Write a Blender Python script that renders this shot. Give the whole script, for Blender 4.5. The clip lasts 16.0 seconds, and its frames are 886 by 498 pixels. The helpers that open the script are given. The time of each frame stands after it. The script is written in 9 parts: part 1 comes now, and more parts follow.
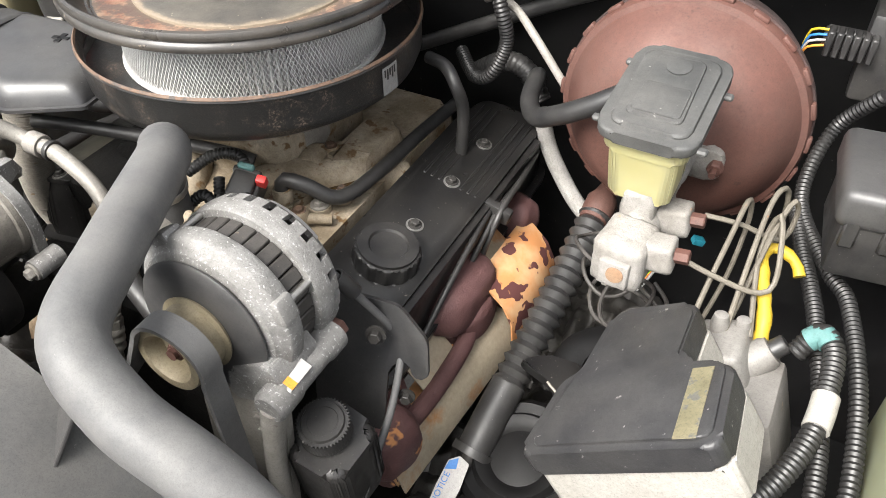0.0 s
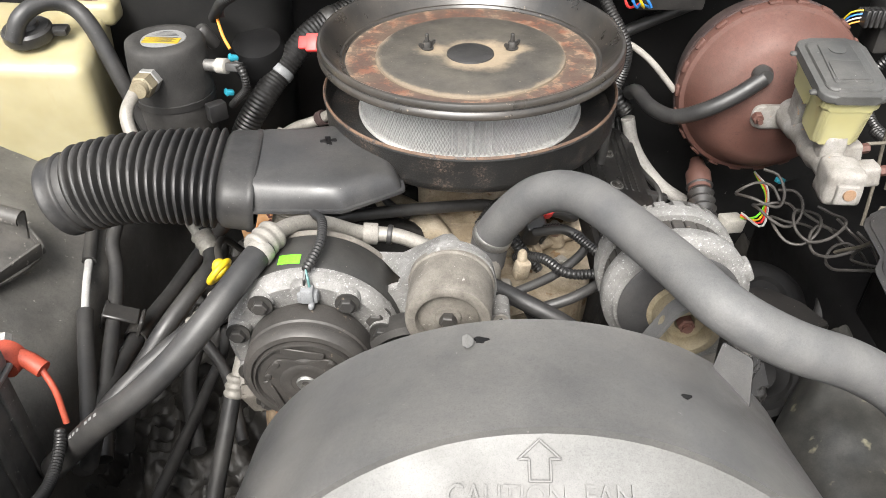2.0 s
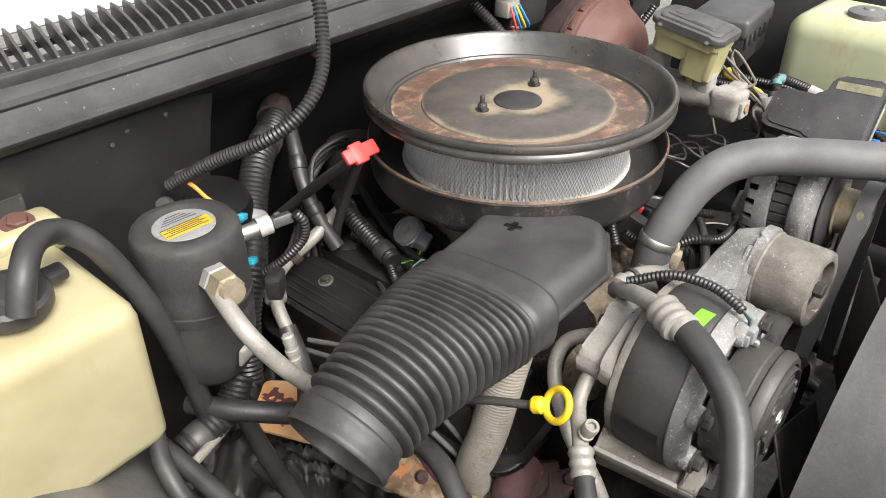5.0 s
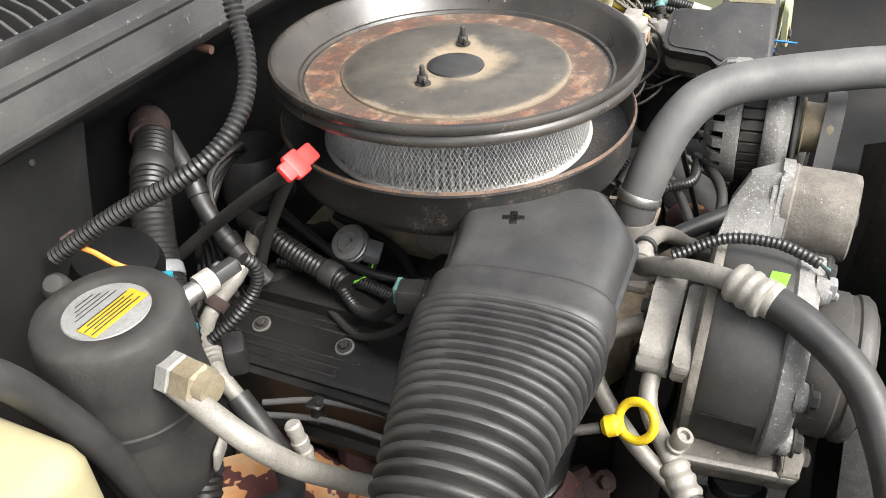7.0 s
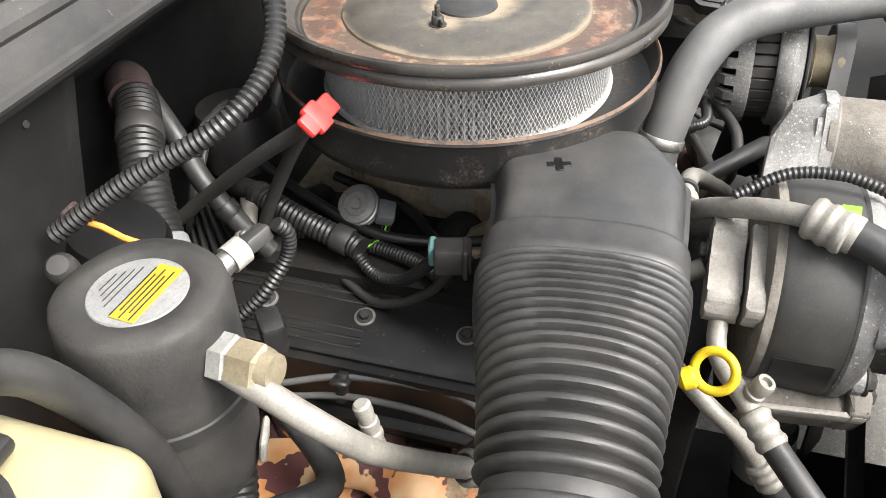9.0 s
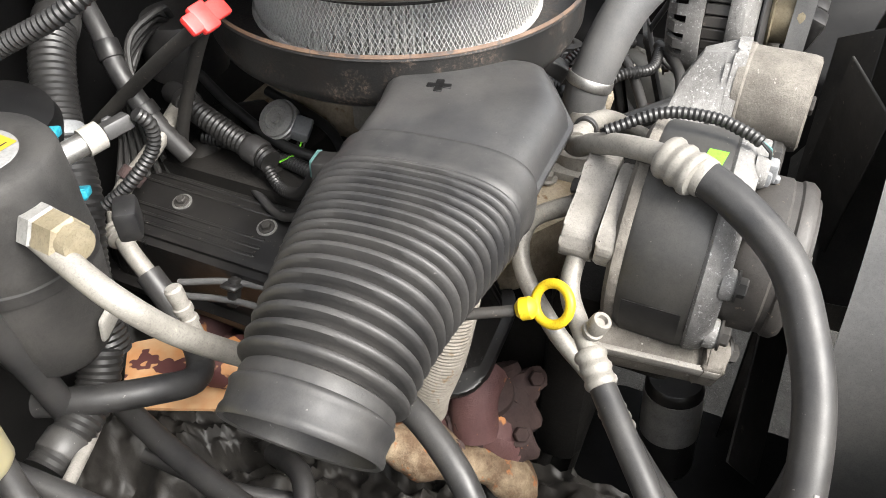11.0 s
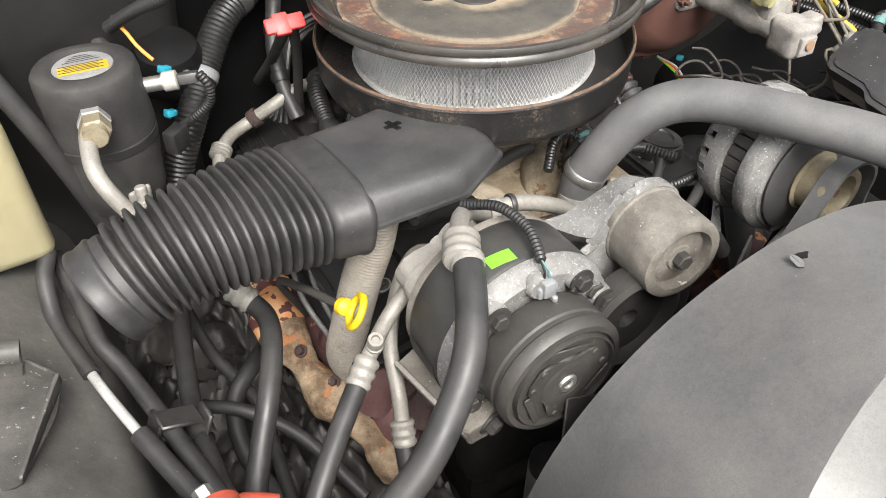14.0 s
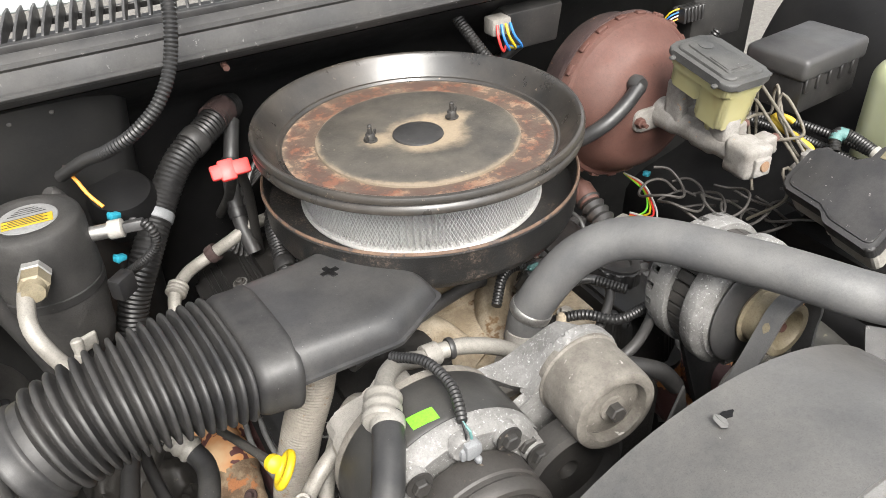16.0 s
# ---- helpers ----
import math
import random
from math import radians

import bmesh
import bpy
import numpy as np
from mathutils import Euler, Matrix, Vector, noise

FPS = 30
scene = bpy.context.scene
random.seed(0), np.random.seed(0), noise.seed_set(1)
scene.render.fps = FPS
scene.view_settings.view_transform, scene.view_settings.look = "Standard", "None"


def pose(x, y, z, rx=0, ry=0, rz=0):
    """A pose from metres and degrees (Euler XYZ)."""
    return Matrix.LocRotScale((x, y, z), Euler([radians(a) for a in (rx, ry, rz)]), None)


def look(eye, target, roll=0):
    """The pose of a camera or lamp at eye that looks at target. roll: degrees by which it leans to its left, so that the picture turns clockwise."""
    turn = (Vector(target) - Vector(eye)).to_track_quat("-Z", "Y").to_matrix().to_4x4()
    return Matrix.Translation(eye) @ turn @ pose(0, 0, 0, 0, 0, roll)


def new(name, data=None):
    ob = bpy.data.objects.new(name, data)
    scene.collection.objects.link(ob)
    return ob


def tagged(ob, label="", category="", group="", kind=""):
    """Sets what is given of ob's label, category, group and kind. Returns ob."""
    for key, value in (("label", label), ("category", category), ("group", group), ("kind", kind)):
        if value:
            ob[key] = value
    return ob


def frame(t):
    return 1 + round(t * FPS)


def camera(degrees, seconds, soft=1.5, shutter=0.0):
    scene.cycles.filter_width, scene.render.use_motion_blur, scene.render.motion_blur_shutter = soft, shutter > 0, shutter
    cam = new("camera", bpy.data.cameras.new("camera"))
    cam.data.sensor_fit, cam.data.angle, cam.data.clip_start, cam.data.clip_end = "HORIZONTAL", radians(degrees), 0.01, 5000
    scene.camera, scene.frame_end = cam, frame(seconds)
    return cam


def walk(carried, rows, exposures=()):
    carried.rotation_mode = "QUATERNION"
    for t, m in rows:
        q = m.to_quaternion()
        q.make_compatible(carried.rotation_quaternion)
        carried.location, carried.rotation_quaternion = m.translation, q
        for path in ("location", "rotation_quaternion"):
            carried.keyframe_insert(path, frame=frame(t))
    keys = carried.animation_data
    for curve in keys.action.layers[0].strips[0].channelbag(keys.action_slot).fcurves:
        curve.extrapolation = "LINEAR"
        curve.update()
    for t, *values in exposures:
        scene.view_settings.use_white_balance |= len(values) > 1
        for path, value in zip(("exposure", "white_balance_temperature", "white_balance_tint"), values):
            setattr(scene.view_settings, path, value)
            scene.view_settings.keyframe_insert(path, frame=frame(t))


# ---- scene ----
EXPOSURES = ((0.0, 2.62), (1.0, 2.42), (2.0, 2.34), (2.5, 2.16), (3.0, 2.04), (4.0, 2.17), (5.0, 2.18), (8.0, 2.54), (11.0, 2.68), (12.5, 2.28), (16.0, 2.3))
cam = camera(59.24, 16.0, soft=0.75)
PATH = [  # seconds, eye, target, roll
    (0, (0.629, -0.685, 0.343), (-0.078, 0.627, -0.991), -0.7),
    (0.5, (0.478, -0.828, 0.362), (-0.002, 0.621, -0.929), 1.0),
    (1, (0.347, -0.923, 0.386), (0.036, 0.597, -0.876), 0.9),
    (1.5, (0.152, -0.955, 0.398), (-0.048, 0.603, -0.841), -0.1),
    (2, (-0.03, -1.02, 0.429), (-0.044, 0.551, -0.808), -0.2),
    (2.5, (-0.24, -1.089, 0.413), (0.014, 0.462, -0.823), -0.1),
    (3, (-0.382, -1.0, 0.397), (0.089, 0.513, -0.824), -0.2),
    (3.5, (-0.507, -0.884, 0.403), (0.155, 0.574, -0.795), -0.4),
    (4, (-0.662, -0.824, 0.377), (0.227, 0.531, -0.796), -0.2),
    (4.5, (-0.76, -0.747, 0.378), (0.356, 0.459, -0.763), -0.3),
    (5, (-0.822, -0.58, 0.389), (0.436, 0.519, -0.712), -0.5),
    (7.5, (-0.772, -0.258, 0.327), (0.706, 0.302, -0.9), -3.1),
    (8, (-0.8, -0.179, 0.325), (0.69, 0.297, -0.922), -2.6),
    (10.5, (-0.729, -0.323, 0.249), (0.677, 0.228, -1.062), -1.4),
    (11, (-0.739, -0.387, 0.263), (0.615, 0.229, -1.074), -0.7),
    (11.5, (-0.848, -0.518, 0.318), (0.485, 0.175, -1.002), 1.4),
    (12, (-0.862, -0.658, 0.393), (0.432, 0.176, -0.883), 2.7),
    (12.5, (-0.758, -0.791, 0.434), (0.429, 0.295, -0.755), 1.3),
    (13, (-0.702, -0.8, 0.452), (0.409, 0.398, -0.702), -0.7),
    (13.5, (-0.542, -0.808, 0.435), (0.439, 0.442, -0.779), -0.1),
    (14, (-0.503, -0.806, 0.385), (0.231, 0.495, -0.944), -0.4),
    (14.5, (-0.515, -0.806, 0.36), (0.114, 0.484, -1.034), -0.6),
    (15, (-0.501, -0.788, 0.392), (0.163, 0.577, -0.909), -0.8),
    (15.5, (-0.46, -0.789, 0.419), (0.252, 0.633, -0.793), -2.2),
    (16, (-0.403, -0.809, 0.426), (0.366, 0.633, -0.726), -2.7),
]
walk(cam, [(t, look(eye, target, roll)) for t, eye, target, roll in PATH], exposures=EXPOSURES)

# ---- sky, sun ----
world = bpy.data.worlds.new("world")
scene.world = world
world.use_nodes = True
wn = world.node_tree
sky = wn.nodes.new("ShaderNodeTexSky")
sky.sky_type = "NISHITA"
sky.sun_disc = False
sky.sun_elevation, sky.sun_rotation = radians(50), radians(194)
sky.air_density, sky.dust_density = 1.0, 4.0
sky_grey = wn.nodes.new("ShaderNodeHueSaturation")
sky_grey.inputs["Saturation"].default_value = 0.15
wn.links.new(sky.outputs[0], sky_grey.inputs["Color"])
wn.links.new(sky_grey.outputs[0], wn.nodes["Background"].inputs[0])
wn.nodes["Background"].inputs[1].default_value = 0.075
sun_data = bpy.data.lights.new("sun", "SUN")
sun_data.energy, sun_data.angle, sun_data.color = 1.5, radians(32), (1.0, 0.96, 0.9)
sun = new("sun", sun_data)
sun.matrix_world = look((-0.4, -1.6, 2.0), (0, 0, 0))


# ---- materials ----
def rgb(r, g, b):
    return (r, g, b, 1.0)


class Nodes:
    """A small builder for node materials."""

    def __init__(self, name):
        self.mat = bpy.data.materials.new(name)
        self.mat.use_nodes = True
        self.tree = self.mat.node_tree
        self.bsdf = self.tree.nodes["Principled BSDF"]
        self.coord = self.tree.nodes.new("ShaderNodeTexCoord").outputs["Object"]

    def link(self, a, b):
        self.tree.links.new(a, b)

    def noise(self, scale, detail=4.0, rough=0.6, stretch=None, offset=0.0):
        n = self.tree.nodes.new("ShaderNodeTexNoise")
        n.inputs["Scale"].default_value = scale
        n.inputs["Detail"].default_value = detail
        n.inputs["Roughness"].default_value = rough
        m = self.tree.nodes.new("ShaderNodeMapping")
        m.inputs["Location"].default_value = (offset, offset * 0.7, offset * 1.3)
        if stretch:
            m.inputs["Scale"].default_value = stretch
        self.link(self.coord, m.inputs["Vector"])
        self.link(m.outputs[0], n.inputs["Vector"])
        return n.outputs["Fac"]

    def ramp(self, fac, stops):
        r = self.tree.nodes.new("ShaderNodeValToRGB")
        el = r.color_ramp.elements
        while len(el) < len(stops):
            el.new(0.5)
        for e, (p, c) in zip(el, stops):
            e.position = p
            e.color = c if len(c) == 4 else (*c, 1.0)
        self.link(fac, r.inputs[0])
        return r.outputs[0]

    def mix(self, fac, a, b, blend="MIX"):
        m = self.tree.nodes.new("ShaderNodeMix")
        m.data_type, m.blend_type = "RGBA", blend
        for sock, v in ((m.inputs[0], fac), (m.inputs[6], a), (m.inputs[7], b)):
            if isinstance(v, (int, float)):
                sock.default_value = v
            elif isinstance(v, tuple):
                sock.default_value = v if len(v) == 4 else (*v, 1.0)
            else:
                self.link(v, sock)
        return m.outputs[2]

    def bump(self, fac, strength=0.3, dist=0.001):
        b = self.tree.nodes.new("ShaderNodeBump")
        b.inputs["Strength"].default_value = strength
        b.inputs["Distance"].default_value = dist
        self.link(fac, b.inputs["Height"])
        self.link(b.outputs[0], self.bsdf.inputs["Normal"])

    def put(self, color=None, rough=None, metal=None):
        for key, v in (("Base Color", color), ("Roughness", rough), ("Metallic", metal)):
            if v is None:
                continue
            if isinstance(v, (int, float)):
                self.bsdf.inputs[key].default_value = v
            elif isinstance(v, tuple):
                self.bsdf.inputs[key].default_value = v if len(v) == 4 else (*v, 1.0)
            else:
                self.link(v, self.bsdf.inputs[key])
        return self.mat


def surface(name, base, second, rough=0.5, metal=0.0, coarse=14, fine=160, amount=0.5, bump=0.25, depth=0.0006, speck=None, spec=0.5, rough2=None, dust=0.0):
    """A worn surface: two colours in large soft patches, fine grain, relief, and specks of a third colour."""
    k = Nodes(name)
    big = k.ramp(k.noise(coarse, 5, 0.65), [(0.5 - amount / 2 + 0.08, (0, 0, 0)), (0.5 + amount / 2 + 0.08, (1, 1, 1))])
    c = k.mix(big, base, second)
    grain = k.noise(fine, 6, 0.7, offset=3)
    c = k.mix(0.35, c, k.ramp(grain, [(0.25, (0.25, 0.25, 0.25)), (0.75, (1, 1, 1))]), "MULTIPLY")
    if speck:
        colour, scale, level = speck
        s = k.ramp(k.noise(scale, 3, 0.7, offset=9), [(level, (0, 0, 0)), (level + 0.06, (1, 1, 1))])
        c = k.mix(s, c, colour)
    r2 = rough + 0.2 if rough2 is None else rough2
    r = k.ramp(k.noise(coarse * 2.3, 4, 0.6, offset=5), [(0.3, (rough, rough, rough)), (0.7, (r2, r2, r2))])
    if dust:
        d = k.ramp(k.noise(9, 10, 0.78, offset=12), [(0.42, (0, 0, 0)), (0.78, (dust, dust, dust))])
        c = k.mix(d, c, (0.2, 0.185, 0.165))
        r = k.mix(d, r, (0.85, 0.85, 0.85))
        scuff = k.ramp(k.noise(34, 8, 0.8, stretch=(1, 4, 1), offset=20), [(0.66, (0, 0, 0)), (0.72, (dust, dust, dust))])
        c = k.mix(scuff, c, (0.16, 0.15, 0.14))
    fleck = k.ramp(k.noise(fine * 3.2, 3, 0.8, offset=15), [(0.3, (0.55, 0.55, 0.55)), (0.5, (1, 1, 1)), (0.66, (1, 1, 1)), (0.74, (1.35, 1.33, 1.3))])
    c = k.mix(0.7, c, fleck, "MULTIPLY")
    k.put(c, r, metal)
    k.bsdf.inputs["Specular IOR Level"].default_value = spec
    k.bump(grain, bump, depth)
    return k.mat


M = {}
M["black_plastic"] = surface("black_plastic", (0.011, 0.011, 0.012), (0.03, 0.029, 0.028), 0.3, coarse=18, bump=0.2, speck=((0.14, 0.13, 0.12), 240, 0.68), dust=0.17)
M["dull_plastic"] = surface("dull_plastic", (0.028, 0.028, 0.03), (0.06, 0.059, 0.057), 0.32, coarse=9, bump=0.25, spec=0.6, speck=((0.2, 0.19, 0.18), 190, 0.7), dust=0.20)
M["lid_plastic"] = surface("lid_plastic", (0.018, 0.018, 0.02), (0.045, 0.044, 0.043), 0.36, coarse=20, fine=260, bump=0.5, speck=((0.2, 0.19, 0.18), 130, 0.67), dust=0.12)
M["faded_lid"] = surface("faded_lid", (0.035, 0.036, 0.036), (0.085, 0.085, 0.082), 0.5, coarse=16, fine=260, bump=0.4, speck=((0.2, 0.195, 0.18), 130, 0.68), dust=0.25)
M["rubber"] = surface("rubber", (0.016, 0.016, 0.017), (0.042, 0.041, 0.04), 0.36, coarse=22, fine=300, bump=0.2, speck=((0.17, 0.16, 0.15), 210, 0.7), dust=0.17)
M["bellows_rubber"] = surface("bellows_rubber", (0.013, 0.013, 0.014), (0.04, 0.039, 0.038), 0.42, coarse=16, fine=260, bump=0.3, rough2=0.6, spec=0.5, speck=((0.13, 0.125, 0.12), 210, 0.7), dust=0.2)
M["grey_hose"] = surface("grey_hose", (0.08, 0.08, 0.082), (0.145, 0.143, 0.139), 0.5, coarse=16, fine=420, bump=0.3, speck=((0.25, 0.24, 0.23), 260, 0.72), dust=0.20)
M["conduit"] = surface("conduit", (0.009, 0.009, 0.0095), (0.022, 0.0215, 0.021), 0.36, coarse=25, bump=0.1, rough2=0.48, dust=0.08)
M["foam"] = surface("foam", (0.014, 0.0135, 0.013), (0.036, 0.034, 0.032), 0.62, coarse=12, fine=200, bump=0.6, depth=0.0012, dust=0.15)
M["black_paint"] = surface("black_paint", (0.0075, 0.0075, 0.008), (0.022, 0.0205, 0.019), 0.26, coarse=14, bump=0.25, speck=((0.17, 0.15, 0.13), 170, 0.67), dust=0.07)
M["dark_metal"] = surface("dark_metal", (0.014, 0.0135, 0.013), (0.04, 0.036, 0.032), 0.55, coarse=10, bump=0.4, speck=((0.12, 0.1, 0.08), 120, 0.66), dust=0.15)
M["oily_metal"] = surface("oily_metal", (0.007, 0.0065, 0.006), (0.022, 0.0195, 0.017), 0.6, coarse=8, bump=0.6, depth=0.002, spec=0.3)
M["cast_alu"] = surface("cast_alu", (0.15, 0.145, 0.137), (0.33, 0.325, 0.315), 0.55, 0.2, coarse=34, fine=260, bump=0.8, depth=0.0014, speck=((0.4, 0.395, 0.385), 300, 0.6))
M["grey_alu"] = surface("grey_alu", (0.24, 0.225, 0.2), (0.34, 0.32, 0.295), 0.6, 0.15, coarse=24, fine=220, bump=0.6, depth=0.001, speck=((0.16, 0.14, 0.12), 140, 0.66))
M["pipe_alu"] = surface("pipe_alu", (0.23, 0.215, 0.19), (0.33, 0.315, 0.285), 0.45, 0.25, coarse=30, bump=0.3, speck=((0.33, 0.29, 0.24), 180, 0.67))
M["steel"] = surface("steel", (0.42, 0.41, 0.39), (0.58, 0.57, 0.55), 0.35, 0.9, coarse=40, bump=0.2)
M["zinc"] = surface("zinc", (0.2, 0.165, 0.105), (0.31, 0.27, 0.19), 0.45, 0.25, coarse=40, bump=0.2)
M["dirty_alu"] = surface("dirty_alu", (0.2, 0.155, 0.1), (0.46, 0.4, 0.31), 0.6, 0.0, coarse=20, amount=0.35, bump=0.7, depth=0.002, speck=((0.13, 0.075, 0.03), 34, 0.6))
M["rust"] = surface("rust", (0.075, 0.031, 0.023), (0.14, 0.062, 0.047), 0.55, 0.1, coarse=9, fine=180, amount=0.7, bump=0.4, speck=((0.06, 0.025, 0.018), 60, 0.64), dust=0.12)
M["dark_rust"] = surface("dark_rust", (0.034, 0.019, 0.018), (0.08, 0.048, 0.042), 0.75, coarse=20, fine=200, bump=0.8, depth=0.0015, speck=((0.3, 0.13, 0.06), 70, 0.66))
M["tan_rust"] = surface("tan_rust", (0.2, 0.1, 0.05), (0.3, 0.21, 0.135), 0.7, coarse=14, bump=0.5, speck=((0.2, 0.09, 0.05), 40, 0.6))
M["filter_paper"] = surface("filter_paper", (0.5, 0.495, 0.48), (0.62, 0.61, 0.59), 0.85, coarse=12, bump=0.2)
M["wire"] = surface("wire", (0.52, 0.52, 0.51), (0.64, 0.64, 0.625), 0.5, 0.0, coarse=30, bump=0.0)
M["yellow"] = surface("yellow", (0.58, 0.4, 0.008), (0.66, 0.48, 0.02), 0.4, coarse=30, bump=0.1)
M["red"] = surface("red", (0.7, 0.03, 0.03), (0.75, 0.07, 0.06), 0.4, coarse=30, bump=0.1)
M["orange_red"] = surface("orange_red", (0.36, 0.05, 0.025), (0.42, 0.085, 0.045), 0.5, coarse=30, bump=0.2)
M["blue"] = surface("blue", (0.02, 0.17, 0.5), (0.035, 0.2, 0.55), 0.4, coarse=30, bump=0.1)
M["cyan"] = surface("cyan", (0.02, 0.26, 0.36), (0.03, 0.31, 0.4), 0.4, coarse=30, bump=0.1)
M["green"] = surface("green", (0.15, 0.6, 0.02), (0.2, 0.65, 0.04), 0.5, coarse=30, bump=0.1)
M["orange_wire"] = surface("orange_wire", (0.75, 0.28, 0.03), (0.8, 0.33, 0.05), 0.45, coarse=30, bump=0.1)
M["white_plastic"] = surface("white_plastic", (0.3, 0.285, 0.255), (0.4, 0.385, 0.355), 0.5, coarse=14, bump=0.2, speck=((0.4, 0.36, 0.28), 110, 0.68))
M["white_paint"] = surface("white_paint", (0.4, 0.39, 0.375), (0.5, 0.49, 0.475), 0.5, coarse=20, bump=0.1)
M["shroud_dark"] = surface("shroud_dark", (0.07, 0.0695, 0.069), (0.132, 0.129, 0.125), 0.28, coarse=6, fine=240, amount=0.5, bump=0.3, speck=((0.2, 0.19, 0.18), 130, 0.71), dust=0.34)
# pale grey; on the shroud's front panel it puts sky light into shroud_dark's colour
M["pale_lit_plastic"] = surface("pale_lit_plastic", (0.098, 0.097, 0.094), (0.158, 0.155, 0.15), 0.38, coarse=7, fine=240, bump=0.3, speck=((0.1, 0.1, 0.1), 130, 0.7), dust=0.15)
M["battery_case"] = surface("battery_case", (0.03, 0.03, 0.03), (0.08, 0.078, 0.075), 0.42, coarse=18, fine=220, bump=0.3, speck=((0.3, 0.29, 0.27), 120, 0.66), dust=0.35)
M["battery_lid"] = surface("battery_lid", (0.075, 0.075, 0.075), (0.15, 0.147, 0.142), 0.45, coarse=14, fine=240, bump=0.3, speck=((0.22, 0.21, 0.2), 150, 0.69), dust=0.25)
# the radiator cover's grey, raised to carry the strong light on it
M["lit_cover_plastic"] = surface("lit_cover_plastic", (0.11, 0.108, 0.105), (0.19, 0.187, 0.181), 0.45, coarse=8, fine=240, bump=0.3, speck=((0.12, 0.12, 0.12), 130, 0.7), dust=0.1)
M["line_white"] = surface("line_white", (0.34, 0.335, 0.325), (0.44, 0.435, 0.425), 0.5, coarse=30, bump=0.2, speck=((0.2, 0.18, 0.15), 120, 0.66))
M["fender_paint"] = surface("fender_paint", (0.07, 0.068, 0.064), (0.185, 0.178, 0.166), 0.34, coarse=7, fine=160, amount=0.4, bump=0.35, speck=((0.26, 0.25, 0.23), 90, 0.67), dust=0.42)
# near-black with little gloss, which deepens the shade on parts low in the bay
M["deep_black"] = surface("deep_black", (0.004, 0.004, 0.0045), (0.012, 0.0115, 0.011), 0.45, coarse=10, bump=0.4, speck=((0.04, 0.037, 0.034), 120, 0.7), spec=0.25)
M["asphalt"] = surface("asphalt", (0.13, 0.122, 0.11), (0.22, 0.21, 0.19), 0.85, coarse=40, fine=220, bump=0.9, depth=0.004, speck=((0.22, 0.21, 0.19), 130, 0.6))
M["gold_label"] = surface("gold_label", (0.15, 0.135, 0.08), (0.24, 0.21, 0.13), 0.5, 0.2, coarse=40, bump=0.1, speck=((0.1, 0.1, 0.09), 60, 0.6))
M["yellow_wrap"] = surface("yellow_wrap", (0.4, 0.27, 0.015), (0.5, 0.35, 0.03), 0.5, coarse=30, bump=0.3)
M["teal"] = surface("teal", (0.07, 0.17, 0.165), (0.11, 0.22, 0.21), 0.5, coarse=30, bump=0.1)
M["cloth_wrap"] = surface("cloth_wrap", (0.33, 0.315, 0.295), (0.43, 0.415, 0.39), 0.8, coarse=30, fine=150, bump=1.0, depth=0.002)
M["flex_paper"] = surface("flex_paper", (0.24, 0.215, 0.18), (0.33, 0.305, 0.265), 0.7, coarse=18, bump=0.5, speck=((0.2, 0.15, 0.1), 60, 0.62))


M["corroded_alu"] = surface("corroded_alu", (0.18, 0.165, 0.145), (0.38, 0.365, 0.345), 0.75, 0.0, coarse=28, fine=260, bump=0.9, depth=0.0014, speck=((0.34, 0.2, 0.1), 45, 0.66))
M["lid_paint"] = surface("lid_paint", (0.014, 0.0135, 0.013), (0.06, 0.05, 0.04), 0.22, coarse=12, fine=200, bump=0.2, rough2=0.4, spec=0.65, speck=((0.2, 0.16, 0.12), 120, 0.67), dust=0.15)
M["label_paper"] = surface("label_paper", (0.19, 0.19, 0.188), (0.27, 0.27, 0.265), 0.4, coarse=20, bump=0.1, speck=((0.18, 0.17, 0.15), 120, 0.62))
M["liner_dirt"] = surface("liner_dirt", (0.018, 0.019, 0.018), (0.036, 0.036, 0.033), 0.3, coarse=12, bump=0.3, spec=0.6, speck=((0.17, 0.16, 0.11), 22, 0.63), dust=0.3)
M["scorched_sheet"] = surface("scorched_sheet", (0.13, 0.08, 0.045), (0.42, 0.33, 0.22), 0.75, coarse=30, fine=180, amount=0.3, bump=0.9, depth=0.0016, speck=((0.3, 0.12, 0.045), 40, 0.58))
M["dull_silver"] = surface("dull_silver", (0.28, 0.275, 0.26), (0.4, 0.395, 0.38), 0.35, 0.35, coarse=30, bump=0.2, speck=((0.2, 0.16, 0.11), 80, 0.66))
M["bright_silver"] = surface("bright_silver", (0.4, 0.39, 0.37), (0.55, 0.54, 0.52), 0.28, 0.6, coarse=34, bump=0.2, speck=((0.3, 0.24, 0.16), 90, 0.68))
M["liner_rubber"] = surface("liner_rubber", (0.016, 0.015, 0.014), (0.042, 0.038, 0.033), 0.42, coarse=12, fine=200, bump=0.5, spec=0.5, speck=((0.13, 0.115, 0.09), 60, 0.69), dust=0.25)
M["bracket_paint"] = surface("bracket_paint", (0.028, 0.027, 0.026), (0.07, 0.067, 0.062), 0.42, coarse=16, fine=200, bump=0.4, speck=((0.26, 0.24, 0.22), 110, 0.64), dust=0.4)
M["firewall_paint"] = surface("firewall_paint", (0.004, 0.004, 0.0045), (0.011, 0.0108, 0.0105), 0.5, coarse=7, bump=0.3, speck=((0.16, 0.15, 0.14), 110, 0.7), spec=0.3)
M["case_plastic"] = surface("case_plastic", (0.014, 0.014, 0.0143), (0.03, 0.0293, 0.028), 0.32, coarse=9, fine=240, bump=0.15, speck=((0.15, 0.145, 0.14), 150, 0.73), dust=0.05)
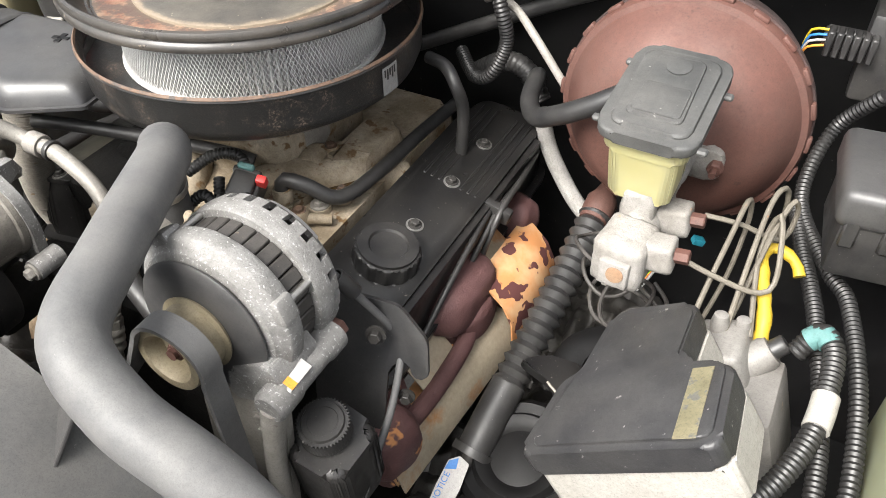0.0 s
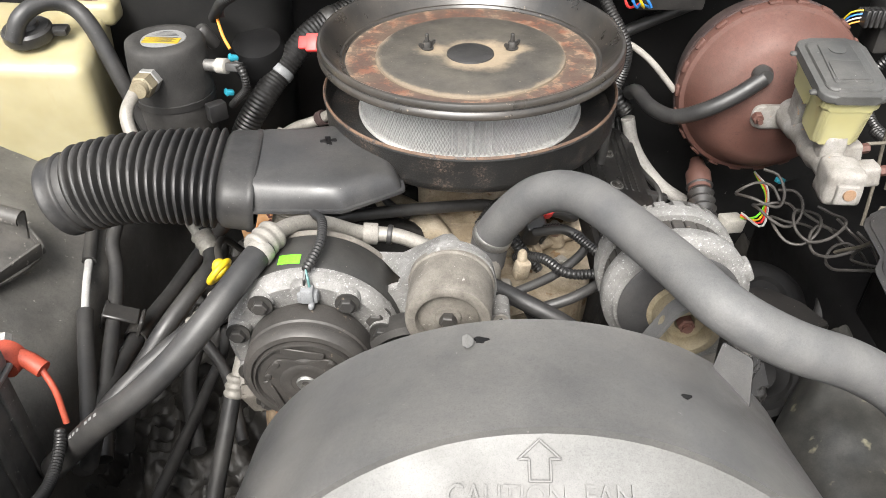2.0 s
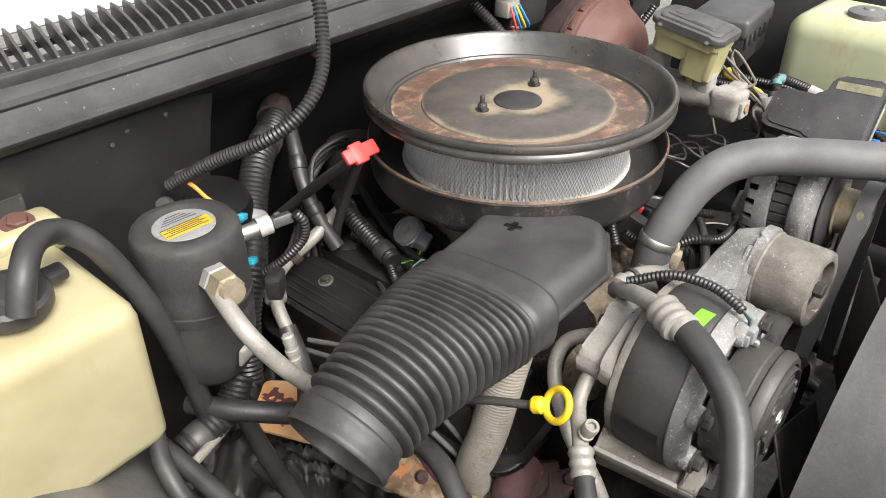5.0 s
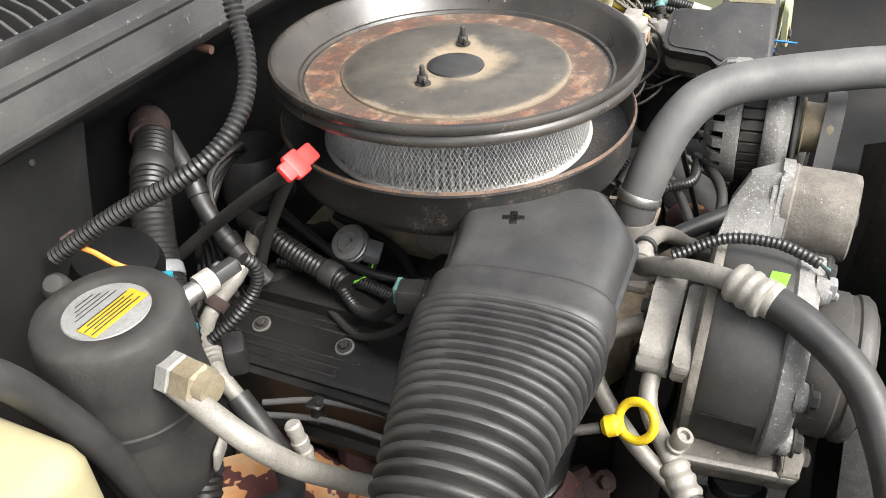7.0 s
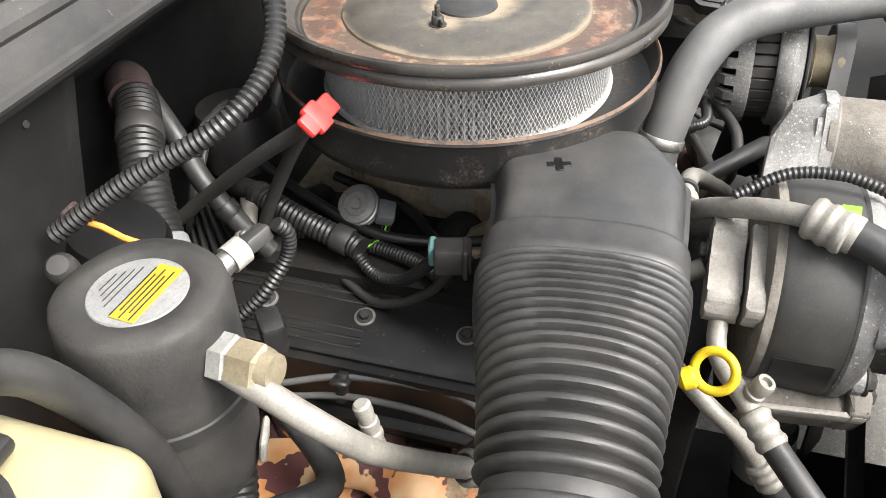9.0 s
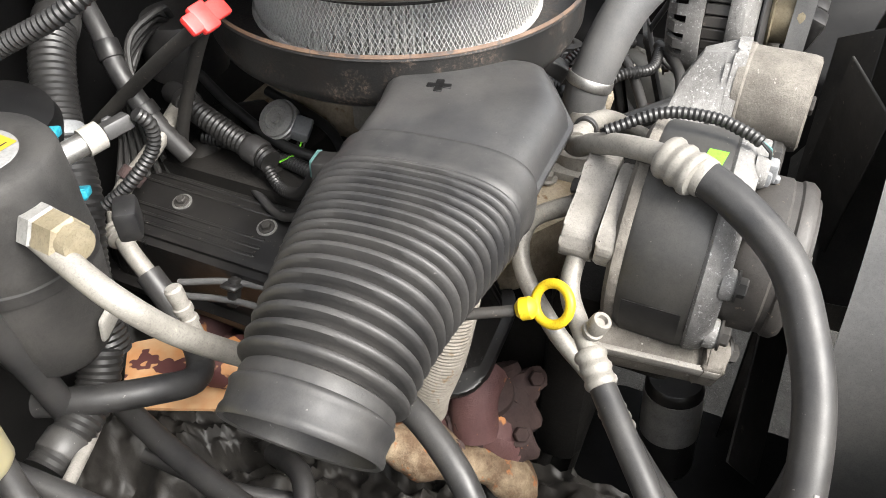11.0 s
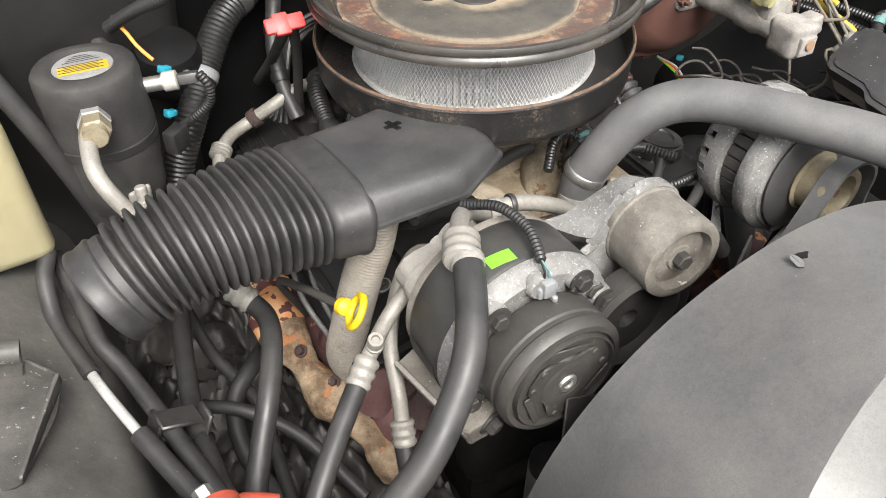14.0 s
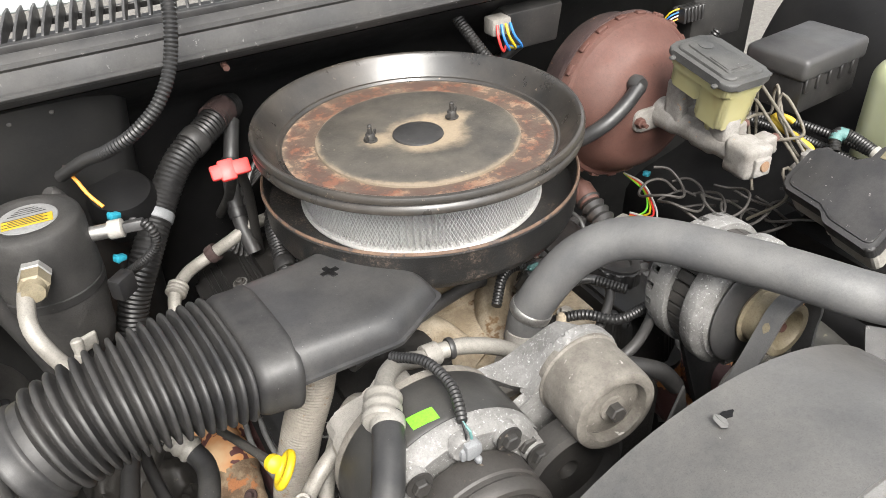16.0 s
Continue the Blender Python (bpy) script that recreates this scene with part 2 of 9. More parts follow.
M["rail_rubber"] = surface("rail_rubber", (0.016, 0.016, 0.017), (0.04, 0.039, 0.038), 0.5, coarse=8, fine=240, bump=0.4, speck=((0.16, 0.155, 0.15), 120, 0.66), dust=0.17)
M["faded_conduit"] = surface("faded_conduit", (0.05, 0.05, 0.05), (0.11, 0.108, 0.106), 0.4, coarse=18, bump=0.2)
M["compressor_paint"] = surface("compressor_paint", (0.018, 0.018, 0.018), (0.05, 0.048, 0.043), 0.36, coarse=9, fine=220, bump=0.2, speck=((0.2, 0.18, 0.15), 190, 0.7), dust=0.17)
M["clutch_dust"] = surface("clutch_dust", (0.04, 0.037, 0.034), (0.075, 0.068, 0.062), 0.45, 0.1, coarse=16, fine=180, bump=0.5, speck=((0.16, 0.13, 0.1), 90, 0.66))
M["connector_grey"] = surface("connector_grey", (0.17, 0.175, 0.18), (0.24, 0.245, 0.25), 0.4, coarse=20, bump=0.15)


def tank_plastic(name, base, second):
    """Milky, slightly see-through plastic."""
    k = Nodes(name)
    c = k.mix(k.ramp(k.noise(6, 4, 0.6), [(0.35, (0, 0, 0)), (0.7, (1, 1, 1))]), base, second)
    stain = k.ramp(k.noise(9, 5, 0.7, stretch=(1, 1, 0.35), offset=4), [(0.54, (0, 0, 0)), (0.72, (1, 1, 1))])
    c = k.mix(k.mix(0.6, (0, 0, 0, 1), stain), c, (0.24, 0.15, 0.055))
    k.put(c, 0.38, 0.0)
    k.bsdf.inputs["Subsurface Weight"].default_value = 0.25
    k.bsdf.inputs["Subsurface Radius"].default_value = (0.03, 0.025, 0.012)
    k.bsdf.inputs["Subsurface Scale"].default_value = 0.3
    k.bump(k.noise(70, 4, 0.6), 0.15, 0.001)
    return k.mat


M["cream_tank"] = tank_plastic("cream_tank", (0.27, 0.237, 0.135), (0.36, 0.325, 0.205))
M["pale_tank"] = tank_plastic("pale_tank", (0.33, 0.345, 0.215), (0.4, 0.415, 0.29))
M["fluid_tank"] = tank_plastic("fluid_tank", (0.3, 0.275, 0.13), (0.38, 0.355, 0.2))


def away(k, x=0.0, y=0.0):
    """The distance from an upright axis at (x, y) of the object."""
    m = k.tree.nodes.new("ShaderNodeVectorMath")
    m.operation = "MULTIPLY_ADD"
    m.inputs[1].default_value = (1, 1, 0)
    m.inputs[2].default_value = (-x, -y, 0)
    k.link(k.coord, m.inputs[0])
    n = k.tree.nodes.new("ShaderNodeVectorMath")
    n.operation = "LENGTH"
    k.link(m.outputs[0], n.inputs[0])
    return n.outputs["Value"]


def plus(k, a, b, scale=1.0, op="MULTIPLY_ADD"):
    n = k.tree.nodes.new("ShaderNodeMath")
    n.operation = op
    k.link(b, n.inputs[0])
    n.inputs[1].default_value = scale
    k.link(a, n.inputs[2])
    return n.outputs[0]


def rust_floor():
    """Black paint flaked to red rust, with pale dust settled along both edges."""
    k = Nodes("rust_floor")
    rust = k.mix(k.noise(70, 5, 0.7), (0.085, 0.036, 0.024), (0.2, 0.09, 0.055))
    edge = plus(k, away(k), k.noise(40, 4, 0.7, offset=1), 0.02)
    dust = k.mix(k.ramp(edge, [(0.178, (0, 0, 0)), (0.184, (1, 1, 1))]), rust, (0.3, 0.235, 0.165))
    inner = k.ramp(edge, [(0.143, (1, 1, 1)), (0.149, (0, 0, 0))])
    dust = k.mix(inner, dust, (0.22, 0.15, 0.1))
    tan = k.ramp(k.noise(22, 5, 0.7, offset=2), [(0.45, (0, 0, 0)), (0.62, (1, 1, 1))])
    dust = k.mix(tan, dust, (0.24, 0.17, 0.115))
    dark = k.ramp(k.noise(38, 6, 0.75, offset=7), [(0.5, (1, 1, 1)), (0.58, (0, 0, 0))])
    k.put(k.mix(k.mix(0.8, (0, 0, 0, 1), dark), dust, (0.05, 0.038, 0.032)), 0.5)
    k.bump(k.noise(90, 5, 0.7), 0.6, 0.001)
    return k.mat


def dusty_plate():
    """Dull black paint under brown dust, with tan rings of old water marks round the boss and studs."""
    k = Nodes("dusty_plate")
    c = k.mix(k.ramp(k.noise(16, 5, 0.65), [(0.35, (0, 0, 0)), (0.7, (1, 1, 1))]), (0.045, 0.041, 0.036), (0.095, 0.085, 0.07))
    wob = k.noise(30, 5, 0.7, offset=1)
    boss = k.ramp(plus(k, away(k, 0.012, -0.004), wob, 0.05), [(0.062, (1, 1, 1)), (0.085, (0, 0, 0))])
    c = k.mix(boss, c, (0.27, 0.215, 0.15))
    for x in (-0.0605, 0.0585):
        ring = k.ramp(plus(k, away(k, x + 0.004, 0.012), wob, 0.04), [(0.03, (1, 1, 1)), (0.045, (0, 0, 0))])
        c = k.mix(ring, c, (0.25, 0.2, 0.14))
    rim = k.ramp(plus(k, away(k), wob, 0.02), [(0.136, (0, 0, 0)), (0.141, (0.75, 0.75, 0.75))])
    c = k.mix(rim, c, (0.24, 0.19, 0.135))
    grain = k.noise(300, 5, 0.75, offset=3)
    c = k.mix(0.4, c, k.ramp(grain, [(0.25, (0.3, 0.3, 0.3)), (0.75, (1, 1, 1))]), "MULTIPLY")
    speck = k.ramp(k.noise(150, 3, 0.7, offset=9), [(0.68, (0, 0, 0)), (0.74, (1, 1, 1))])
    c = k.mix(speck, c, (0.3, 0.26, 0.2))
    k.put(c, k.ramp(wob, [(0.3, (0.35, 0.35, 0.35)), (0.7, (0.6, 0.6, 0.6))]))
    k.bump(grain, 0.4, 0.0006)
    return k.mat


def shield_metal():
    """Heat shield: orange oxide with dark red rust islands."""
    k = Nodes("shield_metal")
    base = k.mix(k.ramp(k.noise(18, 4, 0.6), [(0.4, (0, 0, 0)), (0.65, (1, 1, 1))]), (0.5, 0.22, 0.08), (0.55, 0.36, 0.2))
    isl = k.ramp(k.noise(34, 2.5, 0.5, offset=4), [(0.545, (0, 0, 0)), (0.56, (1, 1, 1))])
    k.put(k.mix(isl, base, (0.09, 0.03, 0.028)), 0.7)
    k.bump(isl, 0.5, 0.0008)
    return k.mat


def flaking_cast():
    """Dark red-brown cast iron with a little orange oxide breaking through."""
    k = Nodes("flaking_cast")
    base = k.mix(k.noise(40, 6, 0.75), (0.05, 0.018, 0.02), (0.15, 0.075, 0.07))
    flake = k.ramp(k.noise(16, 4, 0.6, offset=6), [(0.62, (0, 0, 0)), (0.65, (1, 1, 1))])
    k.put(k.mix(flake, base, (0.5, 0.22, 0.08)), 0.65)
    k.bump(k.noise(90, 6, 0.8), 0.9, 0.002)
    return k.mat


def cream_sheet():
    """Old bare shield sheet: pale tan with brown scorch."""
    k = Nodes("cream_sheet")
    base = k.mix(k.noise(14, 5, 0.65), (0.34, 0.28, 0.2), (0.5, 0.43, 0.32))
    burn = k.ramp(k.noise(10, 5, 0.7, offset=3), [(0.56, (0, 0, 0)), (0.68, (1, 1, 1))])
    c = k.mix(burn, base, (0.42, 0.22, 0.1))
    k.put(k.mix(0.35, c, k.ramp(k.noise(160, 5, 0.7), [(0.25, (0.3, 0.3, 0.3)), (0.7, (1, 1, 1))]), "MULTIPLY"), 0.7)
    k.bump(k.noise(60, 5, 0.7), 0.5, 0.0012)
    return k.mat


def scuffed_pan():
    """Black enamel with worn, rust-freckled patches."""
    k = Nodes("scuffed_pan")
    wear = k.ramp(k.noise(22, 8, 0.8), [(0.5, (0, 0, 0)), (0.7, (1, 1, 1))])
    freck = k.ramp(k.noise(320, 4, 0.8, offset=3), [(0.48, (0, 0, 0)), (0.6, (1, 1, 1))])
    worn = k.mix(1.0, wear, freck, "MULTIPLY")
    k.put(k.mix(worn, (0.02, 0.0195, 0.019), (0.24, 0.18, 0.14)), k.ramp(wear, [(0, (0.34, 0.34, 0.34)), (1, (0.6, 0.6, 0.6))]))
    k.bump(freck, 0.2, 0.0005)
    return k.mat


M["rust_floor"], M["shield_metal"], M["scuffed_pan"] = rust_floor(), shield_metal(), scuffed_pan()
M["dusty_plate"], M["flaking_cast"], M["cream_sheet"] = dusty_plate(), flaking_cast(), cream_sheet()
M["brown_oil"] = surface("brown_oil", (0.03, 0.014, 0.004), (0.12, 0.066, 0.018), 0.12, coarse=30, bump=0.2, rough2=0.3)
M["pan_rust"] = surface("pan_rust", (0.07, 0.04, 0.026), (0.17, 0.105, 0.065), 0.6, coarse=30, bump=0.4, speck=((0.04, 0.03, 0.025), 60, 0.55))
M["line_steel"] = surface("line_steel", (0.12, 0.107, 0.084), (0.19, 0.17, 0.138), 0.5, 0.2, coarse=30, bump=0.2, speck=((0.25, 0.12, 0.06), 60, 0.68))
M["milky_plastic"] = surface("milky_plastic", (0.16, 0.15, 0.138), (0.27, 0.26, 0.245), 0.45, coarse=14, bump=0.3, speck=((0.3, 0.24, 0.17), 60, 0.68))
M["tensioner_alu"] = surface("tensioner_alu", (0.12, 0.108, 0.092), (0.25, 0.23, 0.2), 0.65, 0.05, coarse=26, fine=230, amount=0.35, bump=0.9, depth=0.0014, speck=((0.36, 0.34, 0.31), 95, 0.66))

# ---- mesh building ----
ORIGIN = {}


def root(name, at, label, category, group="", kind=""):
    """The empty at a thing's base."""
    ob = new(name)
    ob.location = at
    ob.empty_display_size = 0.02
    ORIGIN[ob] = Vector(at)
    return tagged(ob, label, category, group, kind)


def part(name, bm, material, parent=None, label="", smooth=40):
    """Links a bmesh, made in world places, as one mesh object under a thing or a part."""
    base = ORIGIN[parent] if parent is not None else Vector((0, 0, 0))
    bmesh.ops.translate(bm, verts=bm.verts, vec=-base)
    bmesh.ops.recalc_face_normals(bm, faces=bm.faces)
    me = bpy.data.meshes.new(name)
    bm.to_mesh(me)
    bm.free()
    me.materials.append(M[material])
    if smooth:
        me.polygons.foreach_set("use_smooth", [True] * len(me.polygons))
        me.set_sharp_from_angle(angle=radians(smooth))
    ob = new(name, me)
    ORIGIN[ob] = base
    if parent is not None:
        ob.parent = parent
    if label:
        tagged(ob, label)
    return ob


def thing(name, bm, material, label, category, group="", kind="", smooth=40):
    """A thing that is one mesh."""
    return tagged(part(name, bm, material, None, "", smooth), label, category, group, kind)


def basis(o, z, x=(1, 0, 0)):
    """A frame with its origin at o, local z along z and local x near x."""
    z = Vector(z).normalized()
    x = Vector(x)
    if abs(x.normalized().dot(z)) > 0.95:
        x = Vector((0, 1, 0)) if abs(z.y) < 0.9 else Vector((0, 0, 1))
    y = z.cross(x).normalized()
    x = y.cross(z)
    m = Matrix((x, y, z)).transposed().to_4x4()
    m.translation = Vector(o)
    return m


def lathe(bm, profile, m, seg=32, close=False):
    """Turns a profile of (radius, height) about m's z axis."""
    rings = []
    for r, h in profile:
        if r < 1e-6:
            rings.append([bm.verts.new(m @ Vector((0, 0, h)))])
        else:
            rings.append([bm.verts.new(m @ Vector((r * math.cos(2 * math.pi * i / seg), r * math.sin(2 * math.pi * i / seg), h))) for i in range(seg)])
    pairs = list(zip(rings, rings[1:])) + ([(rings[-1], rings[0])] if close else [])
    for a, b in pairs:
        for i in range(seg):
            j = (i + 1) % seg
            if len(a) == 1 and len(b) > 1:
                bm.faces.new((a[0], b[i], b[j]))
            elif len(b) == 1 and len(a) > 1:
                bm.faces.new((a[i], b[0], a[j]))
            elif len(a) > 1:
                bm.faces.new((a[i], b[i], b[j], a[j]))
    return bm


def spline(points, step=0.008):
    """A smooth line through points, at even steps."""
    p = [Vector(q) for q in points]
    p = [2 * p[0] - p[1]] + p + [2 * p[-1] - p[-2]]
    fine = []
    for i in range(1, len(p) - 2):
        a, b, c, d = p[i - 1 : i + 3]
        for k in range(24):
            u = k / 24
            fine.append(0.5 * (2 * b + (c - a) * u + (2 * a - 5 * b + 4 * c - d) * u * u + (3 * b - a - 3 * c + d) * u**3))
    fine.append(p[-2])
    dist = np.r_[0, np.cumsum([(b - a).length for a, b in zip(fine, fine[1:])])]
    n = max(2, int(dist[-1] / step))
    at = np.linspace(0, dist[-1], n + 1)
    arr = np.array(fine)
    return [Vector([np.interp(s, dist, arr[:, k]) for k in range(3)]) for s in at], at


def sweep(bm, points, radius, seg=12, step=0.008, cap=True, rib=None, smooth=True, squash=None):
    """A tube along points. radius: a number or a function of the way along, 0 to 1. rib: (pitch, depth) of rings.
    squash: a function giving (width, height) factors along the way, height towards the world's up."""
    if rib:
        step = rib[0] / 4
    path, at = spline(points, step) if smooth else ([Vector(p) for p in points], np.linspace(0, 1, len(points)))
    total = at[-1]
    tang = [(path[min(i + 1, len(path) - 1)] - path[max(i - 1, 0)]).normalized() for i in range(len(path))]
    up = Vector((0, 0, 1)) if abs(tang[0].z) < 0.9 else Vector((0, 1, 0))
    x = tang[0].cross(up).normalized()
    rings = []
    for i, (c, t) in enumerate(zip(path, tang)):
        x = (x - t * x.dot(t)).normalized()
        if squash:
            x = t.cross(Vector((0, 0, 1))).normalized()
        y = x.cross(t).normalized()
        u = float(at[i] / total)
        r = radius(u) if callable(radius) else radius
        if rib:
            r += rib[1] * (0.5 if i % 4 in (1, 3) else (1.0 if i % 4 == 2 else 0.0))
        w, h = squash(u) if squash else (1, 1)
        rings.append([bm.verts.new(c + r * (w * math.cos(2 * math.pi * k / seg) * x + h * math.sin(2 * math.pi * k / seg) * y)) for k in range(seg)])
    for a, b in zip(rings, rings[1:]):
        for k in range(seg):
            bm.faces.new((a[k], a[(k + 1) % seg], b[(k + 1) % seg], b[k]))
    if cap:
        bm.faces.new(rings[0])
        bm.faces.new(rings[-1])
    return bm


def box(bm, size, m, bevel=0.003, segments=2):
    """A box with rounded edges, centred on m."""
    made = bmesh.ops.create_cube(bm, size=1.0)["verts"]
    for v in made:
        v.co = Vector((v.co.x * size[0], v.co.y * size[1], v.co.z * size[2]))
    edges = list({e for v in made for e in v.link_edges})
    out = bmesh.ops.bevel(bm, geom=edges, offset=bevel, segments=segments, affect="EDGES", profile=0.5) if bevel else {"verts": made}
    every = set(out["verts"]) | {v for v in made if v.is_valid}
    for v in every:
        v.co = m @ v.co
    return bm


def slab(bm, outline, low, high, m=None, bevel=0.004, segments=2, taper=1.0):
    """A prism over an outline of (x, y), from low to high, with its edges rounded. taper: how much narrower the top is."""
    m = m or Matrix()
    cx = sum(p[0] for p in outline) / len(outline)
    cy = sum(p[1] for p in outline) / len(outline)
    lo = [bm.verts.new((x, y, low)) for x, y in outline]
    hi = [bm.verts.new((cx + (x - cx) * taper, cy + (y - cy) * taper, high)) for x, y in outline]
    faces = [bm.faces.new(lo[::-1]), bm.faces.new(hi)]
    for i in range(len(outline)):
        j = (i + 1) % len(outline)
        faces.append(bm.faces.new((lo[i], lo[j], hi[j], hi[i])))
    every = set(lo + hi)
    if bevel:
        edges = list({e for f in faces for e in f.edges})
        out = bmesh.ops.bevel(bm, geom=edges, offset=bevel, segments=segments, affect="EDGES", profile=0.5)
        every = set(out["verts"]) | {v for v in every if v.is_valid}
    for v in every:
        v.co = m @ v.co
    return bm


def rounded(outline, r, n=5):
    """An outline with its corners rounded by r."""
    out = []
    for i, p in enumerate(outline):
        p, a, b = Vector(p), Vector(outline[i - 1]), Vector(outline[(i + 1) % len(outline)])
        d1, d2 = (a - p), (b - p)
        k = min(r, d1.length * 0.45, d2.length * 0.45)
        s, e = p + d1.normalized() * k, p + d2.normalized() * k
        for j in range(n + 1):
            u = j / n
            q = (1 - u) ** 2 * s + 2 * u * (1 - u) * p + u * u * e
            out.append((q.x, q.y))
    return out


def hexagon(bm, r, low, high, m):
    """A nut or bolt head along m's z axis."""
    return lathe(bm, [(0, low), (r, low), (r, high - r * 0.15), (r * 0.85, high), (0, high)], m, 6)


def bolt(parent, at, axis, r=0.006, h=0.006, material="steel", name="bolt"):
    m = basis(at, axis)
    bm = lathe(bmesh.new(), [(0, 0), (r * 1.55, 0), (r * 1.55, h * 0.25), (0, h * 0.25)], m, 16)
    hexagon(bm, r, h * 0.25, h, m)
    return part(name, bm, material, parent, smooth=30)


def text_mesh(body, size, depth=0.0006, bold=0.0):
    """A bmesh of raised letters, centred, in the xy plane."""
    curve = bpy.data.curves.new("letters", "FONT")
    curve.body, curve.size, curve.extrude, curve.offset = body, size, depth, bold
    curve.align_x, curve.align_y = "CENTER", "CENTER"
    ob = bpy.data.objects.new("letters", curve)
    me = bpy.data.meshes.new_from_object(ob)
    bm = bmesh.new()
    bm.from_mesh(me)
    bpy.data.objects.remove(ob)
    bpy.data.curves.remove(curve)
    bpy.data.meshes.remove(me)
    return bm


def moved(bm, m):
    bmesh.ops.transform(bm, matrix=m, verts=bm.verts)
    return bm



# ---- setting: ground, firewall, cowl, inner fenders ----
bm = bmesh.new()
bmesh.ops.create_grid(bm, x_segments=8, y_segments=8, size=60)
bmesh.ops.translate(bm, verts=bm.verts, vec=(0, 0, -1.05))
thing("ground", bm, "asphalt", "grey asphalt driveway under the vehicle", "ground", kind="structure")
# added dark sheet that stands in for the shade over the ground
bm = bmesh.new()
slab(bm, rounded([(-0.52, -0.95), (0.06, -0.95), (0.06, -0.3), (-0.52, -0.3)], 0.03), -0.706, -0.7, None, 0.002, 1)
thing("undertray", bm, "deep_black", "black sheet added low in the bay to darken the ground", "undertray", kind="structure")

bm = bmesh.new()
wall = [(0.20, 0.045), (0.235, 0.02), (0.31, -0.03), (0.335, -0.06), (0.345, -0.75)]
cols = [-1.0, -0.6, -0.3, -0.05, 0.1, 0.25, 0.45, 0.7, 1.0]
grid = [[bm.verts.new((x, y, z)) for y, z in wall] + [bm.verts.new((x, 0.40, -0.75)), bm.verts.new((x, 0.40, 0.045))] for x in cols]
for a, b in zip(grid, grid[1:]):
    for k in range(len(a)):
        j = (k + 1) % len(a)
        bm.faces.new((a[k], b[k], b[j], a[j]))
for e in (grid[0], grid[-1]):
    bm.faces.new(e)
thing("firewall", bm, "firewall_paint", "black painted steel firewall below the cowl", "firewall", kind="structure")

hv = root("heater_case", (-0.66, 0.305, -0.62), "black plastic heater case below the cowl rail", "heater case")
case_rows = []
for y, z, edge in ((0.208, 0.044, 0.0), (0.212, 0.02, 0.0), (0.222, -0.03, -0.006), (0.236, -0.1, -0.012), (0.25, -0.25, -0.02), (0.262, -0.62, -0.03)):
    case_rows.append([(-1.0, y, z), (-0.8, y + 0.002, z), (-0.6, y, z), (-0.42, y + 0.001, z), (-0.36 + edge, y + 0.004, z), (-0.325 + edge, y + 0.018, z), (-0.305 + edge, y + 0.045, z), (-0.298 + edge, y + 0.09, z), (-0.296 + edge, 0.4, z)])
bm = bmesh.new()
grid = [[bm.verts.new(p) for p in row] + [bm.verts.new((-1.0, 0.4, row[0][2]))] for row in case_rows]
for a, b in zip(grid, grid[1:]):
    for k in range(len(a)):
        j = (k + 1) % len(a)
        bm.faces.new((a[k], a[j], b[j], b[k]))
bm.faces.new(grid[0])
bm.faces.new(grid[-1])
part("body", bm, "case_plastic", hv, smooth=60)
for x, z in ((-0.47, 0.012), (-0.45, 0.022), (-0.4, 0.025), (-0.62, -0.055), (-0.606, -0.058), (-0.78, -0.02)):
    part("screw", lathe(bmesh.new(), [(0, 0), (0.0035, 0), (0.003, 0.002), (0, 0.003)], basis((x, 0.214 + max(0, -z) * 0.18, z), (0, -1, 0.2)), 10), "dark_metal", hv)
# raised bonnet behind the bay
hood = root("raised_bonnet", (0, 0.33, 0.38), "dark underside of the raised bonnet above the cowl", "bonnet", kind="structure")
bm = bmesh.new()
box(bm, (1.7, 0.03, 1.25), pose(0, 0.5, 1.0, -17), 0.01, 2)
part("panel", bm, "black_paint", hood)
for x in (-0.5, 0.0, 0.5):
    bm = bmesh.new()
    box(bm, (0.09, 0.02, 1.15), pose(x, 0.478, 1.0, -17), 0.008, 2)
    part("brace", bm, "black_paint", hood)

# cowl: rolled lip, slotted grille, windscreen foot
bm = bmesh.new()
lip = [(0.205, 0.045), (0.19, 0.05), (0.182, 0.056), (0.1775, 0.062), (0.1745, 0.0635), (0.1725, 0.067), (0.1735, 0.071), (0.177, 0.0725), (0.179, 0.08), (0.1855, 0.094), (0.183, 0.098), (0.1845, 0.104), (0.19, 0.1085), (0.196, 0.111), (0.2015, 0.11), (0.2045, 0.105), (0.205, 0.07)]
ends = [[bm.verts.new((x, y, z)) for y, z in lip] for x in (-1.0, 1.0)]
for k in range(len(lip)):
    j = (k + 1) % len(lip)
    bm.faces.new((ends[0][k], ends[1][k], ends[1][j], ends[0][j]))
bm.faces.new(ends[0])
bm.faces.new(ends[1])
thing("cowl_seal_rail", bm, "rail_rubber", "dark grey rolled cowl rail with a rubber hood seal", "cowl rail", kind="structure", smooth=25)

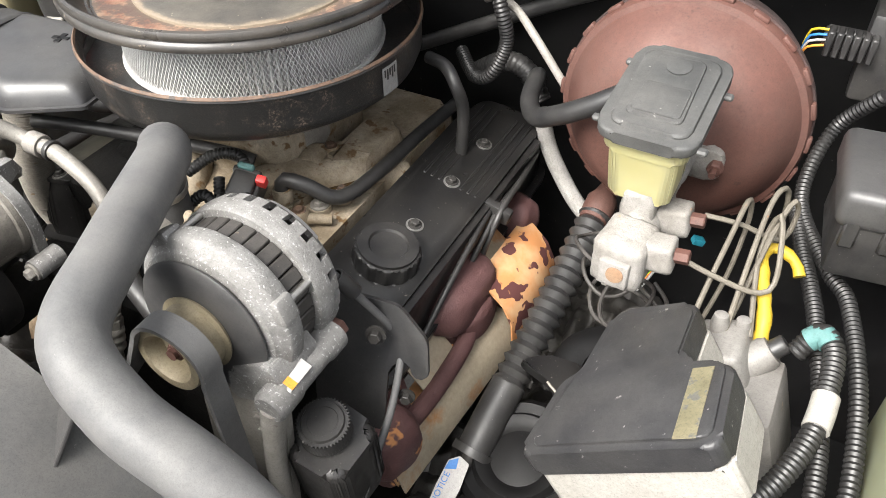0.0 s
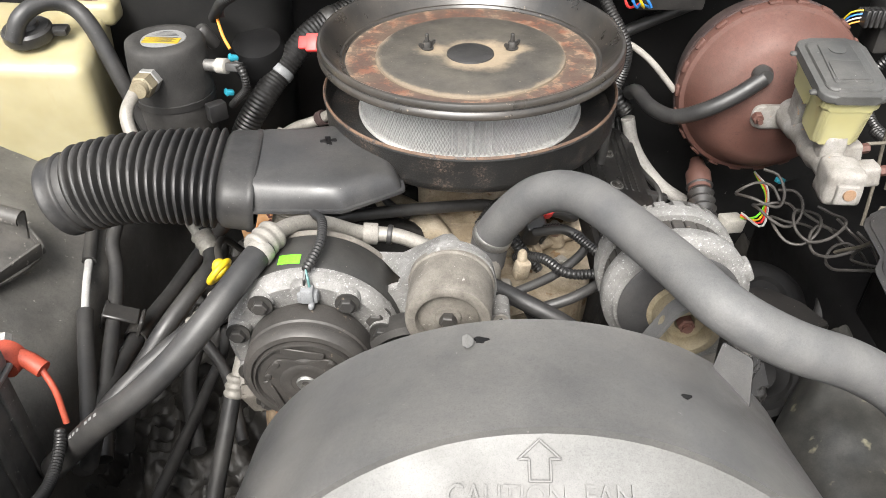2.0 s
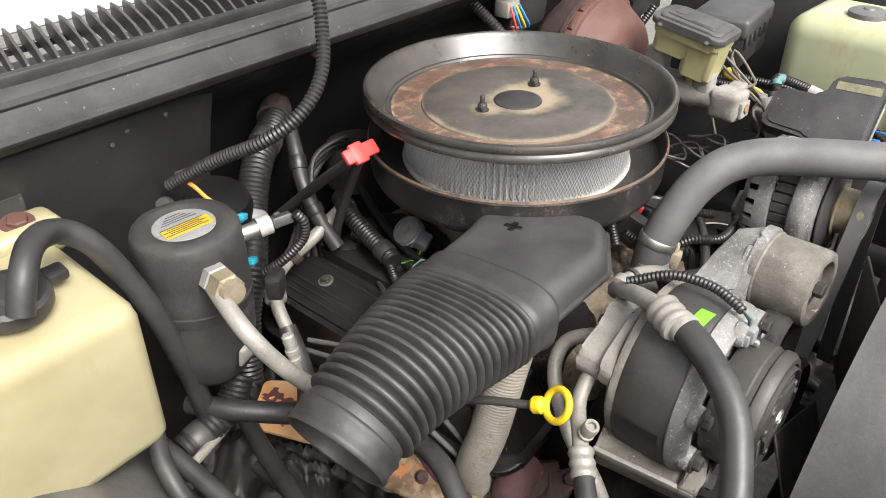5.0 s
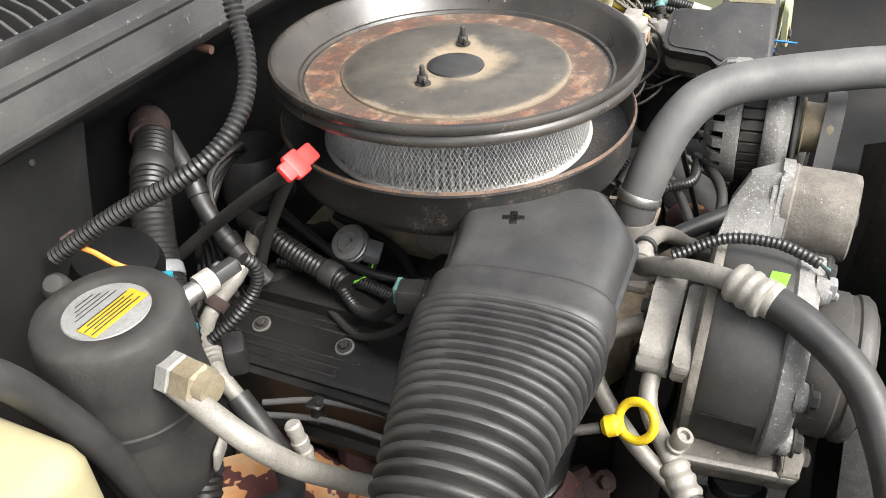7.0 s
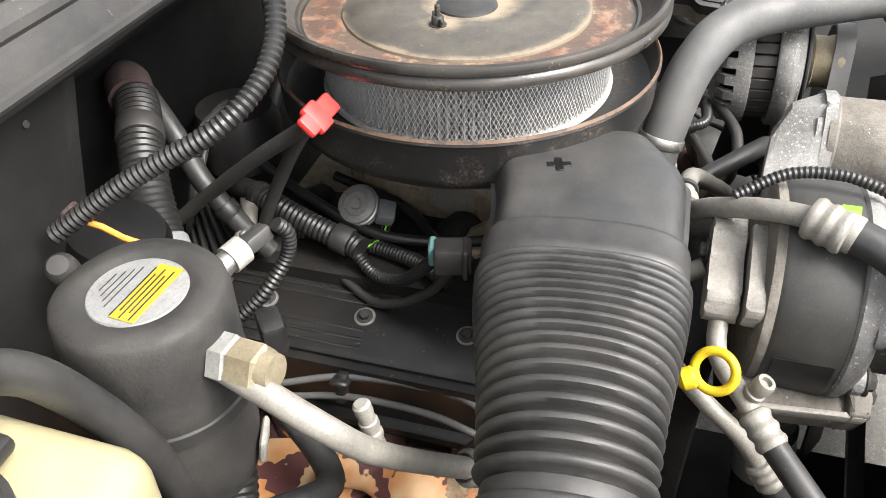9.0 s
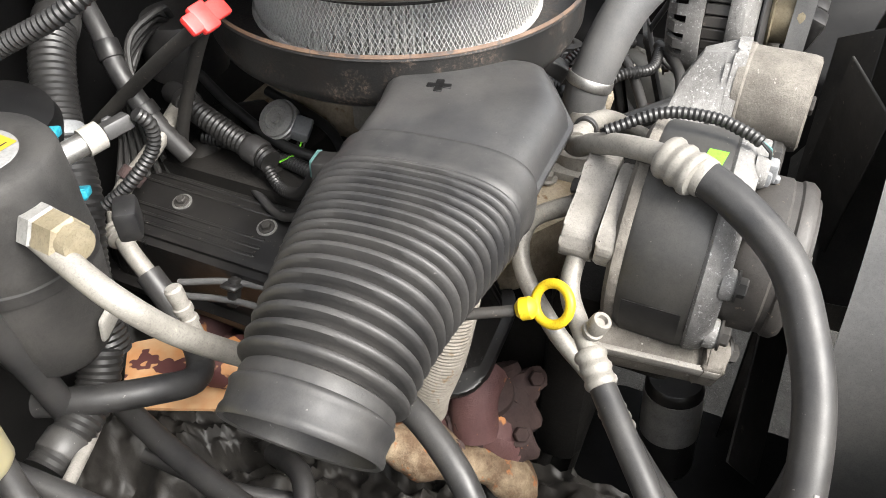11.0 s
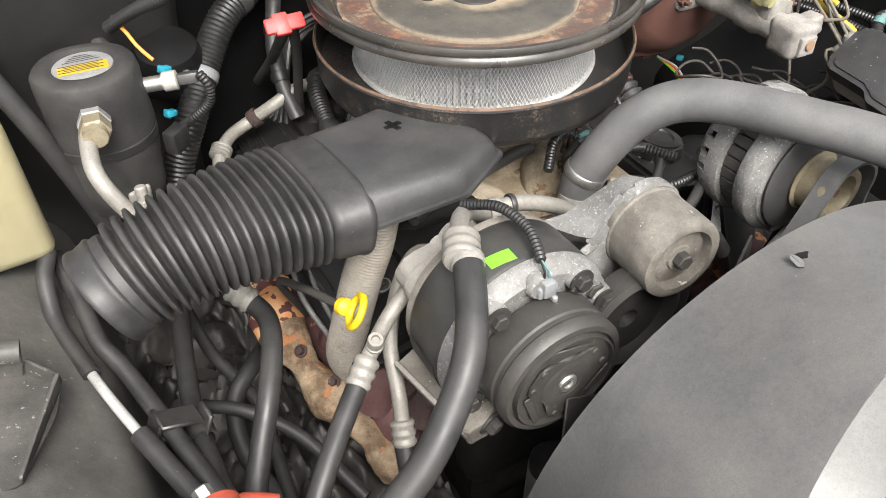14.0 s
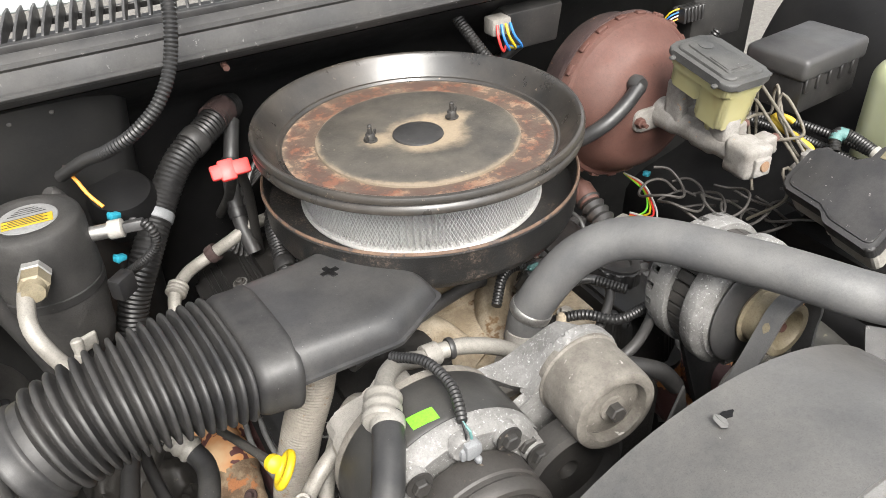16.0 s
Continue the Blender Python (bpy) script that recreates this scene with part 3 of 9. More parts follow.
grille = root("cowl_grille", (0, 0.38, 0.08), "black plastic slotted cowl grille below the windscreen", "grille", kind="structure")
bm = bmesh.new()
box(bm, (2.0, 0.17, 0.006), pose(0, 0.285, 0.062, 8), 0.001, 1)
part("base_panel", bm, "black_plastic", grille)
bm = bmesh.new()
box(bm, (2.0, 0.012, 0.03), pose(0, 0.262, 0.088), 0.003, 2)
box(bm, (2.0, 0.006, 0.01), pose(0, 0.362, 0.092), 0.0015, 1)
part("cross_rail", bm, "black_plastic", grille)
slat_bm = bmesh.new()
slab(slat_bm, [(-0.052, -0.008), (0.05, -0.004), (0.056, 0.003), (0.052, 0.018), (0.03, 0.0185), (-0.03, 0.011), (-0.05, 0.004)], -0.0018, 0.0018, pose(0, 0, 0, 90, 0, 90), 0.0006, 1)
slat_mesh = bpy.data.meshes.new("slat")
slat_bm.to_mesh(slat_bm and slat_mesh)
slat_bm.free()
slat_mesh.materials.append(M["dull_plastic"])
for i in range(92):
    ob = new("slat", slat_mesh)
    ob.parent = grille
    ob.location = (-0.98 + i * 0.0165, -0.066, 0.02)
    ob.rotation_euler = (0, 0, radians(-12))
bm = bmesh.new()
box(bm, (2.2, 0.9, 0.006), pose(0, 0.754, 0.346, 32), 0.002, 1)
glass = Nodes("windscreen_glass")
# pale base colour stands in for the sky reflected in the glass
glass.put((0.5, 0.54, 0.53), 0.05, 0.0)
glass.bsdf.inputs["Transmission Weight"].default_value = 0.2
M["windscreen_glass"] = glass.mat
thing("windscreen", bm, "windscreen_glass", "windscreen glass behind the cowl grille", "windscreen", kind="structure")


def sheet(points, thick=0.003):
    """A bent sheet from rows of points, given thickness downwards."""
    b = bmesh.new()
    rows = [[b.verts.new(p) for p in row] for row in points]
    for r0, r1 in zip(rows, rows[1:]):
        for k in range(len(r0) - 1):
            b.faces.new((r0[k], r0[k + 1], r1[k + 1], r1[k]))
    bmesh.ops.recalc_face_normals(b, faces=b.faces)
    bmesh.ops.solidify(b, geom=list(b.faces), thickness=thick)
    return b


def fender(prof_, seed):
    """Panel over a profile of (x, z), run front to back, smoothed and slightly dented."""
    line, _ = spline([(x, 0, z) for x, z in prof_], 0.02)
    return sheet([[(p.x, y, p.z + 0.008 * noise.noise(Vector((p.x * 7, y * 6, seed))) + 0.003 * noise.noise(Vector((p.x * 25, y * 25, seed)))) for p in line] for y in np.linspace(-0.95, 0.225, 46)])


prof = [(-0.99, -0.02), (-0.86, -0.12), (-0.74, -0.195), (-0.66, -0.245), (-0.585, -0.315), (-0.555, -0.37), (-0.55, -0.5), (-0.52, -0.66)]
thing("inner_fender", fender(prof, 1), "fender_paint", "dusty dark grey inner fender panel beside the battery", "inner fender", group="inner fenders", kind="structure", smooth=80)
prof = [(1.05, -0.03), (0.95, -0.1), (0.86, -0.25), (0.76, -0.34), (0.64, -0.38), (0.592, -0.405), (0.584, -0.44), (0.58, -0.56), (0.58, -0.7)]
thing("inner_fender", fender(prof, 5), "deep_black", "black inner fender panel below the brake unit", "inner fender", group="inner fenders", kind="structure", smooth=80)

# radiator support and closing panels at the front
bm = bmesh.new()
box(bm, (2.0, 0.03, 0.75), pose(0, -0.86, -0.52), 0.005, 1)
thing("radiator_support", bm, "dark_metal", "dark painted radiator support panel", "radiator support", kind="structure")

# ---- engine ----
engine = root("engine", (0, 0, -0.78), "cast V8 engine block with an oily intake manifold", "engine")
bm = bmesh.new()
box(bm, (0.3, 0.52, 0.4), pose(0, 0.0, -0.57), 0.02, 2)
part("block", bm, "oily_metal", engine)
for s in (-1, 1):
    bm = bmesh.new()
    box(bm, (0.14, 0.46, 0.18), pose(s * 0.178, 0.045, -0.425, 0, s * 38, 0), 0.015, 2)
    part("cylinder_head", bm, "oily_metal", engine)
bm = bmesh.new()
slab(bm, rounded([(-0.16, -0.2), (-0.05, -0.27), (0.06, -0.27), (0.17, -0.2), (0.17, 0.22), (-0.16, 0.22)], 0.03), -0.36, -0.275, bevel=0.015, segments=3)
box(bm, (0.15, 0.2, 0.1), pose(0, 0.02, -0.24), 0.02, 3)
sweep(bm, [(0.02, -0.17, -0.29), (0.05, -0.1, -0.255), (0.12, -0.02, -0.265), (0.17, 0.05, -0.3)], 0.026, 12)
sweep(bm, [(-0.02, -0.17, -0.29), (-0.06, -0.1, -0.26), (-0.12, -0.03, -0.27), (-0.17, 0.02, -0.31)], 0.026, 12)
slab(bm, rounded([(-0.08, -0.16), (0.09, -0.16), (0.12, -0.03), (0.07, 0.06), (-0.08, 0.06)], 0.02), -0.28, -0.262, None, 0.006, 2)
slab(bm, rounded([(0.1, -0.05), (0.155, -0.02), (0.16, 0.09), (0.1, 0.1)], 0.02), -0.28, -0.235, None, 0.01, 3, 0.85)
lathe(bm, [(0, 0), (0.016, 0), (0.015, 0.004), (0.012, 0.0045), (0, 0.0035)], pose(0.033, -0.056, -0.262), 24)
lathe(bm, [(0, 0), (0.015, 0), (0.014, 0.008), (0, 0.008)], pose(0.129, -0.082, -0.276), 20)
box(bm, (0.035, 0.05, 0.03), pose(0.087, -0.03, -0.245, 0, 0, 20), 0.01, 3)
box(bm, (0.012, 0.13, 0.016), pose(0.085, -0.1, -0.258, 0, 0, 12), 0.004, 2)
part("intake_manifold", bm, "dirty_alu", engine, "dirty tan aluminium intake manifold with brown oil stains")
bm = bmesh.new()
lathe(bm, [(0, -0.02), (0.034, -0.02), (0.034, 0.0), (0.026, 0.008), (0.023, 0.05), (0, 0.05)], basis((0.012, -0.225, -0.255), (0.15, 0.1, 1)), 24)
box(bm, (0.09, 0.05, 0.02), pose(0.012, -0.225, -0.275), 0.006)
part("thermostat_housing", bm, "grey_alu", engine)
bm = bmesh.new()
lathe(bm, [(0, -0.11), (0.075, -0.11), (0.08, -0.1), (0.08, -0.015), (0.07, 0), (0, 0)], basis((0, 0, -0.14), (0, 0, 1)), 32)
part("throttle_body", bm, "grey_alu", engine)
bm = bmesh.new()
box(bm, (0.36, 0.06, 0.3), pose(0, -0.28, -0.45), 0.02)
part("timing_cover", bm, "oily_metal", engine)
bm = lathe(bmesh.new(), [(0, 0), (0.014, 0), (0.014, 0.007), (0.011, 0.009), (0.0105, 0.018), (0, 0.018)], basis((0.097, -0.112, -0.262), (0, 0, 1)), 6)
part("brass_fitting", bm, "zinc", engine, "stained brass hose fitting")
for q in ((0.129, -0.082, -0.268), (0.13, -0.16, -0.273), (-0.04, -0.2, -0.273)):
    bolt(engine, q, (0, 0, 1), 0.008, 0.009, "grey_alu")


def valve_cover(x, tilt, label, bolts, front):
    """A ribbed sheet-metal cover with a row of centre bolts."""
    m = pose(x, 0.0, -0.33, 0, tilt, 0)
    r = root("valve_cover", (x, 0.0, -0.38), label, "valve cover", group="valve covers")
    b = bmesh.new()
    slab(b, rounded([(-0.068, front), (0.068, front), (0.068, 0.275), (-0.068, 0.275)], 0.045, 8), -0.035, 0.045, m, 0.018, 4, 0.9)
    slab(b, rounded([(-0.052, front + 0.02), (0.052, front + 0.02), (0.052, 0.255), (-0.052, 0.255)], 0.034, 7), 0.043, 0.05, m, 0.003, 2)
    slab(b, rounded([(-0.08, front - 0.01), (0.08, front - 0.01), (0.08, 0.285), (-0.08, 0.285)], 0.05, 8), -0.045, -0.033, m, 0.004, 2)
    part("cover", b, "black_paint", r)
    for k in range(8):
        xx = -0.0385 + k * 0.011
        if abs(xx) < 0.012:
            continue
        b = bmesh.new()
        box(b, (0.0045, 0.19, 0.0022), m @ pose(xx, 0.14, 0.0502), 0.001, 1)
        part("rib", b, "black_paint", r)
    for y in bolts:
        q = m @ Vector((0, y, 0.0495))
        ax_ = m.to_3x3() @ Vector((0, 0, 1))
        part("washer", lathe(bmesh.new(), [(0, 0), (0.0115, 0), (0.0115, 0.0016), (0.0085, 0.0018), (0.008, 0.001), (0, 0.001)], basis(q, ax_), 20), "steel", r)
        bolt(r, q + ax_ * 0.001, ax_, 0.0058, 0.007, "dark_metal")
    return r, m


vd, md = valve_cover(0.236, 12, "black painted steel valve cover with an oil filler cap", (-0.147, -0.048, 0.052, 0.151), -0.235)
valve_cover(-0.222, -12, "dusty black steel valve cover with centre bolts", (-0.175, -0.06, 0.052, 0.165), -0.206)
# oil filler cap: scalloped knob
b = bmesh.new()
mc = md @ pose(0, -0.118, 0.05)
out = [(0.041 * (1 + 0.035 * math.cos(12 * a)) * math.cos(a), 0.041 * (1 + 0.035 * math.cos(12 * a)) * math.sin(a)) for a in np.linspace(0, 2 * math.pi, 72, endpoint=False)]
slab(b, out, 0, 0.022, mc, 0.003, 2, 0.95)
lathe(b, [(0.036, 0.021), (0.036, 0.026), (0.024, 0.027), (0.022, 0.024), (0, 0.024)], mc, 32)
part("oil_filler_cap", b, "black_plastic", vd)

# ---- air cleaner ----
cleaner = root("air_cleaner", (0, 0, -0.14), "round black steel air cleaner with raised lid and white filter", "air cleaner")
up = basis((0, 0, 0), (0, 0, 1))
b = lathe(bmesh.new(), [(0.1725, -0.031), (0.178, -0.030), (0.199, -0.004), (0.2015, 0.001), (0.205, 0.003), (0.2085, 0.002), (0.2105, -0.002), (0.2098, -0.006), (0.2065, -0.0085), (0.2085, -0.011), (0.2105, -0.0145), (0.2098, -0.0185), (0.206, -0.021), (0.196, -0.0225), (0.178, -0.027), (0.1735, -0.0345), (0.1725, -0.0345)], up, 96, close=True)
lid = part("lid", b, "lid_paint", cleaner, "black steel lid with a rolled rim")
b = lathe(bmesh.new(), [(0.1735, -0.0305), (0.1735, -0.0345), (0.13, -0.0345), (0.13, -0.0305)], up, 96, close=True)
part("lid_floor", b, "rust_floor", lid, "rust-flaked ring of the lid floor")
b = lathe(bmesh.new(), [(0.1325, -0.0315), (0.1315, -0.028), (0.128, -0.0262), (0.07, -0.0258), (0.055, -0.0272), (0.046, -0.0283), (0.02, -0.0285), (0, -0.0285), (0, -0.034), (0.1325, -0.034)], up, 96)
part("centre_plate", b, "dusty_plate", lid, "dull dusty centre plate with tan water marks")
b = lathe(bmesh.new(), [(0, -0.0235), (0.02, -0.0238), (0.029, -0.0248), (0.0325, -0.0265), (0.0335, -0.029), (0, -0.029)], up, 48)
part("centre_boss", b, "black_plastic", lid)
for sx in (-0.0605, 0.0585):
    bs = basis((sx, 0.014, 0), (0, 0, 1))
    prof_s = [(0, -0.03)] + [(0.0027 + 0.0004 * (k % 2), -0.029 + 0.0012 * k) for k in range(20)] + [(0.002, -0.0045), (0, -0.0045)]
    st = part("stud", lathe(bmesh.new(), prof_s, bs, 10), "dark_metal", lid)
    mw = pose(sx, 0.014, -0.0265, 0, 0, 35)
    b = lathe(bmesh.new(), [(0, 0), (0.009, 0), (0.0092, 0.0015), (0.0065, 0.002), (0.0062, 0.009), (0.005, 0.0105), (0, 0.0105)], mw, 16)
    for s in (-1, 1):
        wing = [(0.004, 0.001), (0.011, 0.003), (0.0145, 0.008), (0.0125, 0.0115), (0.009, 0.0095), (0.005, 0.0075)]
        slab(b, rounded([(s * x, y) for x, y in wing][::s], 0.002, 3), -0.0012, 0.0012, mw @ pose(0, 0, 0, 90, 0, 0), 0.0005, 1)
    part("wing_nut", b, "dark_metal", st)
# filter element: pleats behind expanded mesh
b = bmesh.new()
n = 118
low, high = -0.109, -0.034
ring = []
for i in range(2 * n):
    a = math.pi * i / n
    r = 0.1562 if i % 2 else 0.1425
    ring.append((b.verts.new((r * math.cos(a), r * math.sin(a), low)), b.verts.new((r * math.cos(a), r * math.sin(a), high))))
for i in range(2 * n):
    j = (i + 1) % (2 * n)
    b.faces.new((ring[i][0], ring[j][0], ring[j][1], ring[i][1]))
element = part("filter_element", b, "filter_paper", cleaner, "white pleated paper filter", smooth=0)
b = bmesh.new()
strands = 210
for s in (-1, 1):
    for i in range(strands):
        a0 = 2 * math.pi * i / strands
        prev = None
        for k in range(17):
            u = k / 16
            a = a0 + s * u * 2 * math.pi * 8 / strands
            z = low + (high - low) * u
            da = 0.00042 / 0.157
            q = [b.verts.new((0.1572 * math.cos(a + d), 0.1572 * math.sin(a + d), z)) for d in (-da, da)]
            if prev:
                b.faces.new((prev[0], prev[1], q[1], q[0]))
            prev = q
part("wire_mesh", b, "wire", element, "expanded metal mesh", smooth=0)
for z0, z1, nm in ((-0.0455, -0.036, "top_seal"), (-0.1095, -0.1015, "bottom_seal")):
    b = lathe(bmesh.new(), [(0.146, z0), (0.159, z0), (0.1605, (z0 + z1) / 2), (0.159, z1), (0.146, z1)], up, 72, close=True)
    part(nm, b, "black_plastic" if nm == "top_seal" else "filter_paper", element)
b = lathe(bmesh.new(), [(0.0, -0.108), (0.15, -0.108), (0.19, -0.106), (0.2, -0.1), (0.203, -0.076), (0.2045, -0.0715), (0.2075, -0.0715), (0.2085, -0.075), (0.2065, -0.078), (0.2055, -0.112), (0.2, -0.125), (0.188, -0.134), (0.15, -0.139), (0, -0.139)], up, 96)
pan = part("pan", b, "scuffed_pan", cleaner, "black steel pan with rust-freckled side")
b = lathe(bmesh.new(), [(0.2042, -0.0715), (0.206, -0.0695), (0.2082, -0.0722), (0.2075, -0.0745)], up, 96, close=True)
part("pan_edge", b, "pan_rust", pan, "rusty pan edge")
b = bmesh.new()
a0 = math.atan2(-0.02, 0.2)
prev = None
for k in range(7):
    a = a0 - 0.065 + 0.13 * k / 6
    q = [b.verts.new((0.2072 * math.cos(a), 0.2072 * math.sin(a), z)) for z in (-0.117, -0.083)]
    if prev:
        b.faces.new((prev[0], q[0], q[1], prev[1]))
    prev = q
sticker = part("sticker", b, "label_paper", pan, "worn white paper sticker with printed lines")
for k in range(5):
    b = bmesh.new()
    a1 = a0 - 0.042 + 0.021 * k
    box(b, (0.0006, 0.0022, 0.009 + 0.004 * (k % 2)), pose(0.2074 * math.cos(a1), 0.2074 * math.sin(a1), -0.091 - 0.002 * (k % 2), 0, 0, math.degrees(a1)), 0.0001, 1)
    part("print_bar", b, "conduit", sticker)
# snorkel: a two-part plastic moulding with a flange at mid-height


def inset(outline, gaps):
    """The outline with each edge (from a point to the next) moved inwards by its gap."""
    n_ = len(outline)
    area = sum(outline[i][0] * outline[(i + 1) % n_][1] - outline[(i + 1) % n_][0] * outline[i][1] for i in range(n_))
    lines = []
    for i in range(n_):
        p, q = Vector(outline[i]), Vector(outline[(i + 1) % n_])
        d_ = (q - p).normalized()
        nrm = Vector((-d_.y, d_.x)) * (1 if area > 0 else -1)
        lines.append((p + nrm * gaps[i], d_))
    out_ = []
    for i in range(n_):
        (p, d_), (q, e_) = lines[i - 1], lines[i]
        den = d_.x * e_.y - d_.y * e_.x
        k_ = ((q - p).x * e_.y - (q - p).y * e_.x) / den
        c = p + d_ * k_
        out_.append((c.x, c.y))
    return out_


def snorkel_loops(bm_, outline, open_edges, levels, lift, sharp):
    loops_ = []
    for z, gap, rad in levels:
        flat_ = inset(outline, [0 if i in open_edges else gap for i in range(len(outline))])
        soft = rounded(flat_, rad, 5)
        ring_ = []
        for i, corner in enumerate(flat_):
            ring_ += [(corner[0] + 0.0002 * q, corner[1]) for q in range(6)] if i in sharp else soft[6 * i : 6 * i + 6]
        loops_.append([bm_.verts.new((x, y, z + lift(x, z))) for x, y in ring_])
    for l0, l1 in zip(loops_, loops_[1:]):
        for k in range(len(l0)):
            j = (k + 1) % len(l0)
            bm_.faces.new((l0[k], l0[j], l1[j], l1[k]))
    bm_.faces.new(loops_[0])
    bm_.faces.new(loops_[-1])


out = [(-0.287, -0.253), (-0.158, -0.252), (-0.084, -0.205), (-0.088, -0.182), (-0.143, -0.143), (-0.188, -0.072), (-0.226, -0.082), (-0.287, -0.09)]
levels = [(-0.15, 0.05, 0.02), (-0.142, 0.034, 0.02), (-0.13, 0.014, 0.012), (-0.1235, 0.006, 0.008), (-0.122, 0.0, 0.006), (-0.118, 0.0, 0.006), (-0.1175, 0.004, 0.008), (-0.1085, 0.0065, 0.012), (-0.1, 0.0115, 0.016), (-0.0958, 0.0165, 0.02), (-0.0935, 0.023, 0.022), (-0.0927, 0.032, 0.024)]
b = bmesh.new()
snorkel_loops(b, out, (3, 4, 7), levels, lambda x, z: 0.042 * (-0.1 - x) * min(1, max(0, (z + 0.118) / 0.02)), (3, 4, 5))
snorkel = part("snorkel", b, "dull_plastic", cleaner, "grey-black plastic snorkel", smooth=32)
b = bmesh.new()
mx = pose(-0.187, -0.134, -0.0889, 0, 2.4, 15)
for a in range(4):
    box(b, (0.011, 0.0075, 0.0016), mx @ pose(0, 0, 0, 0, 0, 90 * a) @ pose(0.0055, 0, 0), 0.0006, 1)
part("cross_mark", b, "deep_black", snorkel)

# bellows intake duct
duct = root("intake_duct", (-0.53, -0.19, -0.19), "black ribbed rubber intake duct with an open end", "intake duct")
A, B = Vector((-0.279, -0.1715, -0.124)), Vector((-0.528, -0.194, -0.126))
L = (B - A).length
SIDES = 56
axis = (B - A).normalized()
side = axis.cross(Vector((0, 0, 1))).normalized()
upv = side.cross(axis)


def oval(u):
    k = min(1, max(0, u))
    k = k * k * (3 - 2 * k)
    return 0.0815 + (0.0545 - 0.0815) * k, 0.0405 + (0.0535 - 0.0405) * k


def duct_part(name, stations, label=""):
    """One length of the duct: stations are (way along, offset outwards)."""
    b_ = bmesh.new()
    rings_ = []
    for s, off in stations:
        w, h = oval((s - 0.02) / 0.2)
        dip = max(0.0, (s / L - 0.6) / 0.4)
        c = A + axis * s + upv * (0.013 * math.sin(math.pi * s / L) - 0.012 * dip * dip)
        tang_ = (axis + upv * (0.013 * math.pi / L * math.cos(math.pi * s / L) - 0.06 * dip / L)).normalized()
        rise_ = side.cross(tang_)
        pw = 0.62 + 0.36 * min(1, max(0, s / 0.2))
        row = []
        for k in range(SIDES):
            a = 2 * math.pi * k / SIDES
            ca, sa = math.cos(a), math.sin(a)
            row.append(b_.verts.new(c + (w + off) * math.copysign(abs(ca) ** pw, ca) * side + (h + off) * math.copysign(abs(sa) ** pw, sa) * rise_))
        rings_.append(row)
    for r0, r1 in zip(rings_, rings_[1:]):
        for k in range(SIDES):
            b_.faces.new((r0[k], r0[(k + 1) % SIDES], r1[(k + 1) % SIDES], r1[k]))
    return part(name, b_, "bellows_rubber", duct, label, smooth=50)


RIBS, first, last = 17, 0.04, 0.217
w = (last - first) / RIBS
duct_part("inlet_cuff", [(-0.004, -0.006), (-0.004, 0.0015), (-0.001, 0.003), (0.004, 0.003), (0.006, 0.0015), (0.03, 0.001), (0.036, -0.001), (0.041, -0.0075)])
ribs_ = [(first - 0.001, -0.0085)]
for i in range(RIBS):
    s = first + w * i
    ribs_ += [(s + w * 0.1, -0.0085), (s + w * 0.22, -0.0055), (s + w * 0.27, -0.0015), (s + w * 0.38, 0.0022), (s + w * 0.55, 0.003), (s + w * 0.72, 0.0022), (s + w * 0.83, -0.0015), (s + w * 0.88, -0.0055)]
ribs_ += [(last + 0.001, -0.0085)]
duct_part("bellows", ribs_, "deep rubber ribs")
duct_part("end_cuff", [(last, -0.0085), (last + 0.002, -0.004), (last + 0.006, -0.003), (last + 0.01, -0.0035), (last + 0.0115, -0.001), (last + 0.0135, -0.0002), (last + 0.016, -0.0015), (L - 0.008, -0.0025), (L - 0.005, -0.001), (L - 0.0015, -0.001), (L, -0.0025), (L - 0.001, -0.0055), (L - 0.015, -0.007), (L - 0.03, -0.012), (L - 0.13, -0.014)])
mp_ = basis(A + axis * 0.018 + upv * 0.0425 + Vector((0, -0.02, 0.0)), upv, axis)
b = bmesh.new()
box(b, (0.014, 0.003, 0.0012), mp_, 0.0004, 1)
box(b, (0.003, 0.008, 0.0012), mp_ @ pose(0.004, -0.005, 0), 0.0004, 1)
part("mould_mark", b, "dull_plastic", duct)

# ---- brake booster, master cylinder ----
boost = root("brake_booster", (0.498, 0.25, -0.31), "red-brown rusted steel brake booster drum on the firewall", "brake booster")
mb = basis((0.498, 0.162, -0.166), (0, -1, 0.04))
b = lathe(bmesh.new(), [(0, 0.075), (0.05, 0.074), (0.06, 0.066), (0.092, 0.062), (0.112, 0.05), (0.128, 0.026), (0.138, 0.008), (0.145, 0.006), (0.1475, 0.0), (0.1475, -0.012), (0.143, -0.016)], mb, 72)
part("front_shell", b, "rust", boost)
b = lathe(bmesh.new(), [(0.143, -0.01), (0.1495, -0.012), (0.1495, -0.02), (0.142, -0.024), (0.135, -0.07), (0.11, -0.1), (0.06, -0.12), (0, -0.12)], mb, 72)
part("rear_shell", b, "dark_rust", boost)
for i in range(22):
    a = 2 * math.pi * i / 22
    b = bmesh.new()
    box(b, (0.007, 0.02, 0.011), mb @ pose(0.148 * math.cos(a), 0.148 * math.sin(a), -0.003, 0, 0, math.degrees(a)), 0.0025, 2)
    part("crimp_tab", b, "rust", boost)
b = lathe(bmesh.new(), [(0, 0), (0.015, 0), (0.016, 0.01), (0.012, 0.02), (0, 0.02)], basis((0.453, 0.098, -0.105), (0, -1, 0.1)), 20)
part("vacuum_grommet", b, "rubber", boost)

mast = root("master_cylinder", (0.51, -0.02, -0.2), "corroded aluminium brake master cylinder with a yellowed fluid reservoir", "master cylinder")
b = bmesh.new()


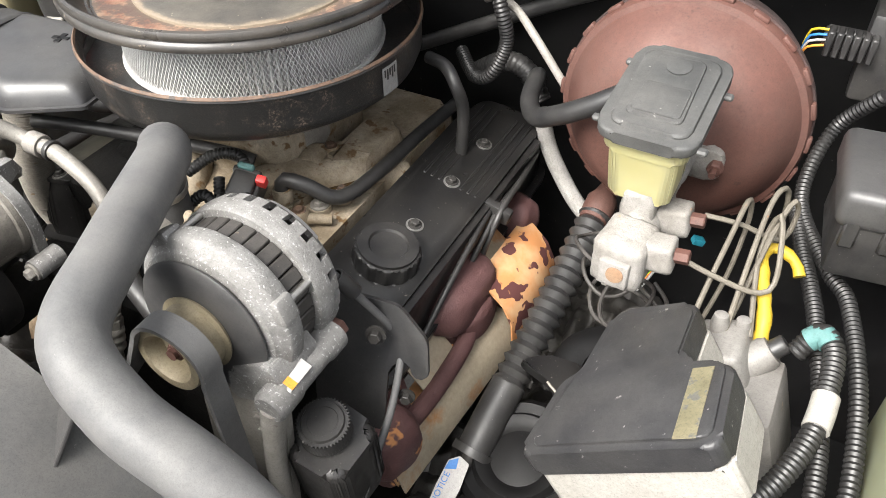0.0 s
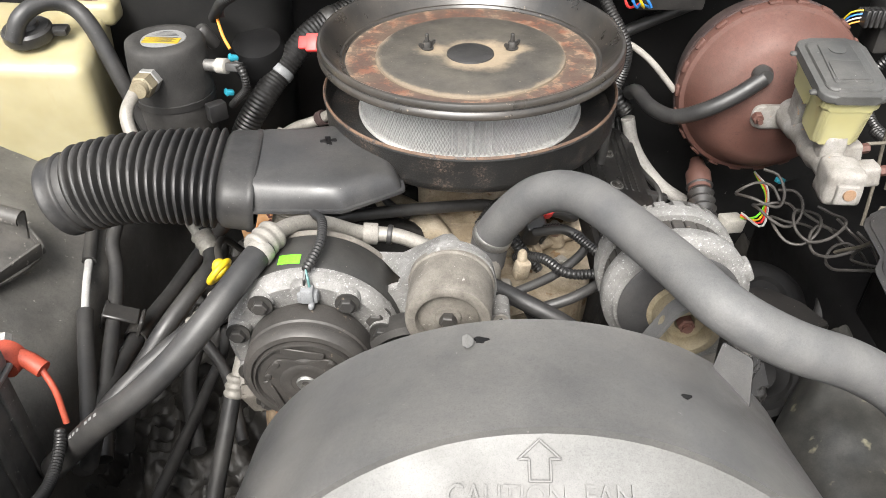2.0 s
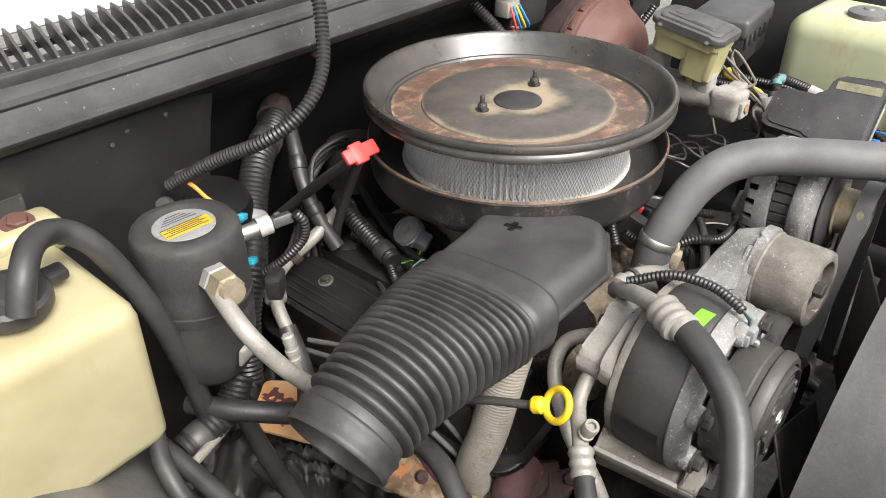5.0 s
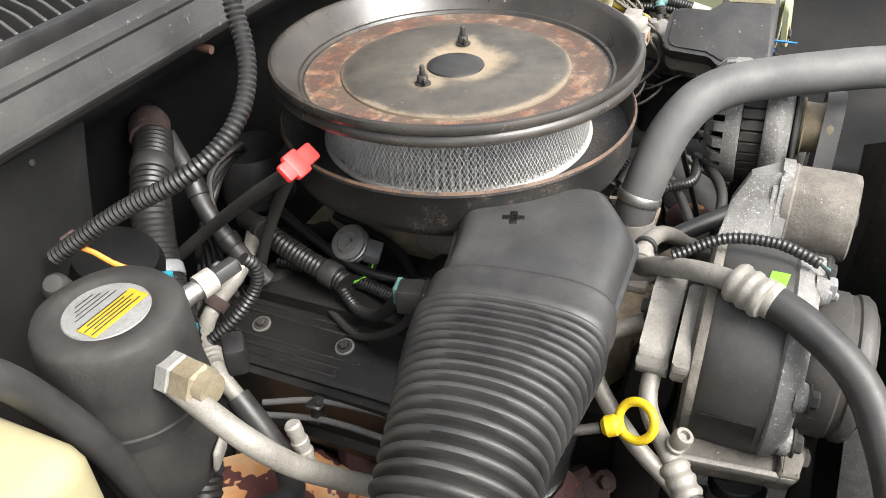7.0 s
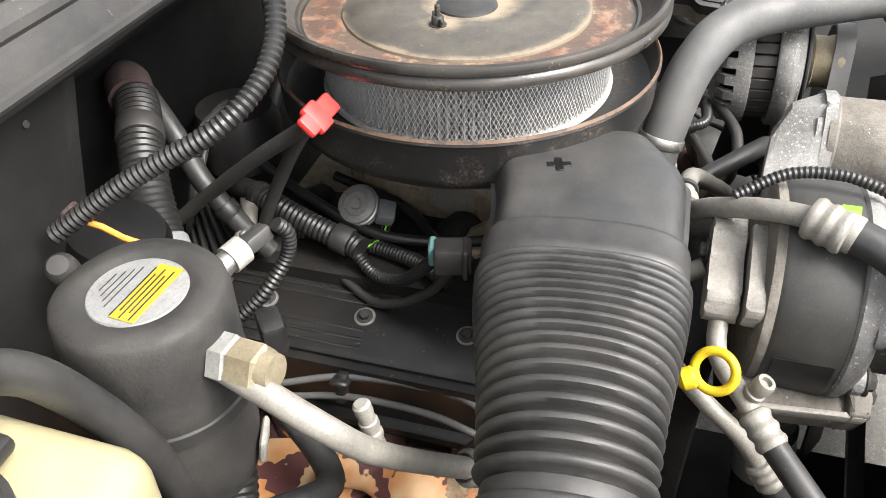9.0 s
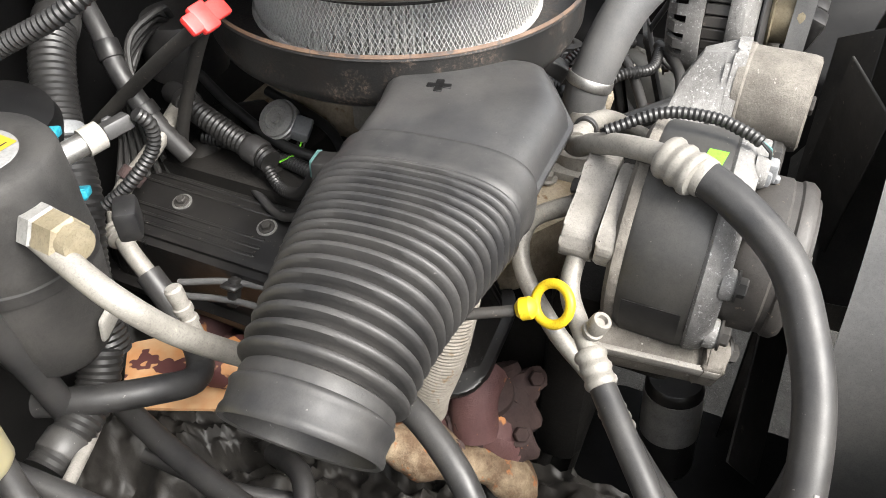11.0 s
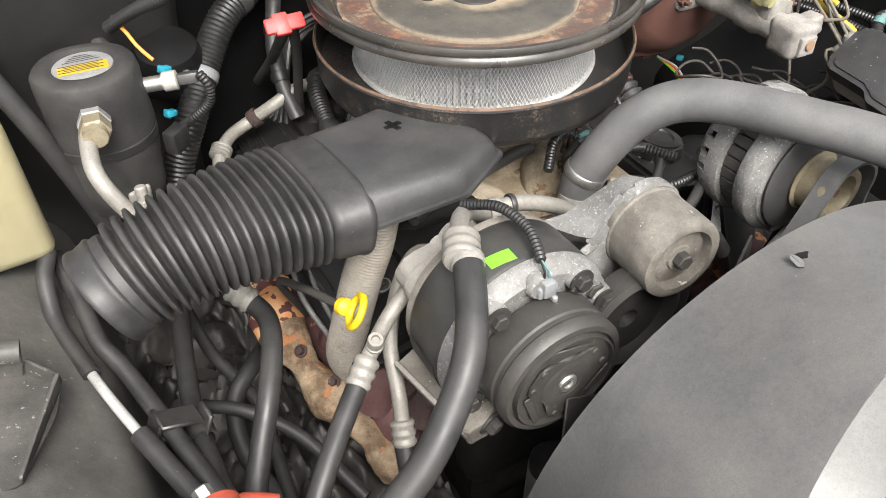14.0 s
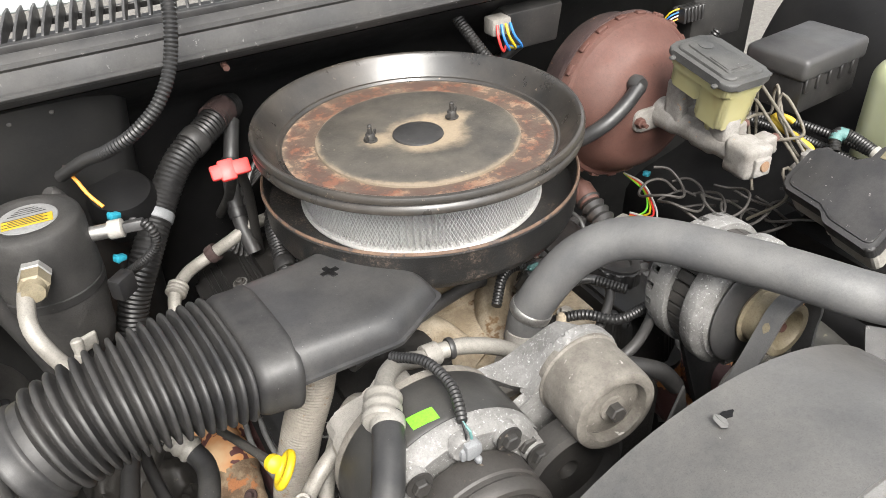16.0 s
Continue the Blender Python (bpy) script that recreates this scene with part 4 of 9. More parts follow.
def rough_box(bm_, size, m_, cuts=5, amount=0.0013, seed=0):
    """A corroded casting block: a box with worn, uneven faces."""
    tmp = bmesh.new()
    box(tmp, size, Matrix(), min(size) * 0.16, 2)
    bmesh.ops.subdivide_edges(tmp, edges=[e for e in tmp.edges if e.calc_length() > 0.012], cuts=cuts, use_grid_fill=True)
    for v in tmp.verts:
        v.co += v.normal * amount * (noise.noise(v.co * 70 + Vector((seed, 0, 0))) + 0.5 * noise.noise(v.co * 200))
    me_ = bpy.data.meshes.new("block")
    bmesh.ops.transform(tmp, matrix=m_, verts=tmp.verts)
    tmp.to_mesh(me_)
    tmp.free()
    bm_.from_mesh(me_)
    bpy.data.meshes.remove(me_)


slab(b, rounded([(-0.06, -0.02), (0.06, -0.02), (0.06, 0.02), (-0.06, 0.02)], 0.016), 0.0, 0.014, basis((0.51, 0.095, -0.172), (0, -1, 0), (1, 0, 0)), 0.003)
tube = bmesh.new()
lathe(tube, [(0, -0.1), (0.024, -0.1), (0.027, -0.09), (0.026, -0.05), (0.023, -0.04), (0.0225, -0.01), (0.026, 0.0), (0.026, 0.03), (0.0225, 0.04), (0.0225, 0.08), (0.025, 0.085), (0, 0.085)], basis((0.515, -0.005, -0.168), (0.02, -1, -0.02)), 40)
bmesh.ops.subdivide_edges(tube, edges=[e for e in tube.edges if e.calc_length() > 0.012], cuts=3, use_grid_fill=True)
for v in tube.verts:
    v.co += v.normal * 0.001 * (noise.noise(v.co * 70) + 0.5 * noise.noise(v.co * 190))
me_ = bpy.data.meshes.new("tube")
tube.to_mesh(me_)
tube.free()
part("flange", b, "corroded_alu", mast, "white-corroded mounting flange", smooth=60)
b = bmesh.new()
b.from_mesh(me_)
bpy.data.meshes.remove(me_)
rough_box(b, (0.052, 0.056, 0.054), pose(0.517, -0.1, -0.172, 0, 0, -5), seed=4)
rough_box(b, (0.03, 0.012, 0.03), pose(0.516, -0.128, -0.176, 0, 0, -5), 3, seed=6)
rough_box(b, (0.034, 0.036, 0.05), pose(0.514, -0.05, -0.143), seed=7)
rough_box(b, (0.038, 0.04, 0.07), pose(0.512, 0.045, -0.13), seed=9)
rough_box(b, (0.012, 0.07, 0.028), pose(0.514, 0.0, -0.148), seed=11)
part("body", b, "corroded_alu", mast, "white-corroded aluminium body", smooth=60)
for y in (-0.04, -0.1):
    b = bmesh.new()
    rough_box(b, (0.034, 0.03, 0.03), pose(0.548, y, -0.16, 0, -8, 0), 3, 0.002, y)
    part("line_boss", b, "corroded_alu", mast, "white-corroded port boss", smooth=60)
    b = hexagon(bmesh.new(), 0.0075, 0, 0.014, basis((0.564, y, -0.157), (1, 0, 0.15)))
    part("line_nut", b, "rust", mast, "rusty line nut")
b = lathe(bmesh.new(), [(0, 0), (0.009, 0), (0.0085, 0.003), (0, 0.004)], basis((0.518, -0.133, -0.174), (0, -1, 0.1)), 16)
part("end_plug", b, "tan_rust", mast)
for x in (0.457, 0.563):
    b = hexagon(bmesh.new(), 0.009, 0, 0.012, basis((x, 0.082, -0.17), (0, -1, 0)))
    lathe(b, [(0, 0.01), (0.004, 0.01), (0.004, 0.022), (0, 0.022)], basis((x, 0.082, -0.17), (0, -1, 0)), 10)
    part("flange_nut", b, "rust", mast)
mr = pose(0.512, -0.018, -0.046, 9, 0, -1) @ Matrix.Diagonal((0.9, 0.92, 1, 1))
b = bmesh.new()
slab(b, rounded([(-0.044, -0.07), (0.044, -0.07), (0.044, 0.068), (-0.044, 0.068)], 0.014), -0.022, -0.002, mr, 0.006, 3)
slab(b, rounded([(-0.034, -0.066), (0.034, -0.066), (0.034, -0.004), (-0.034, -0.004)], 0.01), -0.08, -0.012, mr, 0.006, 3, 1.1)
slab(b, rounded([(-0.037, -0.012), (0.037, -0.012), (0.037, 0.062), (-0.037, 0.062)], 0.01), -0.054, -0.012, mr, 0.006, 3, 1.06)
lathe(b, [(0, -0.105), (0.016, -0.105), (0.016, -0.085), (0, -0.085)], mr @ pose(0, -0.03, 0), 16)
part("reservoir", b, "fluid_tank", mast, "yellowed translucent plastic reservoir")
b = bmesh.new()
slab(b, rounded([(-0.053, -0.077), (0.053, -0.077), (0.053, 0.077), (-0.053, 0.077)], 0.024, 7), -0.005, 0.008, mr, 0.004, 3)
slab(b, rounded([(-0.043, -0.066), (0.043, -0.066), (0.043, 0.066), (-0.043, 0.066)], 0.018, 7), 0.007, 0.012, mr, 0.003, 3, 0.96)
slab(b, rounded([(-0.03, -0.05), (0.03, -0.05), (0.026, 0.055), (-0.026, 0.055)], 0.008, 5), 0.0115, 0.0145, mr, 0.0015, 2, 0.97)
slab(b, rounded([(-0.026, -0.045), (0.026, -0.045), (0.025, 0.004), (-0.025, 0.004)], 0.006, 5), 0.014, 0.0158, mr, 0.0012, 2, 0.97)
lathe(b, [(0, 0.0143), (0.013, 0.0143), (0.0135, 0.0155), (0.0115, 0.0158), (0, 0.0155)], mr @ pose(0, 0.036, 0), 24)
for x, y in ((-0.056, 0.05), (0.056, 0.03), (0.056, -0.06), (-0.056, -0.05)):
    box(b, (0.012, 0.009, 0.006), mr @ pose(x, y, -0.002), 0.002, 1)
part("reservoir_lid", b, "faded_lid", mast, "grey-black moulded plastic lid", smooth=30)

# ---- hoses and pipes ----


def hose(name, points, r, material, label, category, ends=(), rib=None, seg=14, step=0.008, group=""):
    """A hose or pipe with optional collars: ends is a list of (place along the way, radius, length, material, part name)."""
    b = sweep(bmesh.new(), points, r, seg, step, True, rib)
    if not ends:
        return thing(name, b, material, label, category, group)
    rt = root(name, points[-1], label, category, group)
    part("tube", b, material, rt)
    path, at = spline(points, 0.004)
    for u, cr, length, mat_name, pname in ends:
        i = min(len(path) - 2, max(1, int(u * (len(path) - 1))))
        m = basis(path[i], path[i + 1] - path[i - 1])
        if pname == "ferrule":
            prof_f = [(r * 0.9, -length / 2)] + [(cr - (0.0016 if k % 4 in (0, 3) else 0.0), -length / 2 + length * (k + 0.5) / 12) for k in range(12)] + [(r * 0.9, length / 2)]
            part(pname, lathe(bmesh.new(), prof_f, m, 24, close=True), mat_name, rt, "pale crimped ferrule")
            continue
        cb = lathe(bmesh.new(), [(cr * 0.75, -length / 2), (cr * 0.96, -length / 2), (cr, -length / 2 + 0.0015), (cr, length / 2 - 0.0015), (cr * 0.96, length / 2), (cr * 0.75, length / 2)], m, 20, close=True)
        part(pname, cb, mat_name, rt)
    return rt


hose("radiator_hose", [(0.02, -0.215, -0.225), (0.03, -0.222, -0.17), (0.075, -0.245, -0.1), (0.125, -0.29, -0.07), (0.186, -0.406, -0.06), (0.228, -0.485, -0.062), (0.285, -0.508, -0.085), (0.348, -0.51, -0.11), (0.393, -0.512, -0.137), (0.42, -0.522, -0.156), (0.438, -0.555, -0.157), (0.462, -0.605, -0.141), (0.49, -0.66, -0.125), (0.52, -0.71, -0.115)], 0.0245, "grey_hose", "thick grey-black rubber upper radiator hose", "radiator hose", ends=[(0.055, 0.0265, 0.012, "steel", "clamp")], seg=24, step=0.006)
hose("suction_hose", [(-0.228, -0.362, -0.087), (-0.245, -0.398, -0.094), (-0.272, -0.441, -0.114), (-0.305, -0.467, -0.145), (-0.345, -0.485, -0.18), (-0.4, -0.492, -0.225), (-0.47, -0.49, -0.3)], 0.0145, "rubber", "thick black rubber air conditioning hose", "hose", ends=[(0.03, 0.0158, 0.012, "pipe_alu", "collar")], seg=18)
hose("aluminium_pipe", [(-0.238, -0.371, -0.088), (-0.222, -0.342, -0.086), (-0.203, -0.308, -0.096), (-0.175, -0.275, -0.12), (-0.14, -0.252, -0.15), (-0.085, -0.252, -0.158), (-0.022, -0.265, -0.19), (0.018, -0.31, -0.24), (0.028, -0.346, -0.3), (0.03, -0.36, -0.38)], 0.0095, "pipe_alu", "dull bent aluminium air conditioning pipe", "pipe", ends=[(0.04, 0.018, 0.034, "pipe_alu", "ferrule"), (0.36, 0.0135, 0.018, "grey_alu", "clip"), (0.4, 0.0125, 0.006, "rubber", "clip"), (0.86, 0.0145, 0.03, "pipe_alu", "ferrule")])
nut_m = basis((0.0265, -0.341, -0.288), (-0.02, 0.3, 1), (1, 0, 0))
pn = root("pipe_union", (0.0265, -0.341, -0.29), "pale crusted union nut on the aluminium pipe", "pipe fitting")
part("nut", hexagon(bmesh.new(), 0.0135, -0.026, 0.008, nut_m), "pipe_alu", pn)
part("collar", lathe(bmesh.new(), [(0.009, 0.008), (0.0115, 0.008), (0.0115, 0.013), (0.009, 0.014)], nut_m, 20, close=True), "pipe_alu", pn)
hose("compressor_pipe", [(-0.205, -0.273, -0.164), (-0.215, -0.235, -0.19), (-0.239, -0.238, -0.222), (-0.275, -0.283, -0.252), (-0.29, -0.33, -0.286), (-0.303, -0.367, -0.332)], 0.0085, "pipe_alu", "dull aluminium compressor pipe", "pipe", ends=[(0.94, 0.0135, 0.03, "pipe_alu", "ferrule")], group="compressor pipes")
hose("rubber_hose", [(-0.302, -0.362, -0.325), (-0.312, -0.4, -0.37), (-0.33, -0.48, -0.46), (-0.34, -0.53, -0.55)], 0.011, "rubber", "black rubber hose below the pipe ferrule", "hose")
hose("compressor_pipe", [(-0.245, -0.289, -0.175), (-0.275, -0.292, -0.2), (-0.309, -0.316, -0.213), (-0.338, -0.34, -0.227)], 0.0085, "pipe_alu", "dull aluminium pipe with a service port", "pipe", ends=[(0.9, 0.0135, 0.034, "pipe_alu", "ferrule")], group="compressor pipes")
hose("rubber_hose", [(-0.338, -0.34, -0.227), (-0.374, -0.372, -0.243), (-0.408, -0.404, -0.262), (-0.437, -0.431, -0.29), (-0.46, -0.45, -0.35)], 0.011, "rubber", "black rubber hose from the service port pipe", "hose")
hose("heater_hose", [(-0.40, -0.1, -0.262), (-0.383, -0.118, -0.28), (-0.373, -0.15, -0.286), (-0.383, -0.195, -0.287), (-0.41, -0.248, -0.306), (-0.435, -0.282, -0.335), (-0.459, -0.318, -0.37), (-0.475, -0.35, -0.45)], 0.0125, "rubber", "black rubber heater hose with a crimped ferrule", "hose", ends=[(0.06, 0.0165, 0.034, "pipe_alu", "ferrule")])
hose("heater_pipe", [(-0.14, 0.225, -0.222), (-0.19, 0.195, -0.208), (-0.226, 0.192, -0.221), (-0.264, 0.205, -0.246), (-0.302, 0.188, -0.252), (-0.329, 0.155, -0.262), (-0.338, 0.125, -0.29)], 0.0095, "pipe_alu", "dull cream aluminium heater pipe", "pipe", ends=[(0.5, 0.014, 0.014, "dark_rust", "clip"), (0.8, 0.0155, 0.02, "pipe_alu", "ferrule")])
hose("heater_return_hose", [(-0.338, 0.127, -0.285), (-0.352, 0.085, -0.318), (-0.378, 0.045, -0.332), (-0.41, 0.024, -0.322), (-0.444, 0.036, -0.304), (-0.48, 0.075, -0.296), (-0.5, 0.12, -0.3)], 0.0135, "rubber", "black rubber heater return hose", "hose")
hose("drier_pipe", [(-0.482, 0.04, -0.09), (-0.49, 0.005, -0.097), (-0.492, -0.03, -0.115), (-0.473, -0.052, -0.158), (-0.435, -0.072, -0.215), (-0.396, -0.108, -0.266)], 0.0095, "pipe_alu", "cream-white aluminium pipe from the drier", "pipe")
hose("wiring_loom", [(-0.416, 0.213, -0.062), (-0.385, 0.151, -0.02), (-0.358, 0.092, 0.012), (-0.324, 0.067, 0.038), (-0.29, 0.066, 0.068), (-0.264, 0.083, 0.108), (-0.246, 0.119, 0.17), (-0.24, 0.22, 0.22), (-0.24, 0.4, 0.24)], 0.0072, "conduit", "thin black ribbed wiring conduit arching over the cowl", "wiring conduit", rib=(0.005, 0.0013), seg=12)
hose("heavy_loom", [(-0.155, 0.335, -0.076), (-0.175, 0.31, -0.07), (-0.207, 0.281, -0.078), (-0.262, 0.247, -0.1), (-0.306, 0.214, -0.143), (-0.348, 0.17, -0.19), (-0.385, 0.15, -0.25), (-0.41, 0.13, -0.33)], 0.0205, "conduit", "thick black ribbed wiring conduit through the firewall", "wiring conduit", ends=[(0.24, 0.0232, 0.02, "rubber", "tape_band"), (0.52, 0.0232, 0.014, "connector_grey", "clip_band")], rib=(0.0065, 0.0015), seg=16)
hose("preheat_tube", [(-0.232, -0.185, -0.15), (-0.245, -0.186, -0.2), (-0.262, -0.185, -0.246), (-0.281, -0.178, -0.324), (-0.287, -0.162, -0.39), (-0.268, -0.15, -0.45)], 0.0235, "flex_paper", "tan corrugated paper-foil preheat tube", "preheat tube", rib=(0.004, 0.0008), seg=20)
hose("overflow_hose", [(-0.66, 0.05, -0.03), (-0.645, 0.059, 0.0), (-0.62, 0.085, 0.012), (-0.589, 0.1, 0.002), (-0.562, 0.094, -0.03), (-0.532, 0.081, -0.118), (-0.508, 0.087, -0.22), (-0.49, 0.1, -0.32)], 0.0125, "rubber", "black rubber overflow hose from the tank cap", "hose")
steer = root("steering_shaft", (0.39, -0.3, -0.56), "black ribbed boot over the steering shaft", "steering shaft")
part("boot", sweep(bmesh.new(), [(0.42, 0.157, -0.345), (0.413, 0.02, -0.4), (0.404, -0.075, -0.446), (0.402, -0.1, -0.458)], 0.0175, 20, rib=(0.0165, 0.0065)), "rubber", steer)
part("sleeve", sweep(bmesh.new(), [(0.403, -0.092, -0.454), (0.398, -0.14, -0.478), (0.3945, -0.178, -0.5)], 0.0225, 20), "rubber", steer)
part("rim", sweep(bmesh.new(), [(0.3952, -0.173, -0.497), (0.394, -0.182, -0.5025)], 0.0275, 24), "rubber", steer)
part("shaft", sweep(bmesh.new(), [(0.394, -0.18, -0.501), (0.375, -0.38, -0.57), (0.37, -0.5, -0.6)], 0.012, 12), "dark_metal", steer)
hose("wiring_loom", [(0.701, 0.16, -0.085), (0.666, 0.171, -0.145), (0.658, 0.1, -0.195), (0.7, 0.0, -0.2), (0.726, -0.046, -0.2), (0.75, -0.16, -0.21), (0.757, -0.28, -0.24), (0.75, -0.4, -0.32)], 0.007, "conduit", "thick black ribbed wiring conduit beside the fuse box", "wiring conduit", rib=(0.0055, 0.0013), seg=14)
hose("breather_tube", [(0.228, 0.116, -0.283), (0.231, 0.115, -0.21), (0.228, 0.1, -0.168), (0.207, 0.112, -0.15), (0.175, 0.125, -0.15)], 0.0085, "rubber", "black breather tube from the valve cover", "hose")
hose("vacuum_hose", [(0.288, 0.232, -0.205), (0.296, 0.21, -0.192), (0.308, 0.155, -0.192), (0.335, 0.108, -0.185), (0.372, 0.08, -0.158), (0.413, 0.076, -0.132), (0.453, 0.084, -0.106)], 0.0125, "rubber", "black rubber vacuum hose to the brake booster", "hose")
hose("wrapped_pipe", [(0.295, 0.24, -0.26), (0.31, 0.237, -0.31), (0.336, 0.232, -0.354), (0.375, 0.22, -0.395), (0.42, 0.215, -0.425)], 0.0125, "cloth_wrap", "pipe wrapped in white cloth insulation", "pipe")
hose("wiring_loom", [(-0.42, -0.66, -0.2), (-0.41, -0.661, -0.165), (-0.386, -0.664, -0.14), (-0.351, -0.665, -0.127), (-0.257, -0.675, -0.124), (-0.164, -0.696, -0.114), (-0.117, -0.709, -0.104), (-0.06, -0.723, -0.092), (0.0, -0.733, -0.085), (0.135, -0.745, -0.07), (0.3, -0.735, -0.02), (0.45, -0.74, -0.0)], 0.0066, "faded_conduit", "grey-black ribbed wiring conduit along the fan shroud", "wiring conduit", ends=[(0.56, 0.0088, 0.03, "rubber", "tape_band"), (0.72, 0.0088, 0.02, "rubber", "tape_band")], rib=(0.0045, 0.001), seg=12)
hose("fender_hose", [(-0.57, 0.08, -0.28), (-0.56, 0.0, -0.3), (-0.555, -0.06, -0.315), (-0.54, -0.1, -0.33), (-0.523, -0.163, -0.345), (-0.486, -0.325, -0.361), (-0.46, -0.42, -0.38)], 0.011, "rubber", "black rubber hose along the inner fender", "hose")
hose("lower_hose", [(-0.385, 0.221, -0.44), (-0.418, 0.141, -0.405), (-0.45, 0.036, -0.4), (-0.474, -0.079, -0.4), (-0.487, -0.19, -0.383), (-0.485, -0.34, -0.36), (-0.47, -0.45, -0.36)], 0.0125, "rubber", "black rubber hose with printed markings", "hose")
line_ = root("fender_line", (-0.504, -0.33, -0.345), "pale metal line in black rubber sleeves along the fender", "pipe")
part("tube", sweep(bmesh.new(), [(-0.586, 0.027, -0.27), (-0.591, -0.018, -0.296), (-0.575, -0.1, -0.31), (-0.548, -0.2, -0.322), (-0.504, -0.33, -0.345)], 0.006, 12), "line_white", line_)
part("sleeve", sweep(bmesh.new(), [(-0.575, 0.06, -0.255), (-0.588, 0.027, -0.27), (-0.592, -0.018, -0.296), (-0.586, -0.055, -0.304), (-0.572, -0.112, -0.3115)], 0.0105, 14), "rubber", line_, "black rubber sleeve")
part("sleeve", sweep(bmesh.new(), [(-0.545, -0.21, -0.3235), (-0.525, -0.27, -0.334), (-0.5, -0.34, -0.347), (-0.48, -0.4, -0.36)], 0.0115, 14), "rubber", line_, "black rubber sleeve")

# ---- accessories at the engine's front ----
alt = root("alternator", (0.236, -0.3, -0.24), "cast aluminium alternator with a fan pulley", "alternator")
ma = basis((0.226, -0.355, -0.158), (0, -1, 0.05)) @ Matrix.Scale(0.95, 4)
mf_ = ma @ pose(0, 0, 0.02)
b = lathe(bmesh.new(), [(0.07, -0.034), (0.0845, -0.034), (0.0868, -0.03), (0.0868, -0.016), (0.0855, -0.013), (0.0785, -0.008), (0.077, -0.0065), (0.0755, -0.0035), (0.0685, -0.0005), (0.0665, -0.001), (0.0652, -0.003), (0.064, -0.012), (0.064, -0.022), (0.07, -0.024)], mf_, 64, close=True)
part("front_housing", b, "cast_alu", alt, "bright corroded cast front housing")
b = bmesh.new()
lathe(b, [(0.0, -0.032), (0.07, -0.032), (0.0715, -0.036), (0.0715, -0.062), (0.07, -0.064), (0, -0.064)], mf_, 56)
core = part("stator_core", b, "deep_black", alt)
for i in range(32):
    a = 2 * math.pi * i / 32
    b = bmesh.new()
    box(b, (0.006, 0.0135, 0.029), mf_ @ pose(0.0745 * math.cos(a), 0.0745 * math.sin(a), -0.048, 0, 0, math.degrees(a)), 0.0012, 1)
    part("core_fin", b, "clutch_dust", core)
b = bmesh.new()
n = 24
prof_ = [(0.07, -0.062), (0.0845, -0.0625), (0.086, -0.066), (0.086, -0.082), (0.084, -0.094), (0.0745, -0.104), (0.06, -0.108), (0.0, -0.11)]
for i in range(n):
    a, w = 2 * math.pi * i / n, 2 * math.pi / n
    cuts = [a, a + w * 0.4, a + w]
    rim_ = [[b.verts.new(mf_ @ Vector((r * math.cos(c), r * math.sin(c), h))) for r, h in prof_] for c in cuts]
    for s_, (c0, c1) in enumerate(zip(rim_, rim_[1:])):
        for k in range(len(prof_) - 1):
            if s_ == 1 or k not in (3, 4):
                b.faces.new((c0[k], c0[k + 1], c1[k + 1], c1[k]))
bmesh.ops.remove_doubles(b, verts=b.verts, dist=0.00005)
bmesh.ops.recalc_face_normals(b, faces=b.faces)
bmesh.ops.solidify(b, geom=list(b.faces), thickness=0.006)
part("rear_housing", b, "cast_alu", alt, "slotted cast rear housing", smooth=30)
b = lathe(bmesh.new(), [(0, -0.06), (0.062, -0.06), (0.056, -0.098), (0, -0.1)], mf_, 40)
part("winding", b, "oily_metal", alt)
for a in (125, 25, 265):
    q = mf_ @ Vector((0.081 * math.cos(radians(a)), 0.081 * math.sin(radians(a)), -0.066))
    b = lathe(bmesh.new(), [(0, 0), (0.0035, 0), (0.0035, 0.036), (0, 0.036)], basis(q, (0, -1, 0.05)), 10)
    part("through_bolt", b, "steel", alt)
    b = bmesh.new()
    box(b, (0.016, 0.026, 0.022), mf_ @ pose(0.0835 * math.cos(radians(a)), 0.0835 * math.sin(radians(a)), -0.021, 0, 0, a), 0.004, 2)
    part("bolt_lug", b, "cast_alu", alt)
b = bmesh.new()
prev = None
for k in range(8):
    a = radians(42 + 6 * k)
    q = [b.verts.new(mf_ @ Vector((r * math.cos(a), r * math.sin(a), h))) for r, h in ((0.0852, -0.094), (0.0757, -0.1048), (0.072, -0.1075))]
    if prev:
        for i in range(2):
            b.faces.new((prev[i], prev[i + 1], q[i + 1], q[i]))
    prev = q
part("paint_patch", b, "white_paint", alt, "white paint dab")
b = lathe(bmesh.new(), [(0.015, -0.005), (0.064, -0.005), (0.0655, -0.002), (0.0635, 0.0), (0.0632, 0.016), (0.0655, 0.0205), (0.071, 0.0215), (0.0715, 0.0235), (0.069, 0.0255), (0.056, 0.027), (0.044, 0.029), (0.0, 0.031)], ma, 56)
part("fan_shell", b, "dull_plastic", alt, "dull dark fan shell")
b = lathe(bmesh.new(), [(0.012, 0.03), (0.038, 0.03), (0.0395, 0.033), (0.034, 0.035), (0.033, 0.052), (0.0345, 0.056), (0.036, 0.066), (0.035, 0.071), (0.0315, 0.072), (0.0265, 0.071), (0.0235, 0.066), (0.022, 0.054), (0.012, 0.052)], ma, 48, close=True)
pul = part("pulley", b, "zinc", alt, "pale yellowed steel pulley")
b = hexagon(bmesh.new(), 0.0098, 0.05, 0.062, ma)
lathe(b, [(0, 0.06), (0.006, 0.06), (0.0055, 0.066), (0, 0.066)], ma, 14)
part("pulley_nut", b, "rust", pul, "rusty pulley nut")
